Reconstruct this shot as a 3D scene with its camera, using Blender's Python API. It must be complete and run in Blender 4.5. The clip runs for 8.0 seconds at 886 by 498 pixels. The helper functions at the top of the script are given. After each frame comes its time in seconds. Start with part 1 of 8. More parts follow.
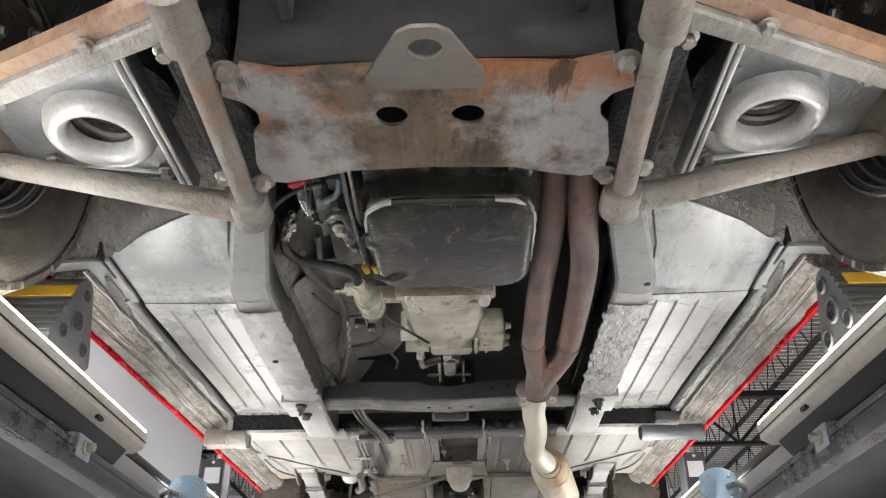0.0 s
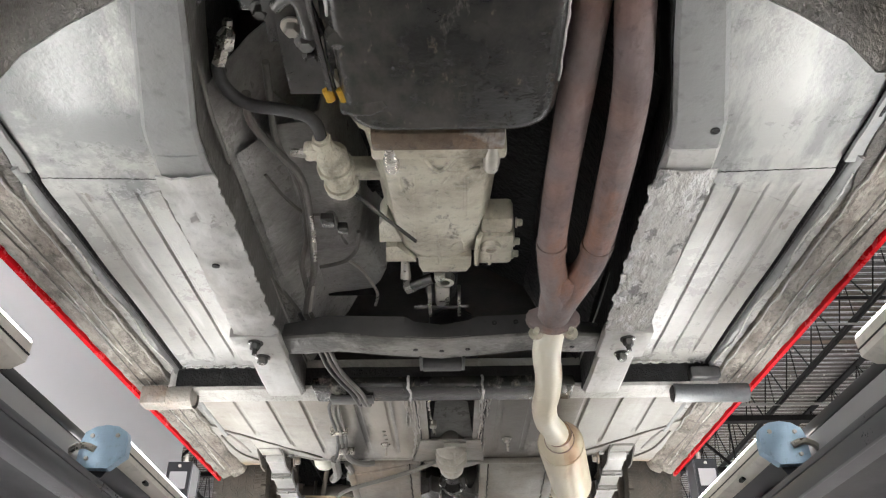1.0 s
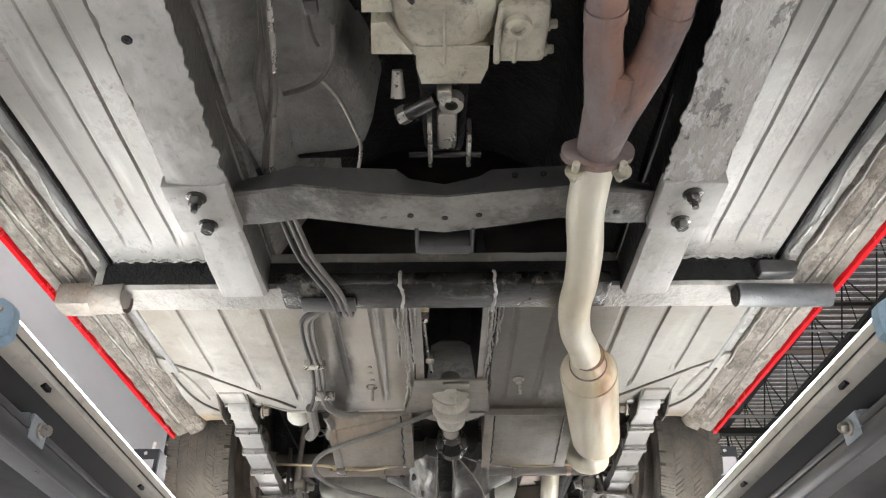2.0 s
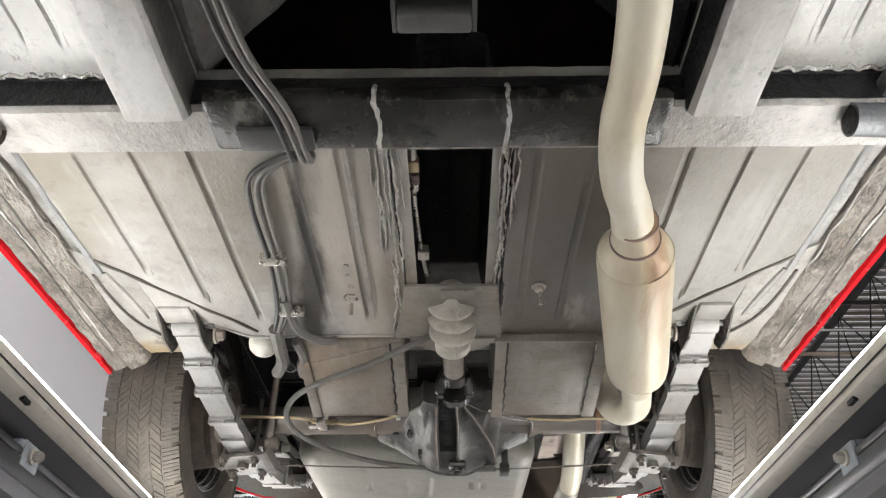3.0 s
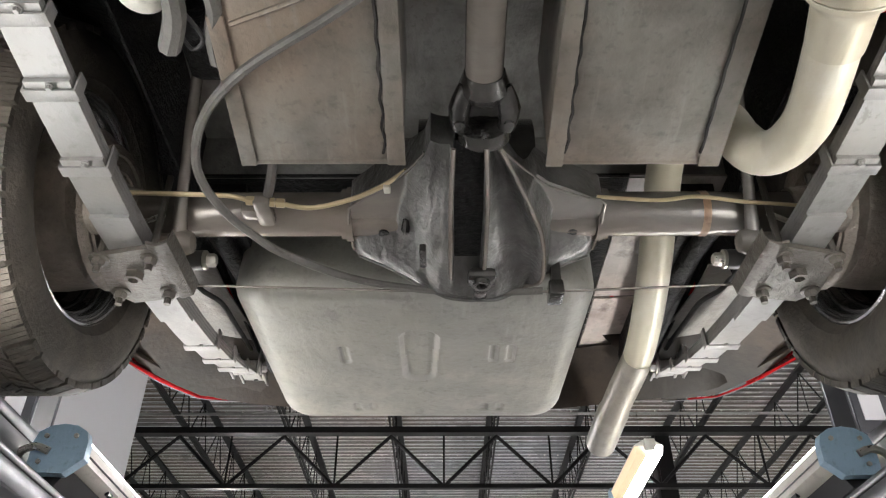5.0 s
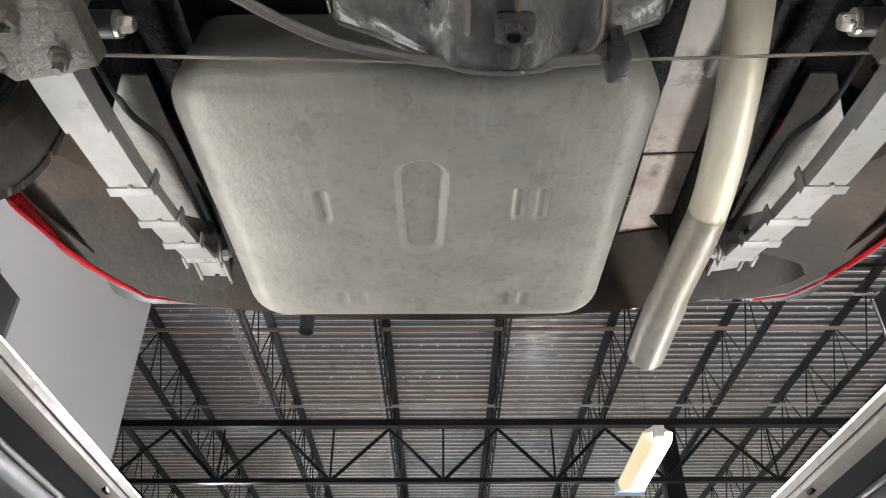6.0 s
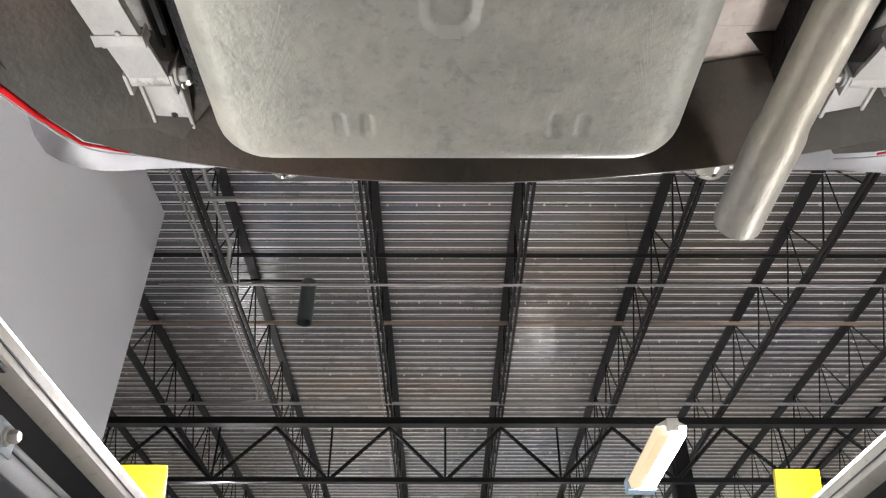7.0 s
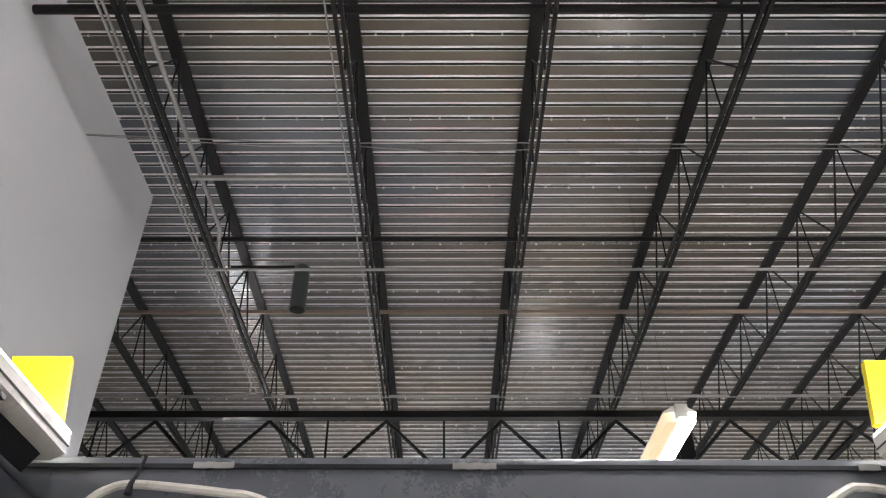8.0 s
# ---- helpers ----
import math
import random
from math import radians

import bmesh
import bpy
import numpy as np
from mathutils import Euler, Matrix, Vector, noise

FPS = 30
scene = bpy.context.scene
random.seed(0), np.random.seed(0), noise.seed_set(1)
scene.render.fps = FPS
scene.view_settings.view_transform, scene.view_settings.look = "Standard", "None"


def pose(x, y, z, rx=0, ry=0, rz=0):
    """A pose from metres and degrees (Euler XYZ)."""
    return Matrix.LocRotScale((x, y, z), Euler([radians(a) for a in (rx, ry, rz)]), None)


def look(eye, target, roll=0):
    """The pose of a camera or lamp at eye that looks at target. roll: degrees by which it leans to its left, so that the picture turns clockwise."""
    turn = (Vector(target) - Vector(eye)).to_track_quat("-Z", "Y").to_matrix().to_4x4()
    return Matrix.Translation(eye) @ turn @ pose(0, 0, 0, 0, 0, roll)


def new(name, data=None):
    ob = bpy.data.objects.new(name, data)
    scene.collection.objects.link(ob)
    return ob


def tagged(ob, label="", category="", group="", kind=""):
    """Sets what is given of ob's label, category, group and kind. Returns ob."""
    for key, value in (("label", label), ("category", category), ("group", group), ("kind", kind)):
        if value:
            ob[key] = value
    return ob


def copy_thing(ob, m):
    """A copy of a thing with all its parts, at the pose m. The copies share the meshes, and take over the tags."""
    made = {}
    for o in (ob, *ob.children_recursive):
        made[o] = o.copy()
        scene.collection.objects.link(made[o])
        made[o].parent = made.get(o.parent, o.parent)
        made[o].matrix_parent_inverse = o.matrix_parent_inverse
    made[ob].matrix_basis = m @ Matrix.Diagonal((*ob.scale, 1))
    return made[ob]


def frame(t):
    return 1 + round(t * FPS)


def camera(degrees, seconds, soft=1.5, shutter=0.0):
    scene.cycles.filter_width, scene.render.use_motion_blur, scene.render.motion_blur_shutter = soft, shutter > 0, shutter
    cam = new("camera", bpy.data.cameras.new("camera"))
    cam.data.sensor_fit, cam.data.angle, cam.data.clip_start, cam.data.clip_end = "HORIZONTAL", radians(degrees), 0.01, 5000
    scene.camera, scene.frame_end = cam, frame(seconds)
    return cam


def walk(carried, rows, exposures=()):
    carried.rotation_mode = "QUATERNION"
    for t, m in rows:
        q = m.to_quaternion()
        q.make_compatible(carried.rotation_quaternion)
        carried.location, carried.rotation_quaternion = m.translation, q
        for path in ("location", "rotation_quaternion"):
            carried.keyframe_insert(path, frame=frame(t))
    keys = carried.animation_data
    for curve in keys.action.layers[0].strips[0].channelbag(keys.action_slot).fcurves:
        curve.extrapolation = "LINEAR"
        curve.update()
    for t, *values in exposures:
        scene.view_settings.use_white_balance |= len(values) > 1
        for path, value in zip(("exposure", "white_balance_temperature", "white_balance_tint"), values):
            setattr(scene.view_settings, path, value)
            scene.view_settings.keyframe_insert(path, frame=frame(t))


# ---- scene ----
cam = camera(58.5, 8.0, 1.2)
PATH = [
    (0, (0.030, -0.874, 1.137), (-0.010, 0.844, 2.160), -0.6),
    (0.5, (0.026, -0.650, 1.130), (-0.004, 1.048, 2.186), -0.4),
    (1, (0.017, -0.435, 1.115), (0.001, 1.243, 2.202), -0.4),
    (1.5, (0.003, -0.205, 1.096), (-0.002, 1.457, 2.207), -0.3),
    (2, (-0.007, 0.024, 1.086), (0.000, 1.672, 2.218), -0.6),
    (2.2, (-0.002, 0.127, 1.090), (0.003, 1.770, 2.232), -0.4),
    (3.3, (0.020, 0.614, 1.104), (-0.012, 2.242, 2.265), 0.1),
    (3.5, (0.016, 0.696, 1.105), (-0.015, 2.324, 2.268), 0),
    (4, (0.016, 0.949, 1.115), (-0.022, 2.570, 2.287), 0.4),
    (4.2, (0.011, 1.040, 1.117), (-0.024, 2.657, 2.295), 0.5),
    (5.3, (-0.042, 1.497, 1.122), (-0.040, 3.113, 2.302), -0.2),
    (5.5, (-0.044, 1.589, 1.120), (-0.042, 3.203, 2.301), -0.2),
    (6, (-0.050, 1.830, 1.120), (-0.049, 3.440, 2.307), -0.2),
    (6.5, (-0.079, 2.061, 1.125), (-0.081, 3.665, 2.321), 0.15),
    (7, (-0.091, 2.281, 1.131), (-0.091, 3.878, 2.336), 0.1),
    (7.5, (-0.076, 2.499, 1.134), (-0.073, 4.092, 2.344), -0.05),
    (8, (-0.076, 2.716, 1.132), (-0.074, 4.305, 2.347), -0.1),
]
walk(cam, [(t, look(eye, target, roll)) for t, eye, target, roll in PATH])

# ---- light ----
world = bpy.data.worlds.new("hall_air")
world.use_nodes = True
world.node_tree.nodes["Background"].inputs["Color"].default_value = (0.62, 0.68, 0.78, 1)
world.node_tree.nodes["Background"].inputs["Strength"].default_value = 0.05
scene.world = world
scene.view_settings.exposure = 0.0
BAR_GLOW = 16.5
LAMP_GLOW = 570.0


# ---- materials ----
def surface(name, base, dirt=None, amount=0.5, scale=9.0, rough=0.55, metal=0.0, bump=0.15, grain=180.0, stain_scale=2.2,
            stain=None, stain_amount=0.4, coat=0.0, stretch=(1, 1, 1), rough_var=0.06, grit=0.3, scratch=0.25, flake=0.0, crinkle=0.0, spec=0.5, smears=()):
    """Base colour broken by dirt at a middle, stains at a large and specks at a small scale, scratches along y, and relief."""
    m = bpy.data.materials.new(name)
    m.use_nodes = True
    nt = m.node_tree
    n, link = nt.nodes, nt.links.new
    b = n["Principled BSDF"]
    tc = n.new("ShaderNodeTexCoord")

    def mapped(st):
        mp = n.new("ShaderNodeMapping")
        mp.inputs["Scale"].default_value = st
        link(tc.outputs["Object"], mp.inputs["Vector"])
        return mp.outputs["Vector"]
    vec = mapped(stretch)

    def noise_node(sc, detail=6.0, rough_=0.6, v=None):
        k = n.new("ShaderNodeTexNoise")
        k.inputs["Scale"].default_value, k.inputs["Detail"].default_value, k.inputs["Roughness"].default_value = sc, detail, rough_
        link(v or vec, k.inputs["Vector"])
        return k.outputs["Fac"]

    def mask(fac, lo, hi, amt):
        mr = n.new("ShaderNodeMapRange")
        mr.inputs["From Min"].default_value, mr.inputs["From Max"].default_value = lo, hi
        mr.inputs["To Max"].default_value = amt
        link(fac, mr.inputs["Value"])
        return mr.outputs["Result"]

    def over(a, colour, fac):
        mx = n.new("ShaderNodeMix")
        mx.data_type = "RGBA"
        link(fac, mx.inputs["Factor"])
        if a is None:
            mx.inputs["A"].default_value = (*base, 1)
        else:
            link(a, mx.inputs["A"])
        mx.inputs["B"].default_value = (*colour, 1)
        return mx.outputs["Result"]

    dirt = dirt or tuple(c * 0.55 for c in base)
    stain = stain or tuple(c * 0.7 for c in base)
    mid, large, fine = noise_node(scale, 5.0, 0.62), noise_node(stain_scale, 3.0, 0.55), noise_node(scale * 7, 5.0, 0.6)
    col = over(None, stain, mask(large, 0.42, 0.64, stain_amount))
    col = over(col, dirt, mask(mid, 0.42, 0.68, amount))
    if scratch:
        lines = noise_node(scale * 5, 3.0, 0.6, mapped((1.0, 0.10, 0.6)))
        col = over(col, tuple(min(0.9, c * 1.45 + 0.01) for c in base), mask(lines, 0.58, 0.70, scratch))
    if grit:
        col = over(col, tuple(c * 0.28 for c in base), mask(fine, 0.55, 0.70, grit))
    for kx, ky, off, half, soft, colour, amt, *span in smears:
        # a soft smear along the line kx * x + ky * y + off = 0
        dot = n.new("ShaderNodeVectorMath")
        dot.operation = "DOT_PRODUCT"
        dot.inputs[1].default_value = (kx, ky, 0)
        link(tc.outputs["Object"], dot.inputs[0])
        rag = n.new("ShaderNodeMath")
        rag.operation = "MULTIPLY_ADD"
        rag.inputs[1].default_value, rag.inputs[2].default_value = 0.05, off - 0.025
        link(noise_node(14.0, 6.0, 0.65, mapped((1.0, 0.35, 1.0))), rag.inputs[0])
        sm, ab = n.new("ShaderNodeMath"), n.new("ShaderNodeMath")
        sm.operation, ab.operation = "ADD", "ABSOLUTE"
        link(dot.outputs["Value"], sm.inputs[0])
        link(rag.outputs["Value"], sm.inputs[1])
        link(sm.outputs["Value"], ab.inputs[0])
        mr_ = n.new("ShaderNodeMapRange")
        mr_.interpolation_type = "SMOOTHSTEP"
        mr_.inputs["From Min"].default_value, mr_.inputs["From Max"].default_value = half + soft, half
        mr_.inputs["To Max"].default_value = amt
        link(ab.outputs["Value"], mr_.inputs["Value"])
        cover = mr_.outputs["Result"]
        if span:
            # fades out along y between the two ends of its stretch
            sp = n.new("ShaderNodeSeparateXYZ")
            link(tc.outputs["Object"], sp.inputs["Vector"])
            fade = n.new("ShaderNodeMapRange")
            fade.inputs["From Min"].default_value, fade.inputs["From Max"].default_value = span[0], span[1]
            fade.inputs["To Min"].default_value, fade.inputs["To Max"].default_value = 1.0, 0.0
            link(sp.outputs["Y"], fade.inputs["Value"])
            mul = n.new("ShaderNodeMath")
            mul.operation = "MULTIPLY"
            link(cover, mul.inputs[0])
            link(fade.outputs["Result"], mul.inputs[1])
            cover = mul.outputs["Value"]
        col = over(col, colour, cover)
    height = [(mid, 1.0), (fine, 0.45), (noise_node(grain, 3.0), 0.30)]
    if flake:
        rag = noise_node(26.0, 10.0, 0.74, mapped((1.0, 0.45, 0.8)))
        chip = noise_node(48.0, 8.0, 0.70, mapped((1.1, 0.30, 1.0)))
        col = over(col, tuple(min(0.85, c * 1.45) for c in base), mask(chip, 0.54, 0.57, flake))
        col = over(col, tuple(c * 0.12 for c in base), mask(rag, 0.555, 0.585, flake))
        height.append((rag, 1.2))
    if crinkle:
        height.append((noise_node(52.0, 5.0, 0.62, mapped((1.0, 0.6, 1.0))), crinkle))
        height.append((noise_node(120.0, 3.0, 0.6), crinkle * 0.5))
    link(col, b.inputs["Base Color"])
    total = None
    for fac, k in height:
        ad = n.new("ShaderNodeMath")
        ad.operation = "MULTIPLY_ADD"
        ad.inputs[1].default_value = k
        link(fac, ad.inputs[0])
        if total is not None:
            link(total, ad.inputs[2])
        else:
            ad.inputs[2].default_value = 0.0
        total = ad.outputs["Value"]
    mr = n.new("ShaderNodeMapRange")
    mr.inputs["From Min"].default_value, mr.inputs["From Max"].default_value = 0.55, 1.15
    mr.inputs["To Min"].default_value, mr.inputs["To Max"].default_value = max(0.06, rough - rough_var), min(1, rough + rough_var)
    link(total, mr.inputs["Value"])
    link(mr.outputs["Result"], b.inputs["Roughness"])
    b.inputs["Metallic"].default_value = metal
    b.inputs["Coat Weight"].default_value = coat
    b.inputs["Specular IOR Level"].default_value = spec
    bp = n.new("ShaderNodeBump")
    bp.inputs["Strength"].default_value, bp.inputs["Distance"].default_value = min(1.0, bump * 2.2), 0.008
    link(total, bp.inputs["Height"])
    link(bp.outputs["Normal"], b.inputs["Normal"])
    return m


def glow(name, colour, strength, base=0.85):
    m = bpy.data.materials.new(name)
    m.use_nodes = True
    b = m.node_tree.nodes["Principled BSDF"]
    b.inputs["Base Color"].default_value = (base, base, base, 1)
    b.inputs["Emission Color"].default_value = (*colour, 1)
    b.inputs["Emission Strength"].default_value = strength
    return m


UNDER = surface("underseal_grey", (0.38, 0.37, 0.35), (0.15, 0.14, 0.125), 0.6, 9, 0.36, 0, 0.3, 140, 3.0, (0.25, 0.225, 0.19), 0.6, crinkle=0.7)
FLOORM = surface("floor_paint_grey", (0.41, 0.41, 0.40), (0.27, 0.262, 0.245), 0.5, 5, 0.24, 0, 0.10, 220, 2.2, (0.27, 0.25, 0.22), 0.75, grit=0.25, scratch=0.45, crinkle=0.3)
# right-hand smears mix grime with the exhaust's shadow
REARFLOOR = surface("rear_floor_dirt_and_shade", (0.37, 0.362, 0.343), (0.20, 0.182, 0.15), 0.65, 5, 0.40, 0, 0.14, 180, 2.6, (0.21, 0.18, 0.14), 0.85, grit=0.35, scratch=0.4, crinkle=0.35,
                    # the pale smear is dust that also lifts the dim left side
                    smears=((1, 0.122, 0.0266, 0.010, 0.020, (0.022, 0.019, 0.016), 0.95), (1, -0.05, -0.095, 0.055, 0.05, (0.11, 0.098, 0.082), 0.8), (1, 0.0, 0.150, 0.03, 0.03, (0.47, 0.435, 0.38), 0.6),
                            (1, 0.0, -0.24, 0.05, 0.09, (0.085, 0.074, 0.060), 0.75), (1, 0.0, -0.47, 0.08, 0.10, (0.17, 0.163, 0.15), 0.6)))
CREVICE = surface("crevice_shade_brown", (0.075, 0.065, 0.055), (0.03, 0.026, 0.022), 0.6, 9, 0.36, 0, 0.15, 120, 5, (0.10, 0.088, 0.072), 0.5)
SILLM = surface("sill_dirty_seal", (0.30, 0.275, 0.245), (0.10, 0.085, 0.068), 0.75, 22, 0.5, 0, 0.7, 60, 5, (0.17, 0.14, 0.11), 0.7, stretch=(1, 0.45, 1), grit=0.6, flake=0.5, crinkle=1.6)
RAILM = surface("rail_grey_paint", (0.46, 0.46, 0.45), (0.26, 0.25, 0.23), 0.45, 10, 0.38, 0, 0.12, 90, 5, (0.36, 0.34, 0.30), 0.5, grit=0.3, crinkle=0.15)
# also lines holes, slots and voids, whose shade it paints black
DARK = surface("black_underseal_and_shade", (0.012, 0.012, 0.013), (0.005, 0.005, 0.005), 0.6, 18, 0.42, 0, 0.5, 80, 3, (0.024, 0.023, 0.022), 0.5, crinkle=0.9, spec=0.3)
SATIN = surface("black_satin_paint", (0.065, 0.065, 0.066), (0.11, 0.106, 0.10), 0.45, 7, 0.36, 0, 0.05, 150, 4, (0.025, 0.025, 0.025), 0.5)
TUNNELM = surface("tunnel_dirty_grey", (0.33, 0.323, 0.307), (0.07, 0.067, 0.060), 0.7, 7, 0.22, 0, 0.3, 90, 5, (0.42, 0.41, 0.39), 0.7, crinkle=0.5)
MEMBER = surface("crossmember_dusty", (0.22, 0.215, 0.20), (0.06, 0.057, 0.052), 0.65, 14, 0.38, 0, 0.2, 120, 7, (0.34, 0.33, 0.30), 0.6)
FLAKY = surface("flaking_white_paint", (0.68, 0.67, 0.645), (0.40, 0.38, 0.34), 0.45, 9, 0.18, 0, 0.8, 70, 6, (0.52, 0.50, 0.45), 0.5, stretch=(1, 0.5, 1), grit=0.15, flake=0.6, crinkle=2.2)
SEALER = surface("old_seam_sealer", (0.50, 0.48, 0.44), (0.28, 0.26, 0.225), 0.5, 14, 0.34, 0, 0.4, 90, 6, (0.38, 0.36, 0.31), 0.5, grit=0.2, crinkle=1.0)
RUST = surface("rusted_steel_plate", (0.17, 0.135, 0.10), (0.05, 0.036, 0.026), 0.85, 11, 0.36, 0.2, 0.2, 90, 7, (0.30, 0.155, 0.075), 0.6, stretch=(1, 0.4, 1), grit=0.6, scratch=0.6, crinkle=0.9, spec=0.4)
ARM = surface("dusty_steel_arm", (0.27, 0.25, 0.225), (0.14, 0.12, 0.10), 0.55, 14, 0.40, 0.15, 0.25, 120, 9, (0.30, 0.235, 0.19), 0.5, grit=0.45, crinkle=0.4)
ORANGE = surface("orange_rust_coat", (0.33, 0.20, 0.12), (0.17, 0.085, 0.05), 0.7, 12, 0.5, 0.1, 0.25, 120, 8, (0.40, 0.33, 0.27), 0.5, grit=0.35)
PANM = surface("spring_pan_grey", (0.18, 0.186, 0.193), (0.10, 0.10, 0.10), 0.6, 12, 0.32, 0.3, 0.15, 120, 9, (0.24, 0.225, 0.205), 0.5)
RINGM = surface("worn_bright_ring", (0.60, 0.60, 0.59), (0.36, 0.35, 0.33), 0.5, 16, 0.34, 0.2, 0.12, 140, 9, (0.48, 0.45, 0.40), 0.5)
SUMP = surface("oil_pan_black", (0.020, 0.0195, 0.018), (0.062, 0.058, 0.05), 0.6, 9, 0.17, 0, 0.10, 160, 7, (0.005, 0.005, 0.005), 0.6, scratch=0.35, grit=0.3, crinkle=0.35, rough_var=0.09, spec=0.45)
ARCHM = surface("speckled_arch_underseal", (0.105, 0.097, 0.088), (0.035, 0.033, 0.030), 0.6, 10, 0.30, 0, 0.4, 110, 4, (0.16, 0.145, 0.125), 0.6, grit=0.6, crinkle=1.2)
TEAL = surface("dark_teal_hose", (0.07, 0.11, 0.14), (0.04, 0.06, 0.075), 0.5, 20, 0.4, 0, 0.05)
ALU = surface("cast_aluminium_oily", (0.66, 0.64, 0.54), (0.24, 0.205, 0.145), 0.6, 12, 0.34, 0.15, 0.3, 90, 7, (0.50, 0.46, 0.34), 0.6, grit=0.45, scratch=0.0, crinkle=0.5)
IRON = surface("cast_iron_oily", (0.050, 0.048, 0.046), (0.014, 0.013, 0.012), 0.55, 9, 0.18, 0.3, 0.2, 70, 6, (0.17, 0.165, 0.155), 0.45, coat=0.5, grit=0.2, crinkle=0.5, rough_var=0.05)
CASING = surface("oily_casing_iron", (0.13, 0.127, 0.122), (0.026, 0.025, 0.023), 0.6, 8, 0.22, 0.35, 0.24, 70, 6, (0.32, 0.315, 0.305), 0.55, coat=0.25, grit=0.25, crinkle=0.8, rough_var=0.06)
AXLE = surface("axle_grey_paint", (0.25, 0.238, 0.222), (0.11, 0.10, 0.09), 0.5, 9, 0.24, 0.3, 0.10, 120, 5, (0.34, 0.27, 0.21), 0.5, stretch=(0.35, 1, 1), grit=0.15, scratch=0.0, rough_var=0.03)
DOWNP = surface("heat_browned_pipe", (0.20, 0.155, 0.15), (0.105, 0.08, 0.078), 0.65, 10, 0.6, 0.1, 0.2, 160, 6, (0.31, 0.165, 0.115), 0.6, grit=0.35, crinkle=0.3)
EXH = surface("yellowed_steel_pipe", (0.78, 0.745, 0.61), (0.56, 0.485, 0.33), 0.55, 6, 0.38, 0.12, 0.06, 200, 5, (0.62, 0.55, 0.41), 0.6, stretch=(1, 0.4, 1), grit=0.1, scratch=0.0, rough_var=0.05)
MUFFLERM = surface("rust_streaked_steel", (0.69, 0.655, 0.535), (0.48, 0.40, 0.265), 0.5, 14, 0.40, 0.15, 0.06, 200, 7, (0.56, 0.49, 0.34), 0.7, stretch=(1, 0.16, 1), grit=0.1, scratch=0.0, rough_var=0.05,
                   smears=((0.98, -0.194, -0.018, 0.003, 0.012, (0.26, 0.13, 0.055), 0.75, 1.45, 1.62), (0.98, -0.194, -0.030, 0.002, 0.010, (0.36, 0.20, 0.09), 0.6, 1.44, 1.80),
                           (0.98, -0.194, -0.006, 0.001, 0.008, (0.42, 0.27, 0.13), 0.5, 1.48, 1.72)))
TOE = surface("toe_board_grey", (0.25, 0.255, 0.255), (0.15, 0.148, 0.14), 0.5, 6, 0.34, 0, 0.12, 200, 3, (0.34, 0.345, 0.345), 0.6, grit=0.35, crinkle=0.3)
CLOSING = surface("stained_grey_closing_panel", (0.33, 0.322, 0.305), (0.20, 0.182, 0.155), 0.6, 7, 0.42, 0, 0.25, 120, 5, (0.36, 0.33, 0.28), 0.6, grit=0.4, crinkle=0.6)
TUBEM = surface("dull_blue_grey_steel", (0.115, 0.122, 0.128), (0.06, 0.062, 0.064), 0.55, 14, 0.34, 0.2, 0.15, 140, 7, (0.17, 0.175, 0.18), 0.5, grit=0.3)
PLATEM = surface("greasy_spring_plate", (0.12, 0.112, 0.10), (0.05, 0.045, 0.04), 0.55, 14, 0.36, 0.2, 0.25, 120, 7, (0.20, 0.17, 0.14), 0.5)
TAILM = surface("tailpipe_steel", (0.34, 0.325, 0.295), (0.17, 0.15, 0.125), 0.55, 9, 0.40, 0.45, 0.08, 200, 5, (0.44, 0.40, 0.32), 0.6, stretch=(1, 0.5, 1), grit=0.2, scratch=0.0, rough_var=0.06)
TANKM = surface("tank_grey_paint", (0.33, 0.33, 0.305), (0.22, 0.217, 0.194), 0.5, 10, 0.36, 0.15, 0.10, 150, 2.2, (0.41, 0.40, 0.352), 0.6, grit=0.3, crinkle=0.9)
SLOTSHINE = surface("tank_slot_highlight", (0.46, 0.45, 0.42), (0.33, 0.32, 0.29), 0.5, 12, 0.36, 0.15, 0.05, 150, 3, grit=0.2)
SPRING = surface("leaf_spring_grey", (0.245, 0.243, 0.24), (0.16, 0.148, 0.135), 0.35, 7, 0.40, 0.1, 0.12, 120, 8, (0.26, 0.235, 0.21), 0.4, scratch=0.0, rough_var=0.03)
RUBBER = surface("tyre_rubber_dusty", (0.070, 0.062, 0.052), (0.145, 0.122, 0.096), 0.6, 13, 0.7, 0, 0.2, 200, 6, (0.028, 0.027, 0.025), 0.5, scratch=0.0)
HOSE = surface("rubber_hose", (0.05, 0.05, 0.05), (0.03, 0.03, 0.028), 0.5, 30, 0.4, 0, 0.1, 200, 8)
PALE_HOSE = surface("dusty_cable_sheath", (0.16, 0.153, 0.14), (0.08, 0.076, 0.068), 0.5, 30, 0.40, 0, 0.1, 200, 8)
BATT = surface("battery_box_grey", (0.24, 0.23, 0.205), (0.12, 0.105, 0.085), 0.65, 11, 0.40, 0.1, 0.10, 120, 4.5, (0.29, 0.20, 0.135), 0.55, grit=0.35, crinkle=0.4)
DRUM = surface("brake_drum_rusty", (0.19, 0.165, 0.14), (0.075, 0.062, 0.05), 0.6, 18, 0.5, 0.1, 0.3, 120, 6, (0.27, 0.21, 0.16), 0.5)
STEEL = surface("plated_steel", (0.55, 0.53, 0.48), (0.32, 0.29, 0.24), 0.4, 12, 0.28, 0.8, 0.04, 200, 9, grit=0.0, scratch=0.0, rough_var=0.03)
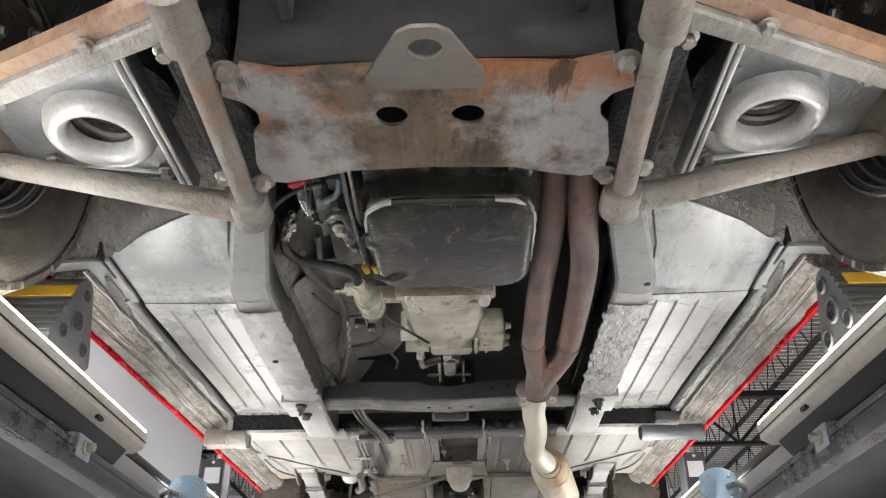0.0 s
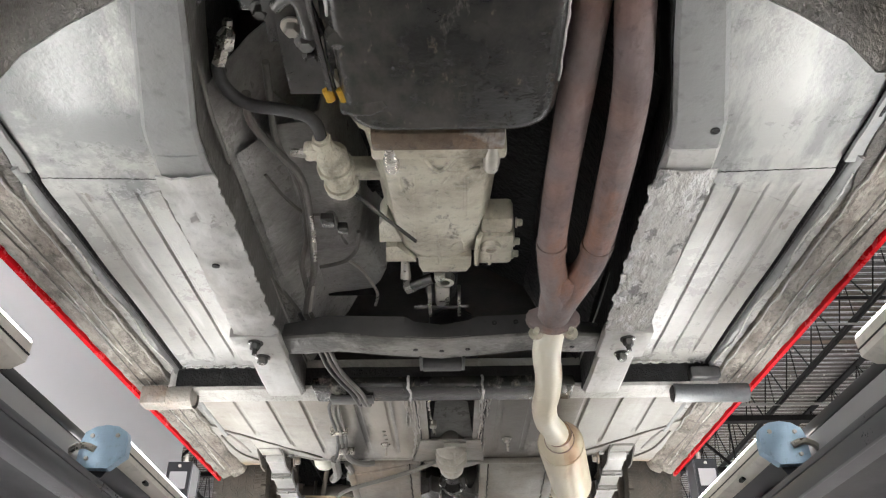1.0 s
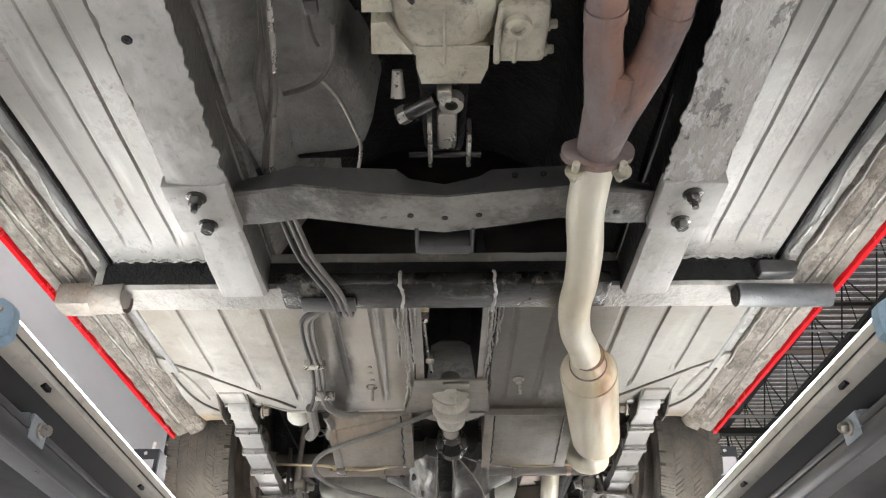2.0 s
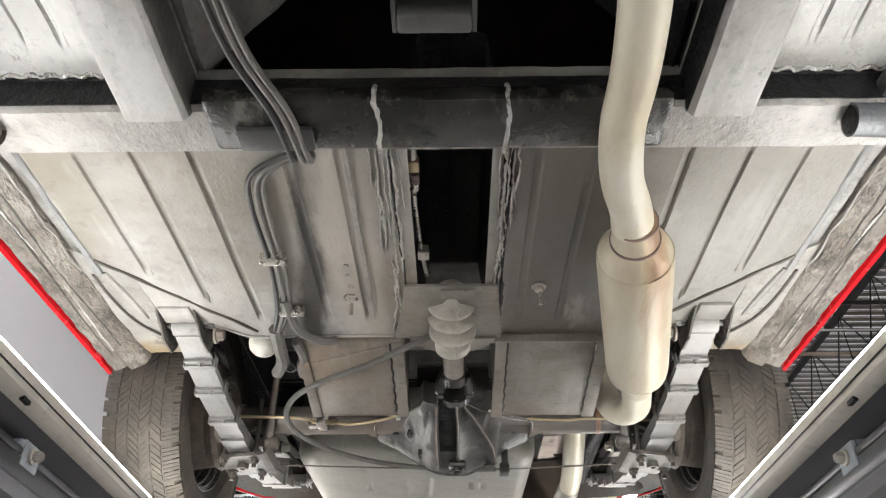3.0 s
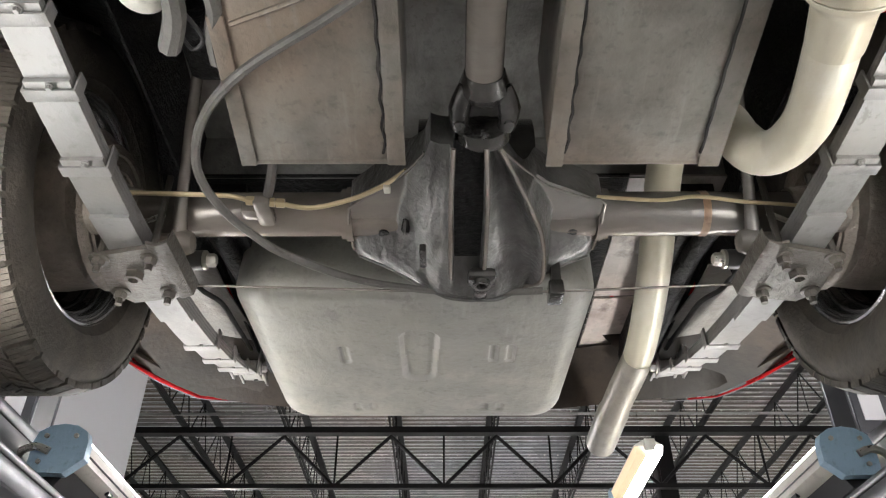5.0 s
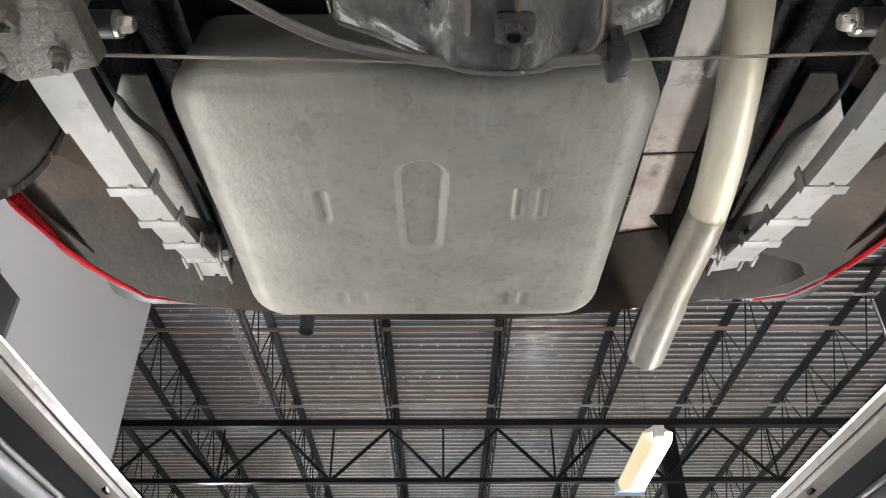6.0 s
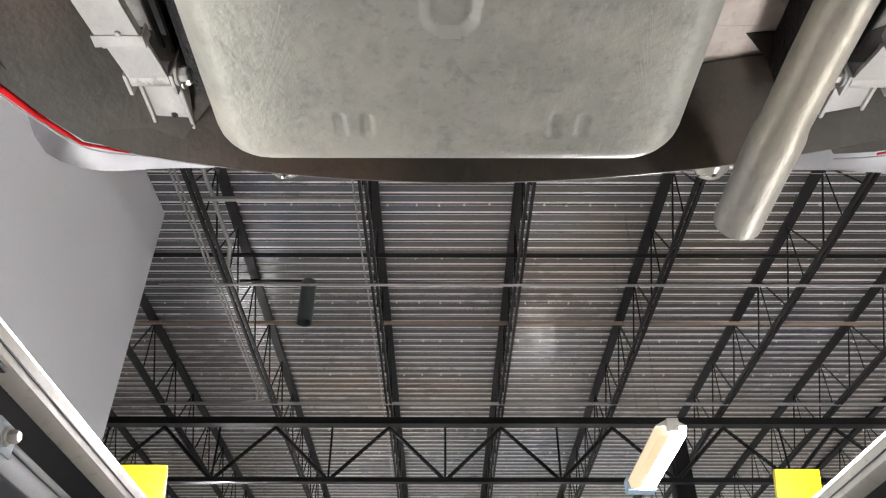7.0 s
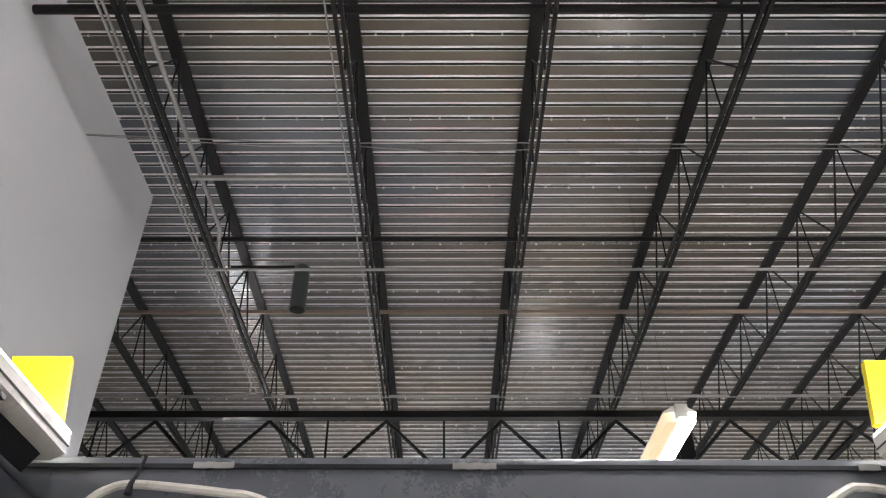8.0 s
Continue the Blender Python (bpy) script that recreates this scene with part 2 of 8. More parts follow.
BRASS = surface("dull_brass_pipe", (0.58, 0.48, 0.30), (0.36, 0.28, 0.16), 0.4, 12, 0.32, 0.5, 0.03, 200, 9, grit=0.1, scratch=0.0, rough_var=0.03)
CHROME = surface("dull_chrome", (0.23, 0.225, 0.24), (0.17, 0.165, 0.18), 0.35, 6, 0.36, 0.6, 0.0, 200, 3, rough_var=0.05, grit=0.1, scratch=0.0)
RED = surface("red_body_paint", (0.62, 0.012, 0.018), (0.45, 0.010, 0.014), 0.3, 8, 0.25, 0, 0.03, 200, 3, coat=0.5)
REARM = surface("valance_brown_dirt", (0.030, 0.024, 0.019), (0.012, 0.010, 0.009), 0.6, 9, 0.42, 0, 0.12, 90, 3, (0.085, 0.056, 0.038), 0.6, crinkle=0.2, spec=0.25)
PINK = surface("boot_floor_faded", (0.56, 0.465, 0.425), (0.22, 0.155, 0.125), 0.6, 9, 0.55, 0, 0.2, 120, 7, (0.60, 0.55, 0.50), 0.6)
WHITEP = surface("white_plastic", (0.80, 0.78, 0.70), (0.6, 0.57, 0.48), 0.3, 20, 0.35, 0, 0.05)
YELLOWP = surface("yellow_plastic", (0.50, 0.29, 0.012), (0.36, 0.21, 0.02), 0.4, 30, 0.45, 0, 0.05)
LIFTM = surface("lift_grey_powder_coat", (0.050, 0.053, 0.060), (0.040, 0.043, 0.050), 0.3, 3, 0.30, 0.0, 0.0, 240, 1.2, (0.058, 0.061, 0.068), 0.3, grit=0.0, scratch=0.2, rough_var=0.06, spec=0.5)
RIMEDGE = surface("bright_rim_edge", (0.62, 0.62, 0.63), (0.34, 0.335, 0.33), 0.5, 10, 0.16, 0.8, 0.05, 150, 6, grit=0.2, scratch=0.0)
RUNWEB = surface("pale_grey_runway_paint", (0.30, 0.30, 0.305), (0.26, 0.26, 0.264), 0.3, 3, 0.34, 0.1, 0.0, 200, 1.5, grit=0.0, scratch=0.0)
CLAMPM = surface("pale_clamp_paint", (0.40, 0.45, 0.49), (0.22, 0.25, 0.27), 0.4, 20, 0.4, 0.2, 0.1)
RIMM = surface("bright_plated_rim", (0.42, 0.42, 0.425), (0.20, 0.197, 0.19), 0.45, 10, 0.14, 0.9, 0.06, 150, 5, (0.10, 0.095, 0.09), 0.5)
BEAMM = surface("crossbeam_blue_grey", (0.078, 0.083, 0.096), (0.064, 0.068, 0.079), 0.3, 3, 0.30, 0.0, 0.0, 240, 1.2, (0.09, 0.095, 0.108), 0.3, grit=0.0, scratch=0.2, rough_var=0.06, spec=0.5)
LIFTDARK = surface("lift_dark_steel", (0.012, 0.013, 0.016), (0.009, 0.010, 0.011), 0.4, 4, 0.34, 0.0, 0.0, 200, 1.8, grit=0.0, scratch=0.2, spec=0.35)
BLUE = surface("blue_end_cap", (0.36, 0.52, 0.66), (0.26, 0.40, 0.52), 0.3, 14, 0.35, 0.1, 0.05)
CREAM = surface("cream_bar_housing", (0.66, 0.63, 0.57), (0.52, 0.49, 0.43), 0.3, 6, 0.34, 0, 0.05)
YELLOW = surface("yellow_stop_paint", (0.88, 0.68, 0.01), (0.75, 0.56, 0.01), 0.3, 3, 0.4, 0, 0.03)
WALLM = surface("grey_wall_paint", (0.67, 0.685, 0.705), (0.65, 0.665, 0.685), 0.3, 0.8, 0.6, 0, 0.02, 120, 0.25, (0.685, 0.70, 0.72), 0.4, grit=0.0, scratch=0.0)
DECK = surface("deck_flat_steel", (0.165, 0.132, 0.092), (0.13, 0.104, 0.074), 0.4, 0.4, 0.30, 0.85, 0.0, 60, 0.16, (0.115, 0.135, 0.165), 0.9, stretch=(0.7, 1, 1), grit=0.0, scratch=0.0, rough_var=0.04)
RIBSHINE = surface("deck_rib_highlight", (0.80, 0.775, 0.735), (0.64, 0.61, 0.57), 0.3, 0.6, 0.28, 0.35, 0.0, 60, 0.25, (0.70, 0.74, 0.80), 0.7, grit=0.0, scratch=0.0, rough_var=0.03)
JOIST = surface("dark_joist_paint", (0.010, 0.0097, 0.0095), (0.006, 0.006, 0.006), 0.4, 3, 0.45, 0.0, 0.0, grit=0.0, scratch=0.0, spec=0.2)
GALV = surface("galvanised_conduit", (0.36, 0.355, 0.34), (0.25, 0.24, 0.23), 0.4, 5, 0.35, 0.7, 0.04)
WOOD = surface("timber_batten", (0.27, 0.21, 0.16), (0.20, 0.15, 0.11), 0.5, 4, 0.6, 0, 0.1, stretch=(0.2, 1, 1))
CONCRETE = surface("concrete_floor", (0.40, 0.395, 0.385), (0.32, 0.315, 0.305), 0.5, 2, 0.4, 0, 0.1, 120, 0.4)
PVC = surface("dark_green_vent_pipe", (0.055, 0.07, 0.066), (0.035, 0.045, 0.042), 0.4, 5, 0.4)
GAITER = surface("pale_gaiter_rubber", (0.44, 0.42, 0.37), (0.20, 0.185, 0.155), 0.5, 18, 0.38, 0, 0.15)
LED = glow("led_diffuser", (1.0, 0.985, 0.955), BAR_GLOW)
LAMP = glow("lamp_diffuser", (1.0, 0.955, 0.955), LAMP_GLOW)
LAMP_SIDE = glow("lamp_side_lens", (1.0, 0.74, 0.40), 0.85, 0.2)


def blotched(m, layers):
    """Lays ragged blotches over a material: (colour, scale, stretch, low, high, amount, bias along x, bias along y)."""
    nt = m.node_tree
    n, link = nt.nodes, nt.links.new
    b = n["Principled BSDF"]
    old = b.inputs["Base Color"].links[0].from_socket
    tc = n.new("ShaderNodeTexCoord")
    sep = n.new("ShaderNodeSeparateXYZ")
    link(tc.outputs["Object"], sep.inputs["Vector"])
    ab = n.new("ShaderNodeMath")
    ab.operation = "ABSOLUTE"
    link(sep.outputs["X"], ab.inputs[0])
    for colour, sc, st, lo, hi, amt, bx, by in layers:
        mp = n.new("ShaderNodeMapping")
        mp.inputs["Scale"].default_value = st
        mp.inputs["Location"].default_value = (sc * 0.37, sc * 0.11, 0)
        link(tc.outputs["Object"], mp.inputs["Vector"])
        k = n.new("ShaderNodeTexNoise")
        k.inputs["Scale"].default_value, k.inputs["Detail"].default_value, k.inputs["Roughness"].default_value = sc, 8.0, 0.68
        link(mp.outputs["Vector"], k.inputs["Vector"])
        v = k.outputs["Fac"]
        for src, w in ((ab.outputs["Value"], bx), (sep.outputs["Y"], by)):
            ad = n.new("ShaderNodeMath")
            ad.operation = "MULTIPLY_ADD"
            ad.inputs[1].default_value = w
            link(src, ad.inputs[0])
            link(v, ad.inputs[2])
            v = ad.outputs["Value"]
        mr = n.new("ShaderNodeMapRange")
        mr.inputs["From Min"].default_value, mr.inputs["From Max"].default_value, mr.inputs["To Max"].default_value = lo, hi, amt
        link(v, mr.inputs["Value"])
        mx = n.new("ShaderNodeMix")
        mx.data_type = "RGBA"
        link(mr.outputs["Result"], mx.inputs["Factor"])
        link(old, mx.inputs["A"])
        mx.inputs["B"].default_value = (*colour, 1)
        old = mx.outputs["Result"]
    link(old, b.inputs["Base Color"])
    return m


# worn pale ends, orange front corners and dark drips on the rusty plate
blotched(RUST, [((0.40, 0.41, 0.41), 8, (1, 1, 1), 0.64, 0.78, 0.9, 1.6, 0.0),
                ((0.40, 0.17, 0.065), 7, (1, 1.2, 1), 0.95, 1.05, 0.85, 0.5, -1.75),
                ((0.035, 0.028, 0.022), 24, (1, 0.22, 1), 0.575, 0.63, 0.8, 0.0, 0.0),
                ((0.05, 0.042, 0.035), 9, (1, 1, 1), 0.585, 0.66, 0.85, 0.0, 0.0), ((0.30, 0.20, 0.08), 13, (1, 0.6, 1), 0.56, 0.62, 0.6, -0.4, 0.0)])
blotched(ARM, [((0.36, 0.20, 0.11), 6, (1, 1, 1), 0.52, 0.68, 0.55, 0.0, 0.0), ((0.40, 0.385, 0.36), 7, (1, 1, 1), 0.5, 0.64, 0.6, 0.0, 0.0)])
blotched(EXH, [((0.36, 0.24, 0.13), 4, (2.2, 0.5, 1), 0.58, 0.72, 0.5, 0.0, 0.0), ((0.80, 0.78, 0.70), 5, (1, 0.5, 1), 0.50, 0.62, 0.6, 0.0, 0.0)])
# first layer darkens the floor paint towards the toe board, standing in for shade
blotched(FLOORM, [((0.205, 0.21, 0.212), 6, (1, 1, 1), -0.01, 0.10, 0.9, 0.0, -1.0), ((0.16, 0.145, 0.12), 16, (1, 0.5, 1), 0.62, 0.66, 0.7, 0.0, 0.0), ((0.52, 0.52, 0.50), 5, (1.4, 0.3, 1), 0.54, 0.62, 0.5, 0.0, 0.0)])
blotched(REARFLOOR, [((0.15, 0.125, 0.095), 5, (1.2, 0.6, 1), 0.46, 0.66, 0.32, -0.35, 0.0), ((0.42, 0.40, 0.35), 9, (1, 0.35, 1), 0.58, 0.66, 0.35, 0.0, 0.0)])
blotched(CLOSING, [((0.30, 0.21, 0.10), 9, (1, 1, 1), 2.36, 2.50, 0.75, 0.0, 1.0), ((0.09, 0.075, 0.06), 14, (1, 1, 1), 0.60, 0.66, 0.6, 0.0, 0.0)])
# first layer paints the springs paler to the rear, for the bars' light there
blotched(SPRING, [((0.37, 0.355, 0.345), 5, (1, 0.6, 1), 1.72, 1.92, 0.85, 0.0, 0.5), ((0.10, 0.09, 0.08), 26, (1, 0.6, 1), 0.62, 0.67, 0.5, 0.0, 0.0)])
blotched(RAILM, [((0.55, 0.55, 0.54), 14, (1, 0.3, 1), 0.54, 0.60, 0.6, 0.0, 0.0), ((0.12, 0.105, 0.085), 22, (1, 0.5, 1), 0.63, 0.67, 0.7, 0.0, 0.0)])
blotched(PINK, [((0.50, 0.49, 0.475), 4, (1, 1, 1), -2.34, -2.10, 0.6, 0.0, -1.0), ((0.09, 0.055, 0.04), 7, (1, 1, 1), 0.56, 0.66, 0.7, 0.0, 0.0), ((0.46, 0.42, 0.38), 12, (1, 1, 1), 0.58, 0.64, 0.6, 0.0, 0.0)])
blotched(TANKM, [((0.42, 0.40, 0.33), 3, (1, 1, 1), 0.44, 0.70, 0.45, 0.0, 0.0), ((0.50, 0.48, 0.42), 9, (1, 1, 1), 2.06, 2.22, 0.6, 0.0, 0.53), ((0.17, 0.165, 0.15), 20, (1, 0.5, 1), 0.60, 0.66, 0.35, 0.0, 0.0)])


# first layer's pale streaks stand in for hazy reflections on the oil pan
blotched(SUMP, [((0.15, 0.142, 0.125), 16, (1, 0.35, 1), 0.585, 0.65, 0.55, 0.0, 0.0), ((0.115, 0.10, 0.075), 70, (1, 0.45, 1), 0.60, 0.68, 0.7, 0.0, 0.0), ((0.07, 0.064, 0.052), 7, (1, 0.6, 1), 0.52, 0.66, 0.6, 0.0, 0.0)])
blotched(ALU, [((0.11, 0.092, 0.062), 8, (1, 0.8, 1), 0.55, 0.66, 0.75, 0.0, 0.0), ((0.05, 0.043, 0.032), 30, (1, 0.5, 1), 0.62, 0.68, 0.7, 0.0, 0.0)])
blotched(DOWNP, [((0.30, 0.27, 0.265), 5, (1, 0.5, 1), 0.50, 0.66, 0.6, 0.0, 0.0), ((0.34, 0.16, 0.09), 4, (1.6, 0.6, 1), 0.58, 0.70, 0.6, 0.0, 0.0)])
# blotches thicken towards the ends: the crossmember's uneven light put into colour
blotched(MEMBER, [((0.045, 0.042, 0.038), 11, (1, 1, 1), 0.54, 0.64, 0.7, 0.6, 0.0), ((0.05, 0.045, 0.04), 60, (1, 1, 1), 0.62, 0.67, 0.6, 0.0, 0.0)])


# ---- mesh tools ----
class Shape:
    """Collects vertices and faces of one mesh."""

    def __init__(self):
        self.v, self.f = [], []

    def add(self, verts, faces):
        o = len(self.v)
        self.v += [tuple(p) for p in verts]
        self.f += [tuple(i + o for i in f) for f in faces]
        return self

    def box(self, x0, x1, y0, y1, z0, z1, c=0.0):
        """A box with chamfered edges of width c."""
        if c <= 0:
            v = [(x, y, z) for x in (x0, x1) for y in (y0, y1) for z in (z0, z1)]
            return self.add(v, [(0, 1, 3, 2), (4, 6, 7, 5), (0, 4, 5, 1), (2, 3, 7, 6), (0, 2, 6, 4), (1, 5, 7, 3)])
        bm = bmesh.new()
        bmesh.ops.create_cube(bm, size=1)
        for p in bm.verts:
            p.co = ((x0 + x1) / 2 + p.co.x * (x1 - x0), (y0 + y1) / 2 + p.co.y * (y1 - y0), (z0 + z1) / 2 + p.co.z * (z1 - z0))
        bmesh.ops.bevel(bm, geom=bm.edges[:], offset=c, segments=2, affect="EDGES", profile=0.5)
        return self.take(bm)

    def take(self, bm, m=None):
        bm.verts.index_update()
        self.add([(m @ p.co) if m else p.co for p in bm.verts], [[p.index for p in f.verts] for f in bm.faces])
        bm.free()
        return self

    def tube(self, pts, r, n=12, smooth=6, squash=1.0, cap=True, closed_ends=True):
        """A round bar along a smoothed line; r is a radius or one radius a point."""
        pts = [Vector(p) for p in pts]
        rs = list(r) if isinstance(r, (list, tuple)) else [r] * len(pts)
        if smooth > 1 and len(pts) > 2:
            q, qr = [], []
            for i in range(len(pts) - 1):
                a, b, c, d = pts[max(i - 1, 0)], pts[i], pts[i + 1], pts[min(i + 2, len(pts) - 1)]
                for k in range(smooth):
                    t = k / smooth
                    q.append(0.5 * ((2 * b) + (c - a) * t + (2 * a - 5 * b + 4 * c - d) * t * t + (3 * b - a - 3 * c + d) * t ** 3))
                    qr.append(rs[i] + (rs[i + 1] - rs[i]) * t)
            pts, rs = q + [pts[-1]], qr + [rs[-1]]
        tan = [(pts[min(i + 1, len(pts) - 1)] - pts[max(i - 1, 0)]).normalized() for i in range(len(pts))]
        ref = Vector((0, 0, 1)) if abs(tan[0].z) < 0.9 else Vector((1, 0, 0))
        u = (ref - tan[0] * ref.dot(tan[0])).normalized()
        v, f = [], []
        for p, t, rr in zip(pts, tan, rs):
            u = (u - t * u.dot(t)).normalized()
            w = t.cross(u)
            v += [p + (u * math.cos(a) * squash + w * math.sin(a)) * rr for a in (2 * math.pi * k / n for k in range(n))]
        for i in range(len(pts) - 1):
            f += [(i * n + k, i * n + (k + 1) % n, (i + 1) * n + (k + 1) % n, (i + 1) * n + k) for k in range(n)]
        if cap:
            f += [tuple(reversed(range(n))), tuple(range((len(pts) - 1) * n, len(pts) * n))]
        return self.add(v, f)

    def lathe(self, profile, centre, axis="x", n=32, close=False):
        """Turns (along, radius) pairs round an axis through centre."""
        c = Vector(centre)
        ax = {"x": 0, "y": 1, "z": 2}[axis]
        o1, o2 = [(1, 2), (2, 0), (0, 1)][ax]
        v, f = [], []
        for a_, r in profile:
            for k in range(n):
                a = 2 * math.pi * k / n
                p = [0, 0, 0]
                p[ax], p[o1], p[o2] = a_, r * math.cos(a), r * math.sin(a)
                v.append(c + Vector(p))
        m = len(profile)
        for i in range(m - 1 + int(close)):
            j = (i + 1) % m
            f += [(i * n + k, j * n + k, j * n + (k + 1) % n, i * n + (k + 1) % n) for k in range(n)]
        if not close:
            f += [tuple(range(n)), tuple(reversed(range((m - 1) * n, m * n)))]
        return self.add(v, f)

    def bolt(self, p, r=0.008, h=0.008, axis="z", sign=-1, washer=True):
        """A hexagon head with a washer under it."""
        d = sign
        if washer:
            self.lathe([(0, r * 1.45), (d * h * 0.25, r * 1.45), (d * h * 0.3, r * 1.3)], p, axis, 14)
        return self.lathe([(d * h * 0.25, r), (d * h * 0.9, r), (d * h * 1.1, r * 0.8)], p, axis, 6)

    def plate(self, outline, z0, z1, holes=(), c=0.0):
        """A flat plate with holes; outline and holes are lists of (x, y)."""
        bm = bmesh.new()
        loops = []
        for lp in (outline, *holes):
            vs = [bm.verts.new((x, y, z0)) for x, y in lp]
            loops.append(vs)
            for i in range(len(vs)):
                bm.edges.new((vs[i], vs[(i + 1) % len(vs)]))
        bmesh.ops.triangle_fill(bm, edges=bm.edges[:], use_beauty=True)
        bm.verts.index_update()
        low = [p.co.copy() for p in bm.verts]
        tri = [[p.index for p in f.verts] for f in bm.faces]
        n = len(low)
        side = []
        for vs in loops:
            ids = [p.index for p in vs]
            side += [(ids[i], ids[(i + 1) % len(ids)], ids[(i + 1) % len(ids)] + n, ids[i] + n) for i in range(len(ids))]
        bm.free()
        return self.add(low + [Vector((p.x, p.y, z1)) for p in low], tri + [[i + n for i in reversed(t)] for t in tri] + side)

    def sheet(self, x0, x1, y0, y1, nx, ny, z, thick=0.004):
        """A closed slab over a grid; z(x, y) is its lower face."""
        xs = [x0 + (x1 - x0) * i / nx for i in range(nx + 1)]
        ys = [y0 + (y1 - y0) * j / ny for j in range(ny + 1)]
        return self.grid([[(x, y, z(x, y)) for x in xs] for y in ys], (0, 0, thick))

    def grid(self, rows, off):
        """A closed slab over rows of points, thickened by off."""
        ny, nx = len(rows) - 1, len(rows[0]) - 1
        low = [p for r in rows for p in r]
        n = len(low)
        w = nx + 1
        f = []
        for j in range(ny):
            for i in range(nx):
                a = j * w + i
                f += [(a, a + w, a + w + 1, a + 1), (a + n, a + 1 + n, a + w + 1 + n, a + w + n)]
        rim = list(range(w)) + [j * w + nx for j in range(1, ny + 1)] + [ny * w + i for i in range(nx - 1, -1, -1)] + [j * w for j in range(ny - 1, 0, -1)]
        f += [(rim[k], rim[(k + 1) % len(rim)], rim[(k + 1) % len(rim)] + n, rim[k] + n) for k in range(len(rim))]
        return self.add(low + [(p[0] + off[0], p[1] + off[1], p[2] + off[2]) for p in low], f)

    def extrude(self, section, along, axis="y"):
        """A closed section [(a, b)...] drawn out between two values of an axis."""
        n = len(section)
        place = {"y": lambda a, b, s: (a, s, b), "x": lambda a, b, s: (s, a, b), "z": lambda a, b, s: (a, b, s)}[axis]
        v = [place(a, b, s) for s in along for a, b in section]
        f = []
        for k in range(len(along) - 1):
            f += [(k * n + i, k * n + (i + 1) % n, (k + 1) * n + (i + 1) % n, (k + 1) * n + i) for i in range(n)]
        f += [tuple(reversed(range(n))), tuple(range((len(along) - 1) * n, len(along) * n))]
        return self.add(v, f)

    def loft(self, loops):
        """A closed skin through closed loops of equal length, capped at both ends."""
        n = len(loops[0])
        f = []
        for k in range(len(loops) - 1):
            f += [(k * n + i, k * n + (i + 1) % n, (k + 1) * n + (i + 1) % n, (k + 1) * n + i) for i in range(n)]
        f += [tuple(reversed(range(n))), tuple(range((len(loops) - 1) * n, len(loops) * n))]
        return self.add([p for lp in loops for p in lp], f)

    def mirrored(self):
        s = Shape()
        s.v = [(-x, y, z) for x, y, z in self.v]
        s.f = [tuple(reversed(f)) for f in self.f]
        return s

    def wobble(self, amount, scale):
        """Small dents, so that no edge is quite straight."""
        self.v = [tuple(Vector(p) + noise.noise_vector(Vector(p) * scale) * amount) for p in self.v]
        return self

    def mesh(self, name, mat, angle=38):
        me = bpy.data.meshes.new(name)
        me.from_pydata([tuple(p) for p in self.v], [], self.f)
        bm = bmesh.new()
        bm.from_mesh(me)
        bmesh.ops.recalc_face_normals(bm, faces=bm.faces[:])
        bm.to_mesh(me)
        bm.free()
        me.shade_smooth()
        me.set_sharp_from_angle(angle=radians(angle))
        me.materials.append(mat)
        return me


def circle(cx, cy, r, n=24, ry=None):
    return [(cx + r * math.cos(2 * math.pi * k / n), cy + (ry or r) * math.sin(2 * math.pi * k / n)) for k in range(n)]


def part(name, shape, mat, parent=None, label="", angle=38):
    ob = new(name, shape.mesh(name, mat, angle))
    if parent:
        ob.parent = parent
    if label:
        ob["label"] = label
    return ob


def thing(name, label, category, group="", kind="", at=(0, 0, 0)):
    ob = new(name)
    ob.empty_display_size = 0.1
    ob.location = at
    return tagged(ob, label, category, group, kind)


# ---- hall ----
JOIST_X = [-8.15, -6.36, -4.57, -2.78, -0.95, 0.85, 2.64, 4.43, 6.22, 8.01, 9.8]
CHORD_Z, DECK_Z, GIRDER_Y = 6.74, 7.66, 14.2

tagged(part("floor", Shape().box(-9, 14, -12, 26, -0.2, 0.0), CONCRETE), "grey concrete workshop floor", "floor", kind="structure")
tagged(part("wall_west", Shape().box(-3.95, -3.7, -12, 10.2, 0, 7.7), WALLM), "smooth light grey painted partition wall", "wall", kind="structure")
for nm, b in (("wall_north", (-9, 14, 26, 26.2)), ("wall_south", (-9, 14, -12.2, -12)), ("wall_east", (14, 14.2, -12, 26)), ("wall_far_west", (-9.2, -9, -12, 26))):
    tagged(part(nm, Shape().box(*b, 0, 7.9), WALLM), "plain grey painted hall wall", "wall", kind="structure")

deck = Shape()
rows, bright = [], []
PITCH = 0.19
y = -12.0
while y < 26:
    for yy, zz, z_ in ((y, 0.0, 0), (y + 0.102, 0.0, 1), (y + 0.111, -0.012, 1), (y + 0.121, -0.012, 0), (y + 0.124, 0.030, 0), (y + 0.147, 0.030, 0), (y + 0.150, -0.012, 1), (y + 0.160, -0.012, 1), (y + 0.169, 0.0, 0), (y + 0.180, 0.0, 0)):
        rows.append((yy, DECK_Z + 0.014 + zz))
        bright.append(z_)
    y += PITCH
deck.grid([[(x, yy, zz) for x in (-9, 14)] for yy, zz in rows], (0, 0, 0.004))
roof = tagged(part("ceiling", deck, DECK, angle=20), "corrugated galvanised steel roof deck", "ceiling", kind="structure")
# pale rib faces carry the deck's highlight lines as a colour
roof.data.materials.append(RIBSHINE)
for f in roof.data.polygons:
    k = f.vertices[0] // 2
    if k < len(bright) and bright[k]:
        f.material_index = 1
dots = Shape()
rng = random.Random(4)
